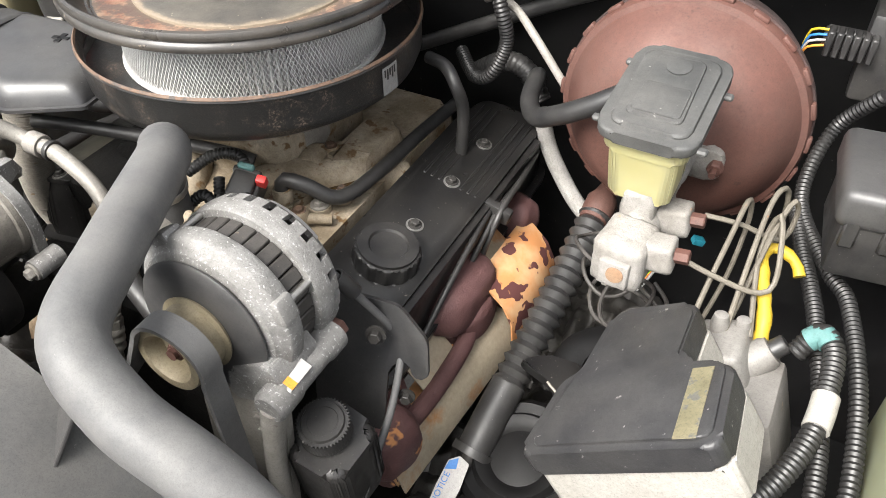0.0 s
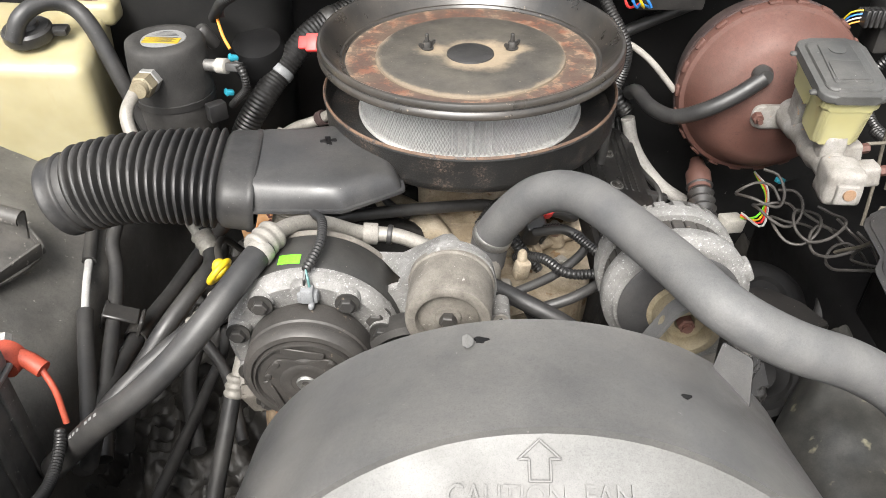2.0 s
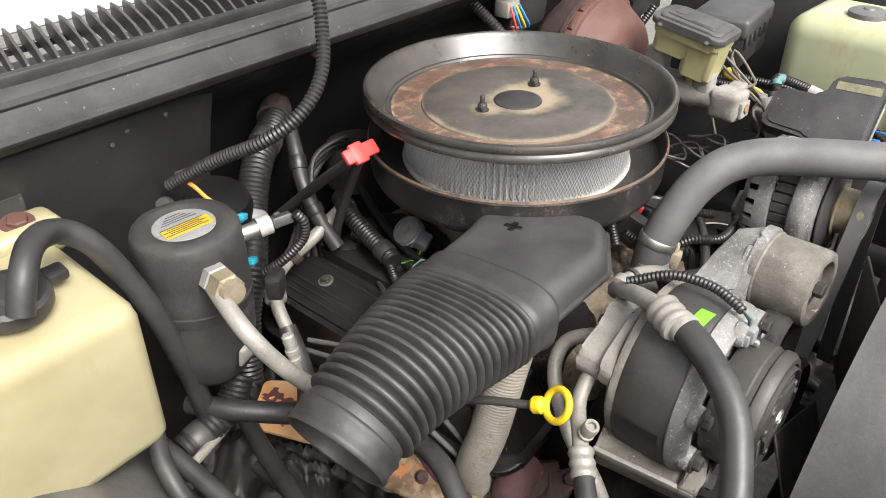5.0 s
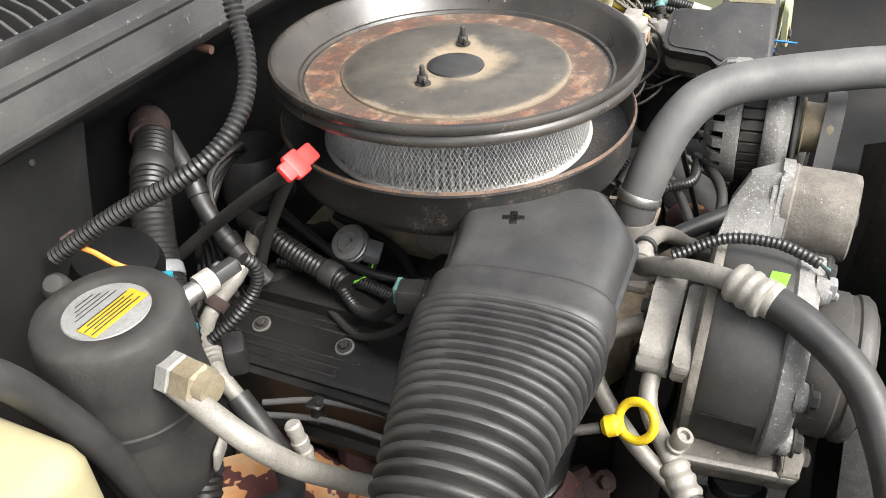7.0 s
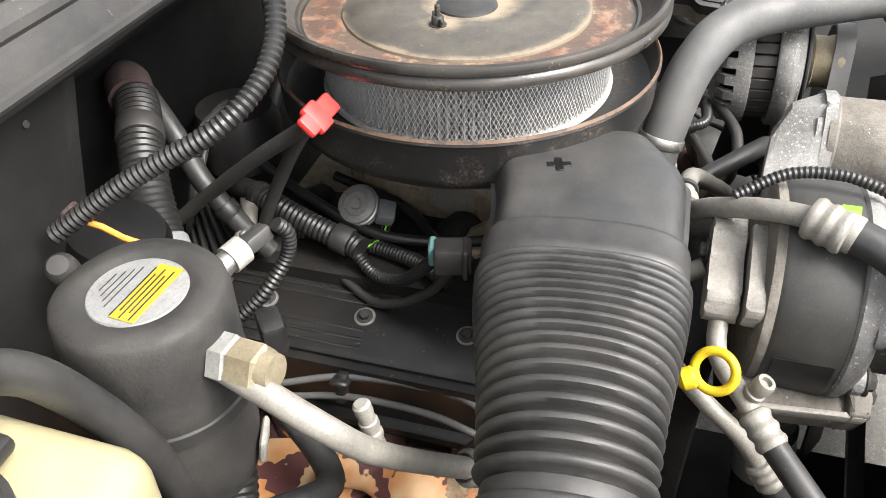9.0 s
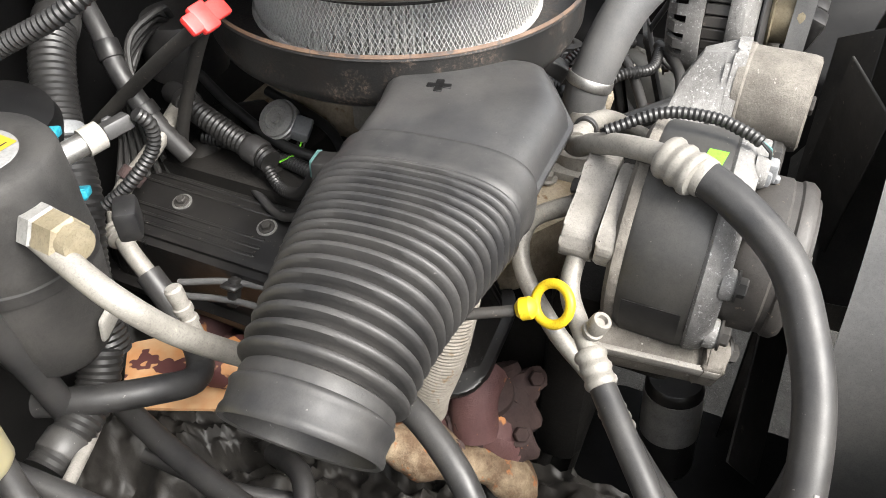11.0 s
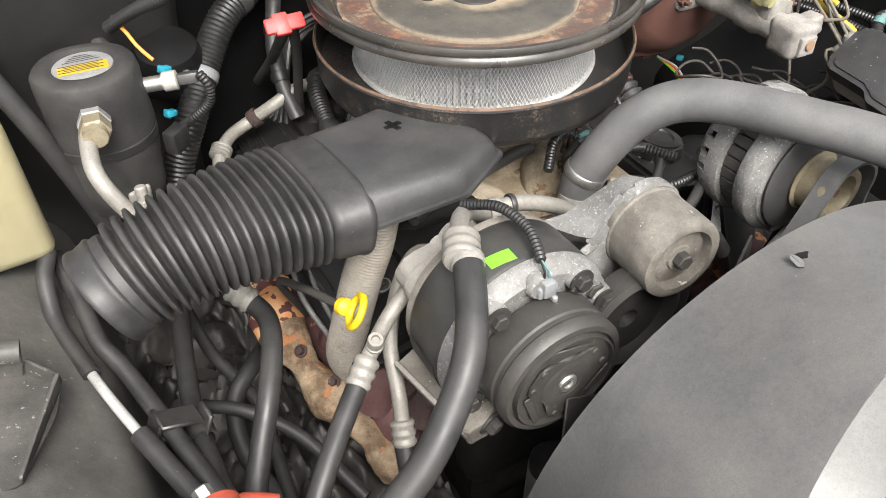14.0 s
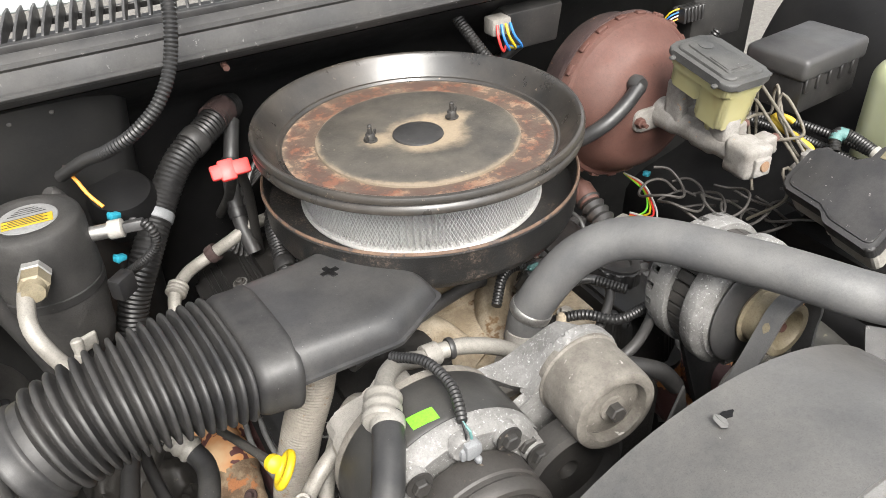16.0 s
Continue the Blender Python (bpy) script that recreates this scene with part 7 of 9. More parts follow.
def lump(bm_, centre, size, seed, turn=0.0):
    """A rough cast swelling."""
    made = bmesh.ops.create_icosphere(bm_, subdivisions=4, radius=1.0)["verts"]
    m_ = pose(*centre, 0, 0, turn)
    for v in made:
        p = v.co.copy()
        k_ = 1 + 0.1 * noise.noise(p * 1.6 + Vector((seed, 0, 0))) + 0.03 * noise.noise(p * 6)
        p = Vector((math.copysign(abs(p.x) ** 0.8, p.x), math.copysign(abs(p.y) ** 0.8, p.y), math.copysign(abs(p.z) ** 0.8, p.z))) * k_
        v.co = m_ @ Vector((p.x * size[0], p.y * size[1], p.z * size[2]))


man = root("exhaust_manifold", (0.3, 0, -0.5), "dark red-brown rusted cast exhaust manifold", "exhaust manifold", group="exhaust manifolds")
b = bmesh.new()
for y in (0.17, 0.06, -0.05, -0.2):
    sweep(b, [(0.25, y, -0.41), (0.28, y, -0.405), (0.3, y - 0.015, -0.45), (0.305, y - 0.03, -0.5)], 0.028, 14)
sweep(b, [(0.305, 0.2, -0.49), (0.31, 0.0, -0.5), (0.305, -0.26, -0.49)], 0.03, 14)
for c_, size_, seed_ in (((0.286, -0.04, -0.385), (0.052, 0.07, 0.044), 1), ((0.304, 0.14, -0.38), (0.034, 0.03, 0.032), 5), ((0.326, -0.262, -0.412), (0.034, 0.04, 0.042), 9), ((0.32, -0.035, -0.415), (0.028, 0.042, 0.03), 3)):
    bl = bmesh.new()
    lump(bl, c_, size_, seed_, -6)
    part("port_casting", bl, "flaking_cast", man, smooth=60)
sweep(b, [(0.324, -0.255, -0.43), (0.332, -0.17, -0.432), (0.334, -0.09, -0.425), (0.326, -0.04, -0.42)], 0.012, 12)
part("casting", b, "flaking_cast", man, smooth=60)
for q in ((0.3, 0.0, -0.37), (0.298, -0.075, -0.366), (0.27, -0.03, -0.37)):
    bolt(man, q, (0.4, 0.1, 1), 0.007, 0.01, "dark_rust")

man2 = root("exhaust_manifold", (-0.28, 0, -0.5), "dark brown rusted cast exhaust manifold with bolts", "exhaust manifold", group="exhaust manifolds")
b = bmesh.new()
for y in (0.15, 0.04, -0.07, -0.2):
    sweep(b, [(-0.22, y, -0.41), (-0.25, y, -0.42), (-0.27, y - 0.01, -0.46)], 0.027, 14)
sweep(b, [(-0.27, 0.2, -0.47), (-0.275, 0.0, -0.475), (-0.255, -0.2, -0.465), (-0.25, -0.24, -0.5)], 0.03, 14)
mpc = basis((-0.236, -0.222, -0.455), (-0.5, -0.4, 0.77), (0.7, -0.7, 0.1))
bl = bmesh.new()
rough_box(bl, (0.085, 0.082, 0.06), mpc @ pose(0, 0.006, -0.012), 7, 0.004, 3)
rough_box(bl, (0.05, 0.05, 0.04), mpc @ pose(0.004, -0.034, -0.006, 20, 0, 0), 6, 0.003, 5)
lathe(bl, [(0, -0.03), (0.03, -0.03), (0.031, 0.004), (0.028, 0.01), (0.02, 0.013), (0, 0.012)], mpc @ pose(-0.006, 0.026, 0.014, -18, 6, 0), 26)
lathe(bl, [(0, -0.03), (0.019, -0.03), (0.02, 0.002), (0.017, 0.006), (0, 0.006)], mpc @ pose(0.034, 0.014, 0.012), 20)
part("port_casting", bl, "dark_rust", man2, smooth=35)
for q_ in ((-0.046, 0.004), (0.012, -0.03), (0.05, 0.02)):
    bl = bmesh.new()
    rough_box(bl, (0.026, 0.026, 0.02), mpc @ pose(q_[0], q_[1], 0.006), 4, 0.002, 7)
    part("bolt_ear", bl, "dark_rust", man2, smooth=35)
    bolt(man2, mpc @ Vector((q_[0], q_[1], 0.015)), mpc.to_3x3() @ Vector((0, 0, 1)), 0.009, 0.013, "dark_rust")
part("casting", b, "flaking_cast", man2, smooth=60)
sh2 = root("heat_shield", (-0.33, -0.1, -0.5), "pale tan exhaust shield with orange rust beside the manifold", "heat shield", group="heat shields")
spine, _ = spline([(-0.33, 0.07, -0.398), (-0.338, -0.02, -0.408), (-0.334, -0.09, -0.428), (-0.318, -0.155, -0.452), (-0.298, -0.205, -0.47), (-0.282, -0.24, -0.496), (-0.262, -0.262, -0.53)], 0.006)


def dented(lo_, hi_, swell, seed):
    """A dented half-round sheet over part of the exhaust's spine."""
    rows2 = []
    for i_ in range(lo_, hi_):
        c_ = spine[i_]
        t_ = (spine[min(i_ + 1, len(spine) - 1)] - spine[i_ - 1]).normalized()
        s_ = t_.cross(Vector((0, 0, 1))).normalized()
        n_ = s_.cross(t_)
        w_ = 0.027 + swell + 0.007 * math.sin(0.32 * i_ + seed)
        row_ = []
        for a_ in np.linspace(-0.5, 3.7, 18):
            p_ = c_ + w_ * math.cos(a_) * s_ + 0.8 * w_ * math.sin(a_) * n_
            row_.append(p_ + n_ * 0.006 * noise.noise(p_ * 38 + Vector((seed, 0, 0))) + s_ * 0.004 * noise.noise(p_ * 70))
        rows2.append(row_)
    return sheet(rows2, 0.002)


N_ = len(spine)
part("upper_shell", dented(N_ // 3, N_, 0.0, 1.0), "scorched_sheet", sh2, "pale tan dented sheet", smooth=45)
part("rusted_end", dented(1, N_ // 3 + 2, 0.002, 2.0), "shield_metal", sh2, "orange rusted end with dark islands", smooth=45)
for q in ((-0.33, -0.11, -0.412), (-0.308, -0.165, -0.432), (-0.3, -0.2, -0.452)):
    bolt(sh2, q, (-0.5, -0.3, 0.8), 0.006, 0.009, "dark_rust")
b = bmesh.new()
slab(b, rounded([(-0.418, 0.14), (-0.372, 0.03), (-0.3, 0.0), (-0.286, 0.06), (-0.318, 0.165), (-0.343, 0.196)], 0.008), -0.423, -0.419, None, 0.001, 1)
thing("rusty_bracket", b, "shield_metal", "flat orange-rusted bracket plate with dark flakes", "bracket")
# oil filter / drain canister low in the bay
can = root("oil_canister", (-0.115, -0.4, -0.6), "black canister with a printed silver band", "canister")
part("body", lathe(bmesh.new(), [(0, -0.1), (0.03, -0.1), (0.034, -0.09), (0.034, 0.04), (0.03, 0.045), (0, 0.045)], basis((-0.115, -0.4, -0.5), (0.1, 0.1, 1)), 28), "black_paint", can)
part("band", lathe(bmesh.new(), [(0.0335, -0.035), (0.035, -0.035), (0.035, 0.03), (0.0335, 0.03)], basis((-0.115, -0.4, -0.5), (0.1, 0.1, 1)), 28, close=True), "bright_silver", can, "silver printed band")
# crossmember and frame rails that close the bay below
b = bmesh.new()
box(b, (0.12, 1.4, 0.14), pose(0.46, -0.2, -0.72), 0.01)
box(b, (0.12, 1.4, 0.14), pose(-0.46, -0.2, -0.72), 0.01)
box(b, (0.9, 0.18, 0.1), pose(0, -0.2, -0.8), 0.01)
thing("chassis_frame", b, "oily_metal", "dark oily chassis rails and crossmember", "chassis", kind="structure")

# ---- wiring, small fittings ----
hose("valve_cover_loom", [(-0.115, 0.255, -0.225), (-0.145, 0.21, -0.208), (-0.164, 0.173, -0.206), (-0.173, 0.125, -0.219), (-0.179, 0.086, -0.228), (-0.184, 0.07, -0.231)], 0.0125, "conduit", "black ribbed wiring conduit over the valve cover", "wiring conduit", ends=[(0.35, 0.0165, 0.014, "black_plastic", "clip_band"), (0.9, 0.016, 0.02, "rubber", "tape_band")], rib=(0.006, 0.0014), seg=14)
hose("sensor_sleeve", [(-0.18, 0.085, -0.232), (-0.2, 0.05, -0.248), (-0.22, 0.01, -0.23), (-0.243, -0.03, -0.178)], 0.006, "conduit", "thin black ribbed sleeve to a grey connector", "wiring conduit", rib=(0.0045, 0.001), seg=10)
hose("sensor_sleeve", [(-0.19, 0.1, -0.265), (-0.22, 0.04, -0.27), (-0.232, -0.02, -0.23), (-0.24, -0.05, -0.18)], 0.005, "rubber", "thin black cable over the valve cover", "cable")
con = root("sensor_connector", (-0.24, -0.05, -0.18), "black and blue-green sensor connector above the valve cover", "connector", group="connectors")
b = bmesh.new()
box(b, (0.03, 0.035, 0.026), pose(-0.243, -0.05, -0.168, 0, 10, 15), 0.003, 2)
box(b, (0.034, 0.006, 0.03), pose(-0.243, -0.062, -0.168, 0, 10, 15), 0.002, 1)
part("shell", b, "black_plastic", con)
b = bmesh.new()
box(b, (0.026, 0.008, 0.02), pose(-0.238, -0.029, -0.17, 0, 10, 15), 0.002, 1)
part("seal", b, "teal", con, "blue-green seal")
egr = root("egr_valve", (-0.12, 0.1, -0.27), "silver domed exhaust gas valve behind the air cleaner", "valve")
b = lathe(bmesh.new(), [(0, -0.026), (0.018, -0.026), (0.019, -0.014), (0.029, -0.012), (0.0295, -0.006), (0.0275, -0.005), (0.0275, -0.003), (0.03, -0.002), (0.0305, 0.003), (0.028, 0.0045), (0.027, 0.008), (0.018, 0.0095), (0.017, 0.007), (0.008, 0.007), (0.007, 0.011), (0, 0.011)], basis((-0.131, 0.091, -0.214), (-0.6, 0.1, 0.75)) @ Matrix.Scale(0.8, 4), 36)
part("diaphragm", b, "bright_silver", egr)
b = bmesh.new()
box(b, (0.025, 0.02, 0.018), pose(-0.135, 0.058, -0.215, 20, -20, 10), 0.003, 2)
part("grey_plug", b, "connector_grey", egr, "grey plug")
for k in range(3):
    part("wire", sweep(bmesh.new(), [(-0.14, 0.05 + 0.004 * k, -0.22), (-0.15, 0.055 + 0.004 * k, -0.238), (-0.165, 0.07 + 0.004 * k, -0.245)], 0.0013, 6), "green" if k == 1 else "black_plastic", egr)
hose("transmission_tube", [(-0.225, 0.09, -0.06), (-0.216, 0.15, -0.106), (-0.21, 0.225, -0.169), (-0.214, 0.302, -0.238)], 0.0075, "dark_metal", "dark steel dipstick tube running to the firewall", "tube")
hose("firewall_conduit", [(0.2, 0.25, 0.02), (0.219, 0.2, -0.027), (0.253, 0.174, -0.084), (0.26, 0.182, -0.137), (0.24, 0.178, -0.185), (0.21, 0.19, -0.2), (0.17, 0.23, -0.19)], 0.0085, "conduit", "black ribbed wiring conduit looping by the firewall", "wiring conduit", rib=(0.005, 0.0013), seg=12)
hose("vacuum_line", [(0.19, 0.27, -0.125), (0.22, 0.24, -0.105), (0.26, 0.208, -0.1), (0.3, 0.182, -0.12), (0.348, 0.172, -0.171)], 0.0055, "grey_alu", "thin grey vacuum line to the booster", "vacuum line")
hose("thick_cable", [(0.037, 0.3, -0.25), (0.179, 0.31, -0.18), (0.3, 0.315, -0.12), (0.4, 0.325, -0.08)], 0.011, "rubber", "thick black cable along the firewall", "cable")
hose("heater_core_hose", [(0.16, 0.29, -0.26), (0.22, 0.27, -0.215), (0.26, 0.26, -0.215), (0.293, 0.245, -0.25)], 0.014, "rubber", "black ribbed heater hose at the firewall", "hose", rib=(0.008, 0.0015), seg=14)
for k, (dx, dz) in enumerate(((0.0, 0.0), (0.008, -0.006), (0.016, 0.004))):
    hose("plug_wire", [(0.272 + dx, 0.29, -0.29 + dz), (0.279 + dx, 0.255, -0.325 + dz), (0.294 + dx, 0.149, -0.317 + dz), (0.304 + dx, 0.048, -0.307 + dz), (0.309 - 0.3 * dx, -0.047 + 0.03 * k, -0.321 - 4 * dx), (0.303, -0.13 + 0.07 * k, -0.372 - 0.02 * k)], 0.0042, "rubber", "grey-black spark plug cable along the valve cover", "cable", group="spark plug cables")
b = bmesh.new()
box(b, (0.045, 0.014, 0.022), pose(0.31, 0.055, -0.308, 0, 15, 0), 0.003, 2)
thing("cable_clip", b, "black_plastic", "black plastic spark plug cable clip", "clip")
hose("fuel_hose", [(0.098, -0.112, -0.25), (0.1, -0.108, -0.222), (0.125, -0.1, -0.225), (0.157, -0.075, -0.25), (0.168, 0.002, -0.255), (0.161, 0.112, -0.269), (0.169, 0.234, -0.272)], 0.0095, "rubber", "black rubber hose along the intake manifold", "hose", ends=[(0.02, 0.0125, 0.018, "dirty_alu", "elbow_collar")])
hose("alternator_cable", [(0.285, -0.268, -0.16), (0.3, -0.256, -0.19), (0.323, -0.229, -0.258), (0.335, -0.236, -0.284), (0.347, -0.28, -0.32), (0.354, -0.335, -0.352), (0.352, -0.38, -0.42)], 0.0042, "grey_hose", "blue-grey alternator cable with ribbed ends", "cable", ends=[(0.06, 0.009, 0.03, "rubber", "boot")])
# dark front plate of the engine
b = bmesh.new()
slab(b, rounded([(-0.06, 0.06), (0.03, 0.05), (0.062, 0.015), (0.066, -0.03), (0.05, -0.035), (0.042, -0.01), (0.022, -0.02), (0.02, -0.09), (0.0, -0.17), (-0.05, -0.19), (-0.06, -0.05)], 0.01), 0, 0.006, basis((0.302, -0.24, -0.275), (0.25, -1, 0.35), (1, 0.25, 0)), 0.002, 2)
plate = root("engine_bracket", (0.305, -0.265, -0.45), "black stamped steel bracket beside the alternator", "bracket")
part("plate", b, "dull_plastic", plate)
bolt(plate, (0.352, -0.255, -0.32), (0.3, -1, 0.2), 0.006, 0.01, "dark_metal")
bolt(plate, (0.32, -0.255, -0.24), (0.3, -1, 0.2), 0.007, 0.01, "dark_metal")
ps = root("power_steering_reservoir", (0.31, -0.35, -0.4), "black plastic power steering reservoir with a knurled cap", "reservoir")
b = bmesh.new()
slab(b, rounded([(-0.03, -0.038), (0.035, -0.042), (0.042, 0.026), (-0.02, 0.036)], 0.018), -0.11, -0.014, basis((0.324, -0.353, -0.27), (0.05, -0.15, 1), (1, 0, 0)), 0.01, 3)
part("body", b, "black_plastic", ps)
mcap = basis((0.322, -0.353, -0.281), (0.05, -0.2, 1))
outl = [(0.0248 * (1 + 0.012 * (k % 2)) * math.cos(2 * math.pi * k / 90), 0.0248 * (1 + 0.012 * (k % 2)) * math.sin(2 * math.pi * k / 90)) for k in range(90)]
b = slab(bmesh.new(), outl, 0, 0.022, mcap, 0.0015, 1)
lathe(b, [(0.0215, 0.0215), (0.02, 0.0245), (0.015, 0.0245), (0.0145, 0.0235), (0, 0.0235)], mcap, 40)
part("cap", b, "black_plastic", ps)

# brake lines between master cylinder and brake unit
LINES = [
    ([(0.575, -0.035, -0.151), (0.61, -0.032, -0.152), (0.648, -0.028, -0.16), (0.655, -0.02, -0.13), (0.648, -0.03, -0.112), (0.64, -0.05, -0.14), (0.632, -0.09, -0.19), (0.625, -0.15, -0.215)], "pipe_alu"),
    ([(0.575, -0.1, -0.16), (0.6, -0.102, -0.165), (0.64, -0.1, -0.172), (0.655, -0.088, -0.165), (0.648, -0.06, -0.13), (0.64, -0.045, -0.12), (0.635, -0.06, -0.16), (0.65, -0.13, -0.2)], "pipe_alu"),
    ([(0.6, -0.15, -0.22), (0.598, -0.13, -0.19), (0.605, -0.06, -0.15), (0.61, -0.02, -0.13), (0.615, -0.01, -0.16), (0.612, -0.03, -0.22), (0.6, -0.06, -0.28)], "pipe_alu"),
    ([(0.585, -0.15, -0.23), (0.583, -0.135, -0.2), (0.57, -0.13, -0.2), (0.565, -0.15, -0.24), (0.55, -0.1, -0.3)], "pipe_alu"),
    ([(0.63, -0.15, -0.22), (0.628, -0.12, -0.19), (0.63, -0.03, -0.125), (0.64, 0.0, -0.12), (0.645, 0.0, -0.16), (0.64, -0.02, -0.24)], "pipe_alu"),
]
for pts_, mat_ in LINES:
    hose("brake_line", pts_, 0.0027, "line_steel", "thin dull steel brake line bent in a loop", "brake line", seg=8, group="brake lines")
for k in range(7):
    c = Vector((0.47 + 0.02 * k, 0.02 - 0.028 * k, -0.29 - 0.012 * (k % 3)))
    hose("brake_line", [c + Vector((0.035 * math.cos(a), 0.04 * math.sin(a), 0.012 * a / 3 + 0.01 * math.sin(2 * a + k))) for a in np.linspace(0, 7.5, 12)], 0.0024, "clutch_dust", "thin dark coiled brake line", "brake line", seg=8, group="brake lines")
hose("yellow_wrapped_wire", [(0.66, -0.125, -0.215), (0.657, -0.105, -0.195), (0.645, -0.07, -0.178), (0.638, -0.045, -0.168), (0.65, -0.035, -0.165), (0.668, -0.045, -0.168), (0.675, -0.055, -0.175)], lambda u: 0.0075 * (1 - 0.3 * u) + 0.0007 * math.sin(40 * u), "yellow_wrap", "yellow taped wiring tail", "wiring")
har = root("brake_harness", (0.69, -0.2, -0.25), "black ribbed harness with teal and white bands", "wiring conduit")
path_h = [(0.69, -0.13, -0.2), (0.704, -0.118, -0.178), (0.718, -0.135, -0.18), (0.72, -0.18, -0.19), (0.716, -0.22, -0.2), (0.7, -0.265, -0.215), (0.68, -0.295, -0.225)]
part("conduit", sweep(bmesh.new(), path_h, 0.0088, 14, rib=(0.005, 0.0012)), "conduit", har)
part("band", sweep(bmesh.new(), [(0.697, -0.122, -0.187), (0.706, -0.119, -0.1775), (0.714, -0.128, -0.179)], 0.0107, 16), "teal", har, "teal tape band")
part("band", sweep(bmesh.new(), [(0.7205, -0.178, -0.19), (0.72, -0.195, -0.194), (0.7185, -0.21, -0.1975)], 0.0114, 16), "white_plastic", har, "white paper band")
for k, mname in enumerate(("orange_wire", "yellow", "teal", "orange_red", "green")):
    part("wire", sweep(bmesh.new(), [(0.682, -0.292, -0.222 + 0.002 * k), (0.67, -0.305, -0.222 + 0.002 * k), (0.655, -0.318, -0.225 + 0.003 * k)], 0.0022, 6), mname, har)
blue = root("blue_lock_clip", (0.67, -0.34, -0.24), "bright blue plastic locking ring on the harness plug", "clip")
part("ring", sweep(bmesh.new(), [(0.69 + 0.03 * math.cos(a), -0.335 + 0.034 * math.sin(a), -0.225 - 0.012 * math.cos(a)) for a in np.linspace(0.5, 6.6, 22)], 0.0017, 8), "blue", blue)
b = bmesh.new()
box(b, (0.02, 0.014, 0.006), pose(0.703, -0.307, -0.226, 0, 0, 30), 0.002, 2)
part("latch", b, "blue", blue)
b = bmesh.new()
box(b, (0.01, 0.02, 0.006), pose(0.662, -0.325, -0.232, 0, 0, 10), 0.002, 2)
part("latch", b, "blue", blue)
plug = root("harness_plug", (0.688, -0.29, -0.25), "orange plug with coloured wires at the brake unit", "connector", group="connectors")
b = bmesh.new()
box(b, (0.046, 0.016, 0.016), pose(0.69, -0.295, -0.246, 0, -25, 0), 0.003, 2)
part("shell", b, "orange_red", plug)
for k, mname in enumerate(("white_paint", "orange_wire", "green", "yellow", "white_paint", "teal", "orange_red")):
    part("wire", sweep(bmesh.new(), [(0.672 + 0.006 * k, -0.302, -0.256 + 0.0035 * k), (0.68 + 0.005 * k, -0.318, -0.272 + 0.002 * k), (0.697 + 0.003 * k, -0.33, -0.29), (0.72 + 0.002 * k, -0.335, -0.297)], 0.0012, 6), mname, plug)
hose("red_cable", [(0.645, -0.298, -0.274), (0.652, -0.306, -0.284), (0.672, -0.317, -0.298), (0.713, -0.312, -0.3), (0.76, -0.31, -0.3)], 0.0032, "red", "red insulated cable below the brake unit", "cable", ends=[(0.04, 0.0052, 0.02, "red", "end_boot")])
hose("wiring_loom", [(0.655, 0.09, -0.2), (0.675, 0.02, -0.205), (0.7, -0.06, -0.21), (0.725, -0.17, -0.225), (0.735, -0.28, -0.25), (0.73, -0.4, -0.33)], 0.0075, "conduit", "black ribbed wiring conduit beside the washer tank", "wiring conduit", rib=(0.005, 0.0012), seg=14)
# modules on the firewall, driver side
mod = root("firewall_module", (0.3, 0.23, -0.08), "black relay module with coloured wires on the firewall", "module")
b = bmesh.new()
box(b, (0.11, 0.05, 0.07), pose(0.33, 0.24, -0.015, 10, 0, 0), 0.005, 2)
part("case", b, "black_plastic", mod)
b = bmesh.new()
box(b, (0.035, 0.03, 0.028), pose(0.26, 0.215, 0.0), 0.004, 2)
part("plug", b, "grey_alu", mod, "grey plug")
for k, mname in enumerate(("red", "blue", "yellow", "blue")):
    part("wire", sweep(bmesh.new(), [(0.25 + 0.008 * k, 0.2, 0.005), (0.245 + 0.01 * k, 0.188, -0.012), (0.255 + 0.012 * k, 0.19, -0.035), (0.28, 0.22, -0.04)], 0.0022, 6), mname, mod)
mod2 = root("wiper_motor_module", (0.66, 0.21, -0.12), "black module with a grey plug above the booster", "module")
b = bmesh.new()
box(b, (0.13, 0.06, 0.1), pose(0.73, 0.22, -0.065), 0.006, 2)
part("case", b, "black_plastic", mod2)
b = bmesh.new()
box(b, (0.055, 0.015, 0.022), pose(0.652, 0.198, -0.05), 0.003, 1)
pg = part("plug", b, "black_plastic", mod2)
for k in range(6):
    b = bmesh.new()
    box(b, (0.007, 0.02, 0.028), pose(0.632 + 0.0085 * k, 0.185, -0.05), 0.0015, 1)
    part("rib", b, "black_plastic", pg)
for k, mname in enumerate(("yellow", "blue", "white_paint", "orange_wire")):
    part("wire", sweep(bmesh.new(), [(0.628, 0.19, -0.04 - 0.006 * k), (0.612, 0.195, -0.045 - 0.007 * k), (0.607, 0.21, -0.07 - 0.006 * k)], 0.0014, 6), mname, mod2)
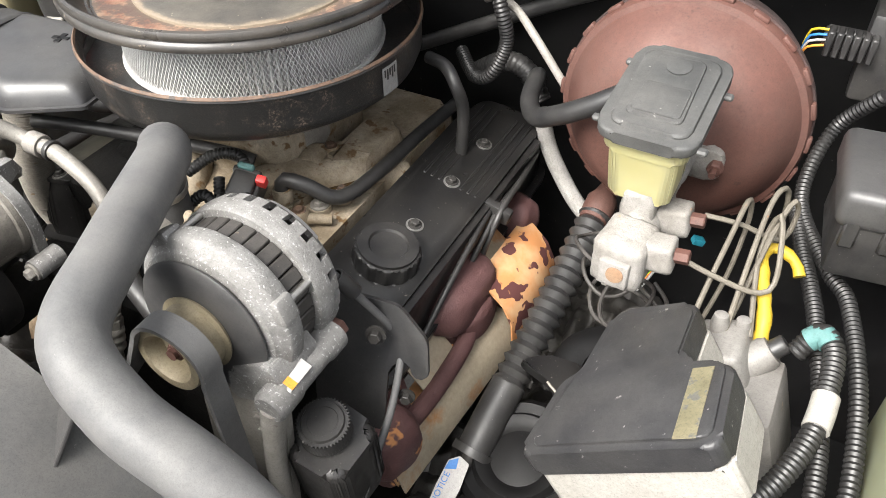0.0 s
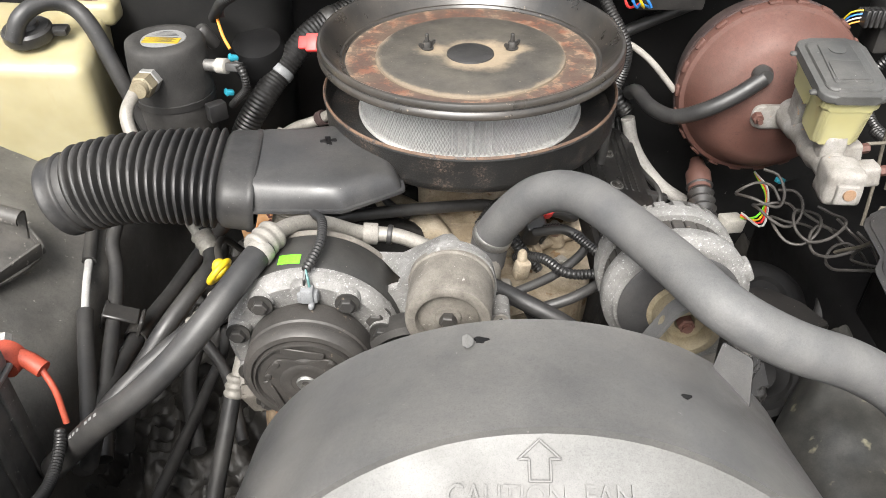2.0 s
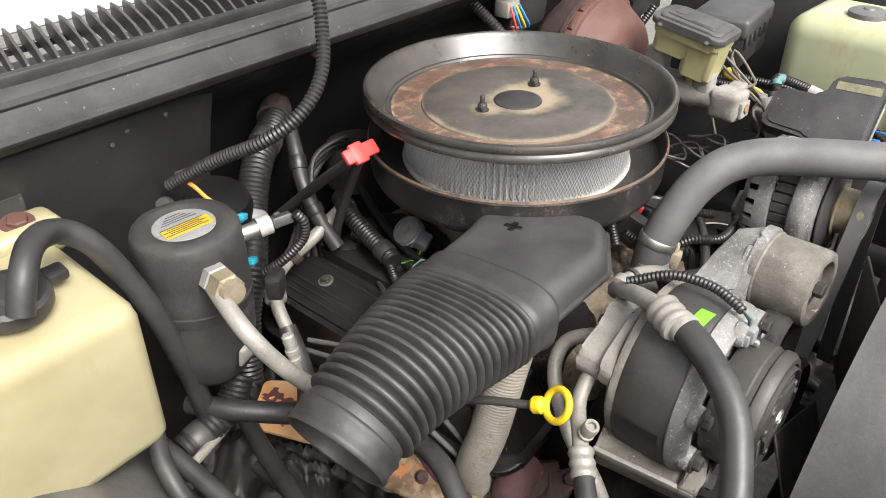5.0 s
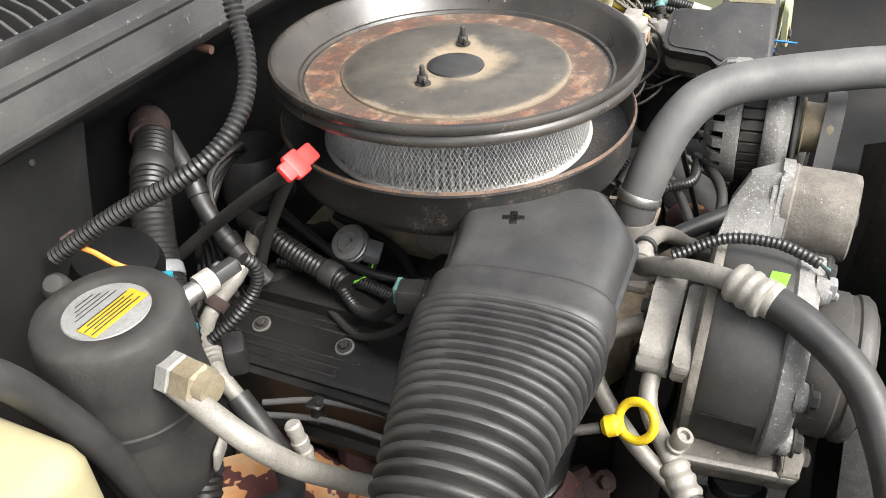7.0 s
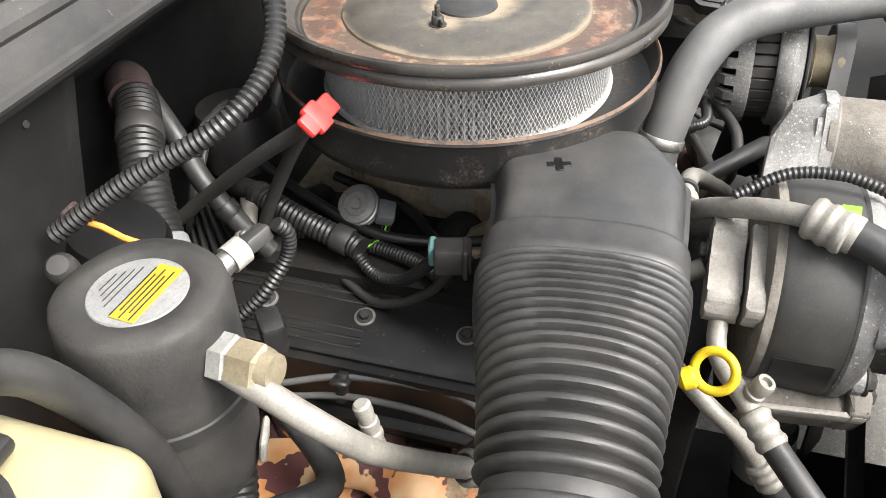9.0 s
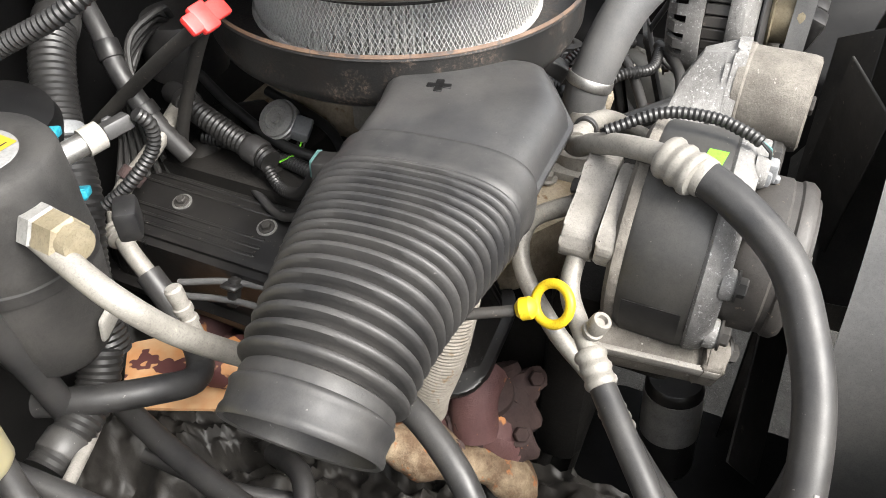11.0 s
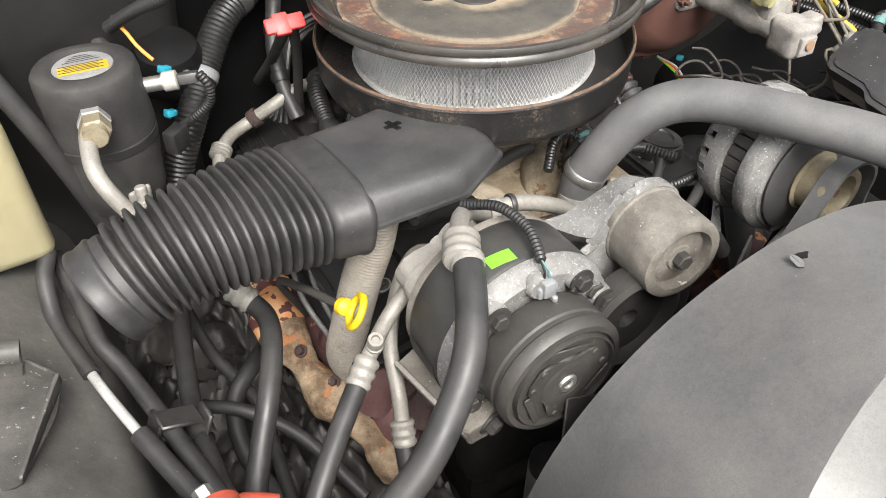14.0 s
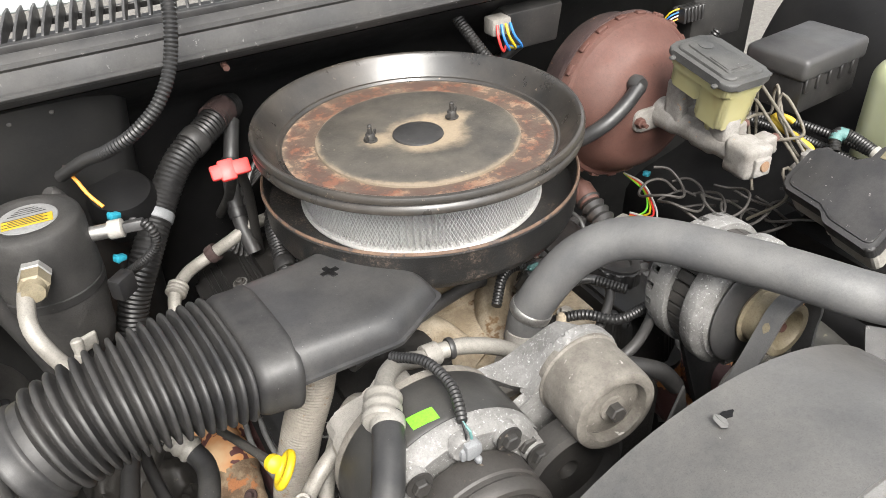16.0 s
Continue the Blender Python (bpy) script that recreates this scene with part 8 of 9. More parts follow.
# plugs by the steering joint
jc = root("column_plug", (0.52, 0.14, -0.34), "small blue and white plugs under the booster", "connector", group="connectors")
b = bmesh.new()
box(b, (0.016, 0.012, 0.01), pose(0.56, 0.15, -0.335, 0, 20, 30), 0.002, 2)
part("blue_plug", b, "cyan", jc)
b = bmesh.new()
box(b, (0.045, 0.03, 0.028), pose(0.475, 0.11, -0.4, 0, 10, 20), 0.004, 2)
part("white_plug", b, "white_plastic", jc)
for k, mname in enumerate(("green", "yellow", "red", "white_paint")):
    part("wire", sweep(bmesh.new(), [(0.49, 0.11, -0.39 + 0.004 * k), (0.51, 0.09 - 0.01 * k, -0.37), (0.53, 0.12, -0.35 + 0.004 * k), (0.52, 0.17, -0.33)], 0.002, 6), mname, jc)
joint = root("steering_joint", (0.42, 0.17, -0.36), "rusty steering coupling above the boot", "steering joint")
part("coupling", lathe(bmesh.new(), [(0, -0.025), (0.02, -0.025), (0.022, -0.01), (0.022, 0.01), (0.016, 0.02), (0.011, 0.04), (0, 0.04)], basis((0.42, 0.165, -0.34), (0.05, 0.9, 0.4)), 20), "rust", joint)
# printed tag on the steering shaft
tg = root("notice_tag", (0.386, -0.23, -0.54), "white paper tag with a blue notice heading", "tag")
mtag = basis((0.389, -0.232, -0.4985), (0.0, -0.45, 0.88), (0.05, 0.88, 0.45))
b = bmesh.new()
slab(b, rounded([(-0.034, -0.013), (0.0, -0.015), (0.032, -0.012), (0.036, 0.003), (0.026, 0.014), (-0.01, 0.0145), (-0.035, 0.013)], 0.002, 2), -0.0005, 0.0006, mtag, 0.0002, 1)
part("paper", b, "white_paint", tg)
b = slab(bmesh.new(), [(0.02, 0.0), (0.033, 0.003), (0.0255, 0.0125), (0.014, 0.0135)], 0.0006, 0.0011, mtag, 0.0001, 1)
part("heading", b, "blue", tg, "blue corner mark")
b = moved(text_mesh("NOTICE", 0.011, 0.0002), mtag @ pose(-0.008, 0.0075, 0.001))
part("heading_text", b, "blue", tg, smooth=0)

# drier side wiring
b = bmesh.new()
hose("orange_lead", [(-0.408, 0.205, -0.05), (-0.4, 0.185, -0.058), (-0.392, 0.17, -0.075), (-0.38, 0.155, -0.09)], 0.0026, "orange_wire", "orange wire behind the drier", "wire", seg=8)
for nm, q in (("cyan", (-0.372, 0.136, -0.096)), ("cyan", (-0.382, 0.114, -0.145))):
    b = bmesh.new()
    box(b, (0.015, 0.011, 0.008), pose(*q, 0, 15, 30), 0.002, 2)
    box(b, (0.005, 0.013, 0.011), pose(q[0] - 0.004, q[1], q[2], 0, 15, 30), 0.002, 1)
    thing("blue_connector", b, nm, "small bright blue connector behind the drier", "connector", group="connectors")
hose("switch_sleeve", [(-0.345, 0.065, -0.075), (-0.338, 0.06, -0.09), (-0.34, 0.065, -0.115), (-0.36, 0.08, -0.14), (-0.375, 0.1, -0.16)], 0.0055, "conduit", "short ribbed sleeve from the pressure switch", "wiring conduit", rib=(0.0045, 0.001), seg=10)
b = lathe(bmesh.new(), [(0, -0.03), (0.042, -0.03), (0.046, -0.02), (0.046, 0.02), (0.04, 0.032), (0.015, 0.038), (0, 0.038)], basis((-0.352, 0.225, -0.135), (0, -0.3, 1)), 32)
thing("blower_motor", b, "deep_black", "black blower housing behind the drier", "blower")
b = lathe(bmesh.new(), [(0, -0.03), (0.01, -0.03), (0.0125, -0.005), (0.012, 0.006), (0.008, 0.011), (0, 0.012)], basis((-0.432, 0.2, -0.08), (-0.5, -0.3, 1)), 20)
thing("drain_nub", b, "rubber", "black rubber fitting behind the drier", "fitting")
b = bmesh.new()
box(b, (0.016, 0.004, 0.014), pose(-0.402, 0.203, -0.05), 0.001, 1)
box(b, (0.01, 0.01, 0.004), pose(-0.4, 0.197, -0.046), 0.001, 1)
thing("ground_tab", b, "dark_rust", "rusty earth tab on the heater case", "bracket")
# distributor leads at the back of the engine
b = lathe(bmesh.new(), [(0, -0.05), (0.05, -0.05), (0.052, 0.0), (0.045, 0.02), (0, 0.022)], basis((-0.06, 0.27, -0.17), (0, 0, 1)), 24)
thing("distributor", b, "black_plastic", "black distributor cap behind the air cleaner", "distributor")
for k in range(6):
    a = k * 0.5
    hose("ignition_lead", [(-0.07 - 0.01 * k, 0.27, -0.15), (-0.1 - 0.012 * k, 0.255 + 0.012 * math.sin(a), -0.125 - 0.01 * k), (-0.15 - 0.01 * k, 0.265, -0.145 - 0.014 * k), (-0.185, 0.235 + 0.01 * k, -0.2 - 0.012 * k), (-0.2 - 0.01 * k, 0.2 + 0.01 * k, -0.3)], 0.0042, "rubber", "black ignition lead from the distributor", "cable", seg=8, group="ignition leads")
# worn print along two hoses
for pts_, u0_, r_ in (([(-0.474, -0.079, -0.4), (-0.487, -0.19, -0.383), (-0.485, -0.34, -0.36), (-0.47, -0.45, -0.36)], 0.45, 0.0127), ([(-0.345, -0.485, -0.18), (-0.4, -0.492, -0.225), (-0.47, -0.49, -0.3)], 0.3, 0.0147)):
    line2, _ = spline(pts_, 0.004)
    mark = root("hose_print", line2[int(u0_ * len(line2))], "worn white printed marks on a black hose", "marking", group="hose prints")
    for k in range(9):
        i_ = int(u0_ * len(line2)) + 2 * k // 1
        if i_ + 1 >= len(line2) or k % 4 == 3:
            continue
        d_ = (line2[i_ + 1] - line2[i_]).normalized()
        up_ = (Vector((-0.35, -0.35, 0.85)) - d_ * d_.dot(Vector((-0.35, -0.35, 0.85)))).normalized()
        part("print_bar", box(bmesh.new(), (0.0045, 0.0035, 0.0006), basis(line2[i_] + up_ * r_, up_, d_), 0.0001, 1), "label_paper", mark)
# clips and bracket along the inner fender
clip = root("hose_clip", (-0.49, -0.2, -0.38), "black plastic clip holding two hoses", "clip")
b = bmesh.new()
box(b, (0.05, 0.03, 0.006), pose(-0.503, -0.195, -0.34, 0, 25, 8), 0.002, 1)
box(b, (0.006, 0.03, 0.034), pose(-0.478, -0.198, -0.358, 0, 25, 8), 0.002, 1)
box(b, (0.006, 0.03, 0.034), pose(-0.53, -0.192, -0.345, 0, 25, 8), 0.002, 1)
lathe(b, [(0.014, -0.012), (0.017, -0.012), (0.017, 0.012), (0.014, 0.012)], basis((-0.486, -0.2, -0.376), (0, -1, 0.05)), 20, close=True)
part("body", b, "black_plastic", clip)
brk = root("fender_bracket", (-0.665, -0.19, -0.245), "dusty black stamped bracket with a rolled tab on the fender", "bracket")
mbk = pose(-0.638, -0.155, -0.193, 0, 14, -8)
b = sheet([[(x, -0.012 * math.cos(a) , 0.012 * math.sin(a)) for x in (-0.022, 0.022)] for a in np.linspace(-0.6, 3.3, 12)] + [[(x, 0.013, -0.012 - 0.02 * k) for x in (-0.022, 0.022)] for k in range(1, 2)], 0.003)
part("tab", moved(b, mbk), "bracket_paint", brk, smooth=60)
b = bmesh.new()
slab(b, rounded([(-0.026, 0.018), (0.03, 0.018), (0.056, -0.012), (0.05, -0.05), (0.02, -0.125), (-0.045, -0.14), (-0.066, -0.12), (-0.04, -0.04)], 0.008), -0.05, -0.046, mbk, 0.001, 1)
slab(b, rounded([(-0.022, -0.05), (0.022, -0.05), (0.022, 0.0), (-0.022, 0.0)], 0.003, 2), -0.0135, -0.0105, mbk @ pose(0, 0, 0, 90, 0, 0), 0.001, 1)
part("base", b, "bracket_paint", brk)
for p_, q_, h_ in (((-0.026, 0.0), (-0.064, -0.125), 0.028), ((0.054, -0.012), (0.02, -0.125), 0.026), ((0.024, 0.014), (0.056, -0.008), 0.024)):
    dx_, dy_ = q_[0] - p_[0], q_[1] - p_[1]
    ln_ = math.hypot(dx_, dy_)
    mfl = mbk @ pose((p_[0] + q_[0]) / 2, (p_[1] + q_[1]) / 2, -0.048, 0, 0, math.degrees(math.atan2(dy_, dx_))) @ pose(0, 0, 0, 90, 0, 0)
    part("flange", slab(bmesh.new(), rounded([(-ln_ / 2, 0), (ln_ / 2, 0), (ln_ / 2, 0.012), (ln_ * 0.2, h_ * 0.7), (-ln_ / 2, h_)], 0.004, 3), -0.002, 0.002, mfl, 0.0012, 2), "bracket_paint", brk, "worn pale-edged flange")
for q in ((-0.02, -0.07), (-0.03, -0.112)):
    bolt(brk, mbk @ Vector((q[0], q[1], -0.046)), mbk.to_3x3() @ Vector((0, 0, 1)), 0.006, 0.008, "dark_metal")
# lower wiring and folded liner deep in the bay
b = bmesh.new()
nx, ny = 68, 112
gv = [[None] * ny for _ in range(nx)]
for i in range(nx):
    for j in range(ny):
        x, y = -0.56 + 0.34 * i / (nx - 1), -0.42 + 0.74 * j / (ny - 1)
        z = -0.58 + 0.045 * noise.noise(Vector((x * 14, y * 10, 1))) + 0.07 * (0.5 - abs(noise.noise(Vector((x * 22 + y * 12 + 2.5 * noise.noise(Vector((x * 9, y * 9, 2))), y * 6, 4))))) + 0.03 * (0.5 - abs(noise.noise(Vector((x * 20 - y * 38, x * 12, 8))))) + 0.008 * noise.noise(Vector((x * 110, y * 90, 4)))
        gv[i][j] = b.verts.new((x, y, z))
for i in range(nx - 1):
    for j in range(ny - 1):
        b.faces.new((gv[i][j], gv[i + 1][j], gv[i + 1][j + 1], gv[i][j + 1]))
thing("splash_liner", b, "liner_rubber", "crumpled black rubber splash liner deep in the bay", "splash liner", smooth=70)
b = bmesh.new()
for i in range(nx):
    for j in range(ny):
        x, y = 0.33 + 0.3 * i / (nx - 1), -0.42 + 0.7 * j / (ny - 1)
        z = -0.58 + 0.05 * noise.noise(Vector((x * 12, y * 9, 7))) + 0.045 * abs(noise.noise(Vector((x * 30, y * 22, 3)))) + 0.01 * noise.noise(Vector((x * 90, y * 80, 3)))
        gv[i][j] = b.verts.new((x, y, z))
for i in range(nx - 1):
    for j in range(ny - 1):
        b.faces.new((gv[i][j], gv[i + 1][j], gv[i + 1][j + 1], gv[i][j + 1]))
thing("splash_liner", b, "liner_rubber", "crumpled dark splash liner beside the steering shaft", "splash liner", smooth=70)
for k, pts_ in enumerate(([(-0.44, 0.1, -0.45), (-0.43, 0.0, -0.47), (-0.4, -0.1, -0.49), (-0.41, -0.22, -0.5), (-0.43, -0.4, -0.5)], [(-0.36, 0.0, -0.5), (-0.39, -0.06, -0.46), (-0.43, -0.1, -0.47), (-0.44, -0.18, -0.5), (-0.4, -0.3, -0.52)], [(-0.47, -0.1, -0.45), (-0.42, -0.14, -0.45), (-0.37, -0.2, -0.47), (-0.33, -0.3, -0.5)])):
    hose("lower_cable", pts_, 0.009 + 0.003 * (k % 2), "rubber", "black cable low in the bay", "cable", group="lower cables")
hose("bundle_sleeve", [(-0.44, 0.095, -0.28), (-0.465, 0.087, -0.305), (-0.505, 0.082, -0.317), (-0.542, 0.08, -0.323)], 0.0185, "conduit", "thick black ribbed sleeve below the drier", "wiring conduit", ends=[(0.8, 0.021, 0.02, "rubber", "tape_band")], rib=(0.007, 0.0016), seg=16)
hose("grey_line", [(-0.44, 0.105, -0.335), (-0.455, 0.098, -0.34), (-0.5, 0.07, -0.325), (-0.552, 0.041, -0.308)], 0.006, "grey_alu", "pale grey metal line below the drier", "pipe")
hose("red_marked_wire", [(-0.082, -0.724, -0.0915), (-0.066, -0.728, -0.088), (-0.05, -0.731, -0.0855)], 0.0042, "red", "red wire showing through the split conduit", "wire", seg=8)
# engine-front wiring under the hose
for k, pts_ in enumerate(([(0.06, -0.2, -0.23), (0.09, -0.24, -0.2), (0.12, -0.27, -0.2), (0.17, -0.27, -0.2)], [(0.03, -0.27, -0.23), (0.06, -0.3, -0.22), (0.08, -0.31, -0.25), (0.1, -0.29, -0.3)], [(0.07, -0.15, -0.23), (0.12, -0.19, -0.19), (0.16, -0.24, -0.19)])):
    hose("front_cable", pts_, 0.006, "conduit" if k != 1 else "rubber", "black ribbed cable in front of the intake", "cable", group="front cables", rib=(0.0045, 0.001) if k != 1 else None, seg=10)
for pts_, r_ in (([(0.085, -0.185, -0.2), (0.125, -0.2, -0.185), (0.148, -0.222, -0.195), (0.108, -0.256, -0.212), (0.05, -0.284, -0.222)], 0.0062), ([(0.185, -0.265, -0.2), (0.16, -0.287, -0.2), (0.12, -0.308, -0.208), (0.078, -0.313, -0.222)], 0.0068), ([(-0.018, -0.25, -0.212), (0.0, -0.274, -0.202), (0.064, -0.326, -0.2), (0.119, -0.347, -0.222), (0.15, -0.35, -0.26)], 0.011)):
    hose("bypass_hose", pts_, r_, "rubber", "black rubber hose in front of the intake", "hose", group="front hoses", seg=12)
b = bmesh.new()
box(b, (0.02, 0.016, 0.03), pose(0.066, -0.232, -0.225, 10, 5, 20), 0.004, 2)
lathe(b, [(0, 0), (0.0065, 0), (0.0065, 0.012), (0.004, 0.016), (0, 0.016)], pose(0.066, -0.23, -0.212), 16)
thing("temperature_sender", b, "dirty_alu", "stained pale temperature sender beside the hose", "sensor")
rc = root("injector_plug", (0.06, -0.12, -0.22), "black plug with a red lock tab near the intake", "connector", group="connectors")
b = bmesh.new()
mpl = pose(0.082, -0.157, -0.212, 25, 10, 15)
box(b, (0.03, 0.036, 0.044), mpl, 0.004, 3)
box(b, (0.034, 0.01, 0.034), mpl @ pose(0, 0.018, 0.004), 0.003, 2)
box(b, (0.006, 0.04, 0.03), mpl @ pose(0.017, 0, 0), 0.002, 1)
part("shell", b, "black_plastic", rc)
b = bmesh.new()
box(b, (0.012, 0.01, 0.016), mpl @ pose(0.021, 0.01, 0.02), 0.002, 2)
part("lock_tab", b, "red", rc)
b = bmesh.new()
box(b, (0.02, 0.008, 0.008), mpl @ pose(-0.002, 0.022, 0.022), 0.002, 1)
part("seal", b, "teal", rc)
for pts_ in ([(0.01, -0.17, -0.2), (0.035, -0.145, -0.182), (0.062, -0.135, -0.18), (0.078, -0.142, -0.188)], [(0.028, -0.2, -0.225), (0.045, -0.185, -0.21), (0.062, -0.19, -0.22), (0.072, -0.205, -0.245)], [(0.05, -0.16, -0.2), (0.06, -0.175, -0.215), (0.075, -0.185, -0.235), (0.095, -0.19, -0.26)]):
    part("sleeve", sweep(bmesh.new(), pts_, 0.0062, 10, rib=(0.0045, 0.001)), "conduit", rc)
# stained bosses, nuts and an oil pool on the intake manifold
for q, r_, h_ in (((0.125, -0.118, -0.262), 0.012, 0.01), ((0.058, -0.02, -0.262), 0.013, 0.022), ((0.1, -0.008, -0.262), 0.011, 0.03), ((0.035, -0.115, -0.262), 0.014, 0.004), ((0.15, -0.06, -0.262), 0.009, 0.012), ((0.075, -0.105, -0.262), 0.01, 0.006)):
    b = lathe(bmesh.new(), [(0, -0.006), (r_ * 1.25, -0.006), (r_ * 1.1, 0.0), (r_, h_ * 0.7), (r_ * 0.8, h_), (0, h_)], pose(*q), 20)
    part("boss", b, "dirty_alu", engine)
    bolt(engine, (q[0], q[1], q[2] + h_ - 0.001), (0.05, -0.05, 1), r_ * 0.5, 0.006, "pan_rust")
pool = [(0.03 * (1 + 0.25 * math.sin(3 * a) + 0.12 * math.sin(7 * a + 1)) * math.cos(a), 0.042 * (1 + 0.2 * math.sin(2 * a + 1)) * math.sin(a)) for a in np.linspace(0, 2 * math.pi, 40, endpoint=False)]
part("oil_pool", slab(bmesh.new(), pool, 0, 0.0015, pose(0.132, -0.045, -0.2625, 0, 0, -20), 0.0004, 1), "brown_oil", engine, "pool of brown oil")
part("rib", sweep(bmesh.new(), [(0.03, -0.14, -0.264), (0.07, -0.085, -0.258), (0.1, -0.035, -0.256), (0.13, 0.02, -0.258)], 0.008, 10), "dirty_alu", engine)
part("rib", sweep(bmesh.new(), [(0.06, -0.16, -0.268), (0.11, -0.13, -0.262), (0.16, -0.1, -0.266)], 0.007, 10), "dirty_alu", engine)

# spark plug cables along the passenger valve cover
for pts_ in ([(-0.31, 0.12, -0.32), (-0.292, 0.05, -0.31), (-0.286, -0.05, -0.31), (-0.292, -0.1, -0.325), (-0.28, -0.16, -0.38)], [(-0.315, 0.12, -0.335), (-0.305, 0.045, -0.325), (-0.305, -0.04, -0.326), (-0.31, -0.1, -0.34), (-0.29, -0.15, -0.39)]):
    hose("plug_wire", pts_, 0.0038, "grey_hose", "grey spark plug cable beside the valve cover", "cable", group="spark plug cables")
b = bmesh.new()
box(b, (0.012, 0.012, 0.034), pose(-0.3, 0.055, -0.318, 0, 20, 0), 0.003, 2)
box(b, (0.016, 0.02, 0.006), pose(-0.302, 0.055, -0.308, 0, 20, 0), 0.002, 1)
thing("cable_clip", b, "black_plastic", "black plastic spark plug cable clip", "clip")
# taped end of the thick conduit and its second branch
b = sweep(bmesh.new(), [(-0.17, 0.315, -0.071), (-0.182, 0.305, -0.0705), (-0.195, 0.293, -0.073)], 0.0232, 18)
thing("tape_wrap", b, "dark_rust", "red-brown tape wrapped round the conduit end", "tape")
hose("branch_loom", [(-0.165, 0.3, -0.085), (-0.185, 0.262, -0.12), (-0.2, 0.235, -0.155), (-0.205, 0.2, -0.2), (-0.2, 0.17, -0.24)], 0.0115, "rubber", "black taped branch of the wiring conduit", "wiring conduit", ends=[(0.35, 0.0138, 0.02, "conduit", "tape_band"), (0.7, 0.0138, 0.015, "conduit", "tape_band")])
# stud on the firewall
b = sweep(bmesh.new(), [(-0.181, 0.235, 0.046), (-0.181, 0.206, 0.041), (-0.181, 0.19, 0.039)], 0.0045, 10)
thing("firewall_stud", b, "rust", "rusty stud on the firewall", "stud")

# black tube below the snorkel, dark blocks added as shade over the intake's passenger side
hose("vapour_tube", [(-0.2, -0.2, -0.172), (-0.154, -0.18, -0.176), (-0.075, -0.14, -0.194), (0.008, -0.101, -0.214), (0.04, -0.088, -0.225)], 0.0085, "rubber", "black rubber vapour tube below the snorkel", "hose")
dark_filler = root("intake_shade", (-0.12, 0, -0.3), "dark blocks added for the shade beside the valve cover", "intake manifold")
b = slab(bmesh.new(), rounded([(-0.2, -0.2), (-0.06, -0.2), (-0.045, 0.0), (-0.06, 0.24), (-0.2, 0.24)], 0.03), -0.3, -0.258, None, 0.012, 3)
part("shade_slab", b, "oily_metal", dark_filler)
for y in (-0.12, -0.02, 0.08, 0.17):
    part("dark_filler", sweep(bmesh.new(), [(-0.06, y, -0.27), (-0.12, y + 0.01, -0.255), (-0.19, y + 0.015, -0.285)], 0.022, 12), "oily_metal", dark_filler)
for k, pts_ in enumerate(([(-0.1, 0.22, -0.2), (-0.13, 0.15, -0.215), (-0.15, 0.06, -0.235), (-0.13, -0.04, -0.24), (-0.09, -0.1, -0.235)], [(-0.16, 0.18, -0.24), (-0.15, 0.1, -0.25), (-0.17, 0.02, -0.245), (-0.2, -0.03, -0.24)], [(-0.08, 0.14, -0.215), (-0.1, 0.05, -0.23), (-0.14, 0.0, -0.238), (-0.19, -0.05, -0.215), (-0.235, -0.06, -0.178)])):
    hose("intake_cable", pts_, 0.006 + 0.002 * (k % 2), "conduit", "black cable between the intake and valve cover", "cable", group="intake cables", rib=(0.0045, 0.001) if k % 2 else None, seg=10)
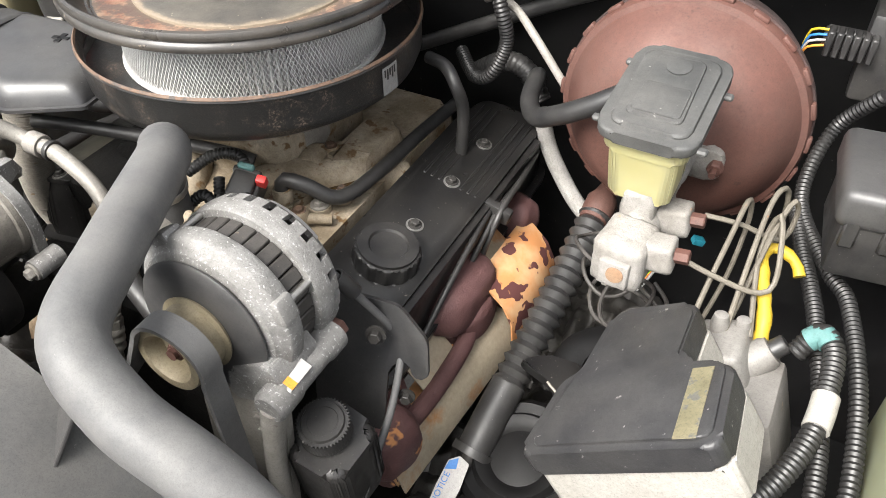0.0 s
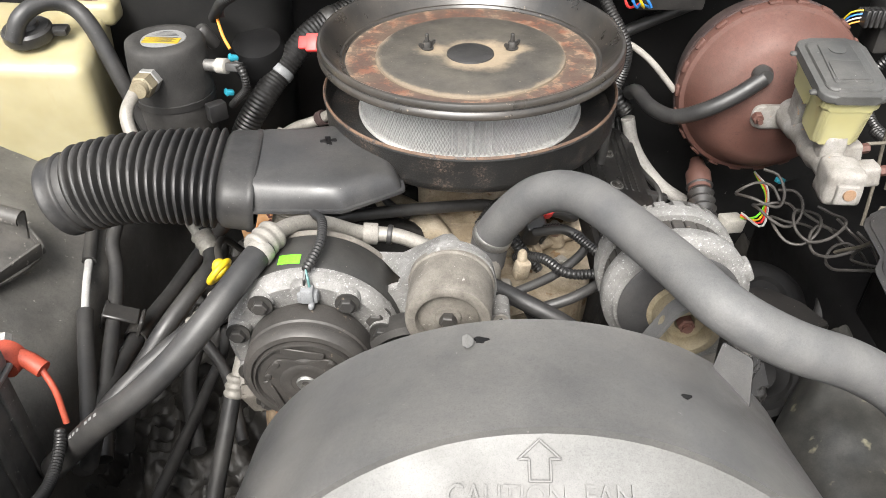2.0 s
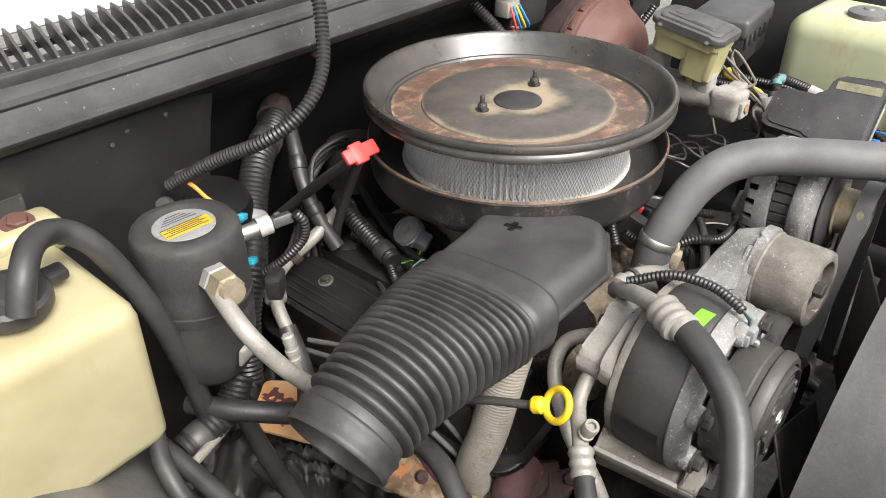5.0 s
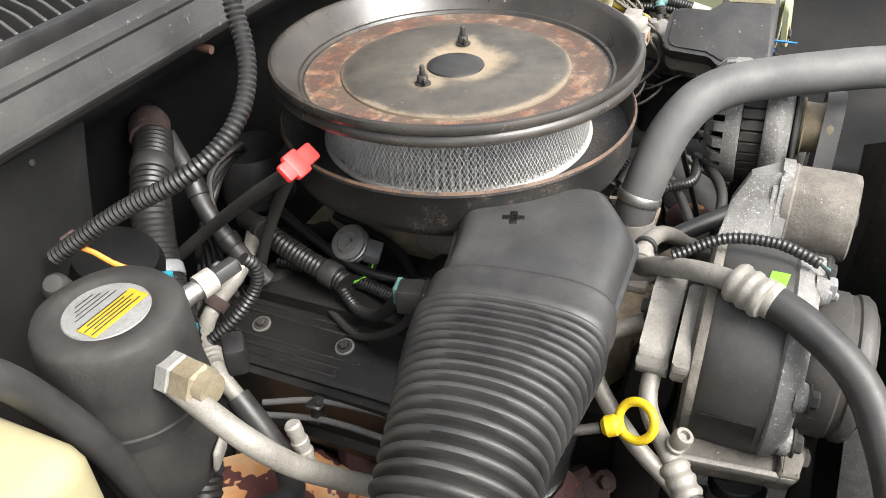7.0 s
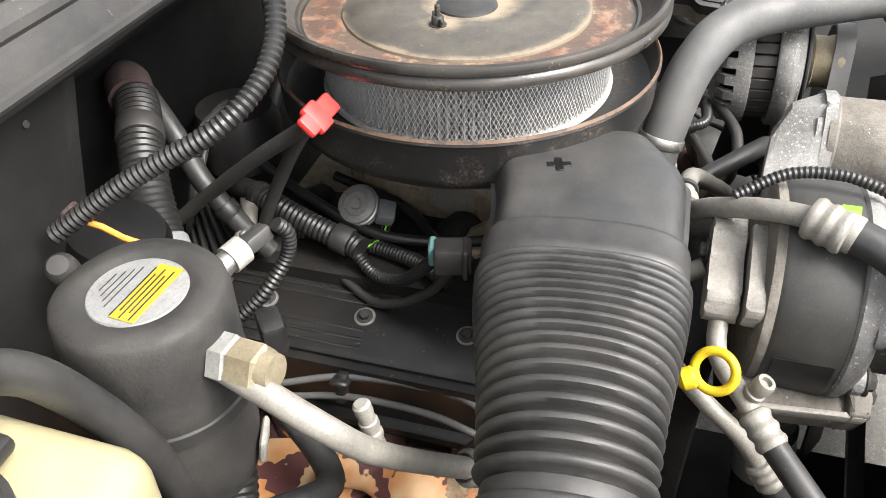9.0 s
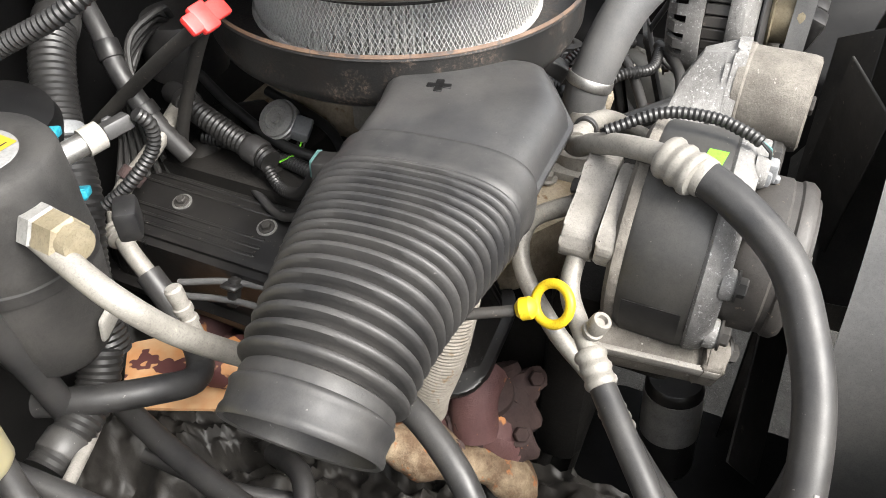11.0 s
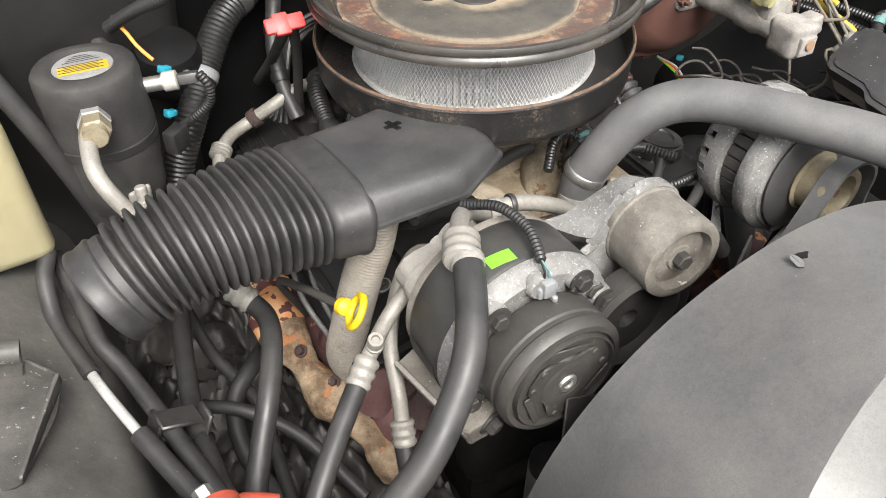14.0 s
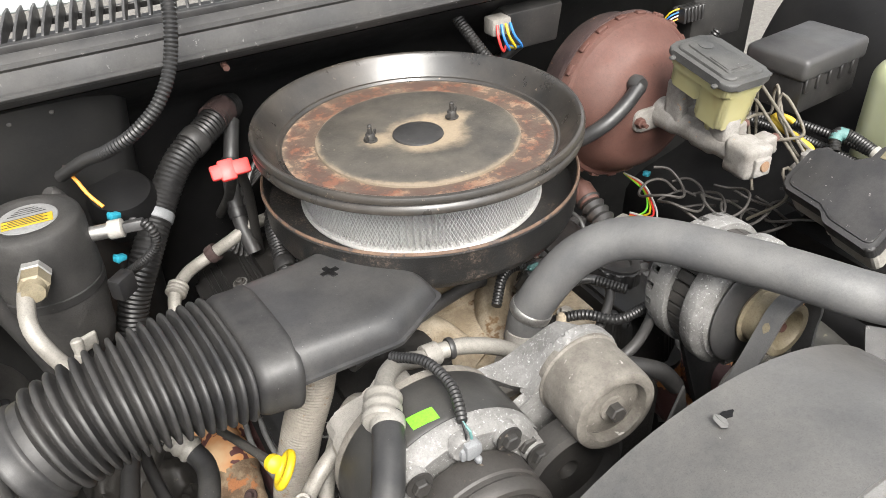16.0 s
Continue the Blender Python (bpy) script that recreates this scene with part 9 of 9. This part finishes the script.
# wheel-well parts beside the steering shaft
arm_out = [(0.415, -0.09), (0.44, -0.066), (0.485, -0.062), (0.53, -0.1), (0.556, -0.15), (0.53, -0.158), (0.51, -0.185), (0.497, -0.195), (0.503, -0.165), (0.49, -0.128), (0.46, -0.105)]
arm = root("control_arm", (0.49, -0.12, -0.47), "black crescent control arm beside the steering shaft", "control arm")
part("arm", slab(bmesh.new(), rounded(arm_out, 0.006, 4), -0.415, -0.402, None, 0.004, 3), "black_paint", arm)
edge_ = [Vector((x, y, -0.4015)) for x, y in ((0.458, -0.107), (0.488, -0.13), (0.501, -0.165), (0.496, -0.192))]
part("worn_edge", sweep(bmesh.new(), edge_, 0.0018, 8), "flex_paper", arm, "worn pale edge")
b = lathe(bmesh.new(), [(0.078, -0.02), (0.08, 0.0), (0.072, 0.008), (0.06, 0.004), (0.054, 0.012), (0.044, 0.01), (0.036, 0.002), (0.02, 0.006), (0.0, 0.008)], basis((0.452, -0.165, -0.49), (-0.1, -0.25, 1)), 44)
thing("rubber_boot", b, "deep_black", "round ribbed rubber boot in the wheel well", "boot", group="rubber boots")
b = lathe(bmesh.new(), [(0.07, -0.03), (0.074, 0.0), (0.066, 0.008), (0.05, 0.014), (0.034, 0.012), (0.03, 0.004), (0.0, 0.002)], basis((0.51, -0.02, -0.46), (0.1, -0.3, 1)), 44)
thing("rubber_boot", b, "deep_black", "domed black strut mount behind the control arm", "boot", group="rubber boots")
rows_ = []
for v in np.linspace(0, 1, 20):
    left = Vector((0.548 - 0.115 * min(1, v * 1.7), -0.15 - 0.15 * min(1, v * 1.7) - 0.16 * max(0, v - 0.58) / 0.42, 0))
    right = Vector((0.583, -0.15 - 0.31 * v, 0))
    rows_.append([(*(left.lerp(right, u)).xy, -0.44 + 0.03 * u - 0.05 * v + 0.014 * math.sin(3.1 * u) - 0.04 * (1 - u) ** 6 + 0.008 * noise.noise(Vector((u * 4, v * 6, 2)))) for u in np.linspace(0, 1, 14)])
thing("wheel_liner", sheet(rows_, 0.003), "liner_dirt", "glossy black wheel liner with pale dirt", "wheel liner", smooth=70)
hose("well_hose", [(0.6, -0.02, -0.42), (0.585, -0.07, -0.45), (0.55, -0.1, -0.47), (0.5, -0.12, -0.475), (0.46, -0.11, -0.48)], 0.012, "rubber", "black rubber hose across the wheel well", "hose")
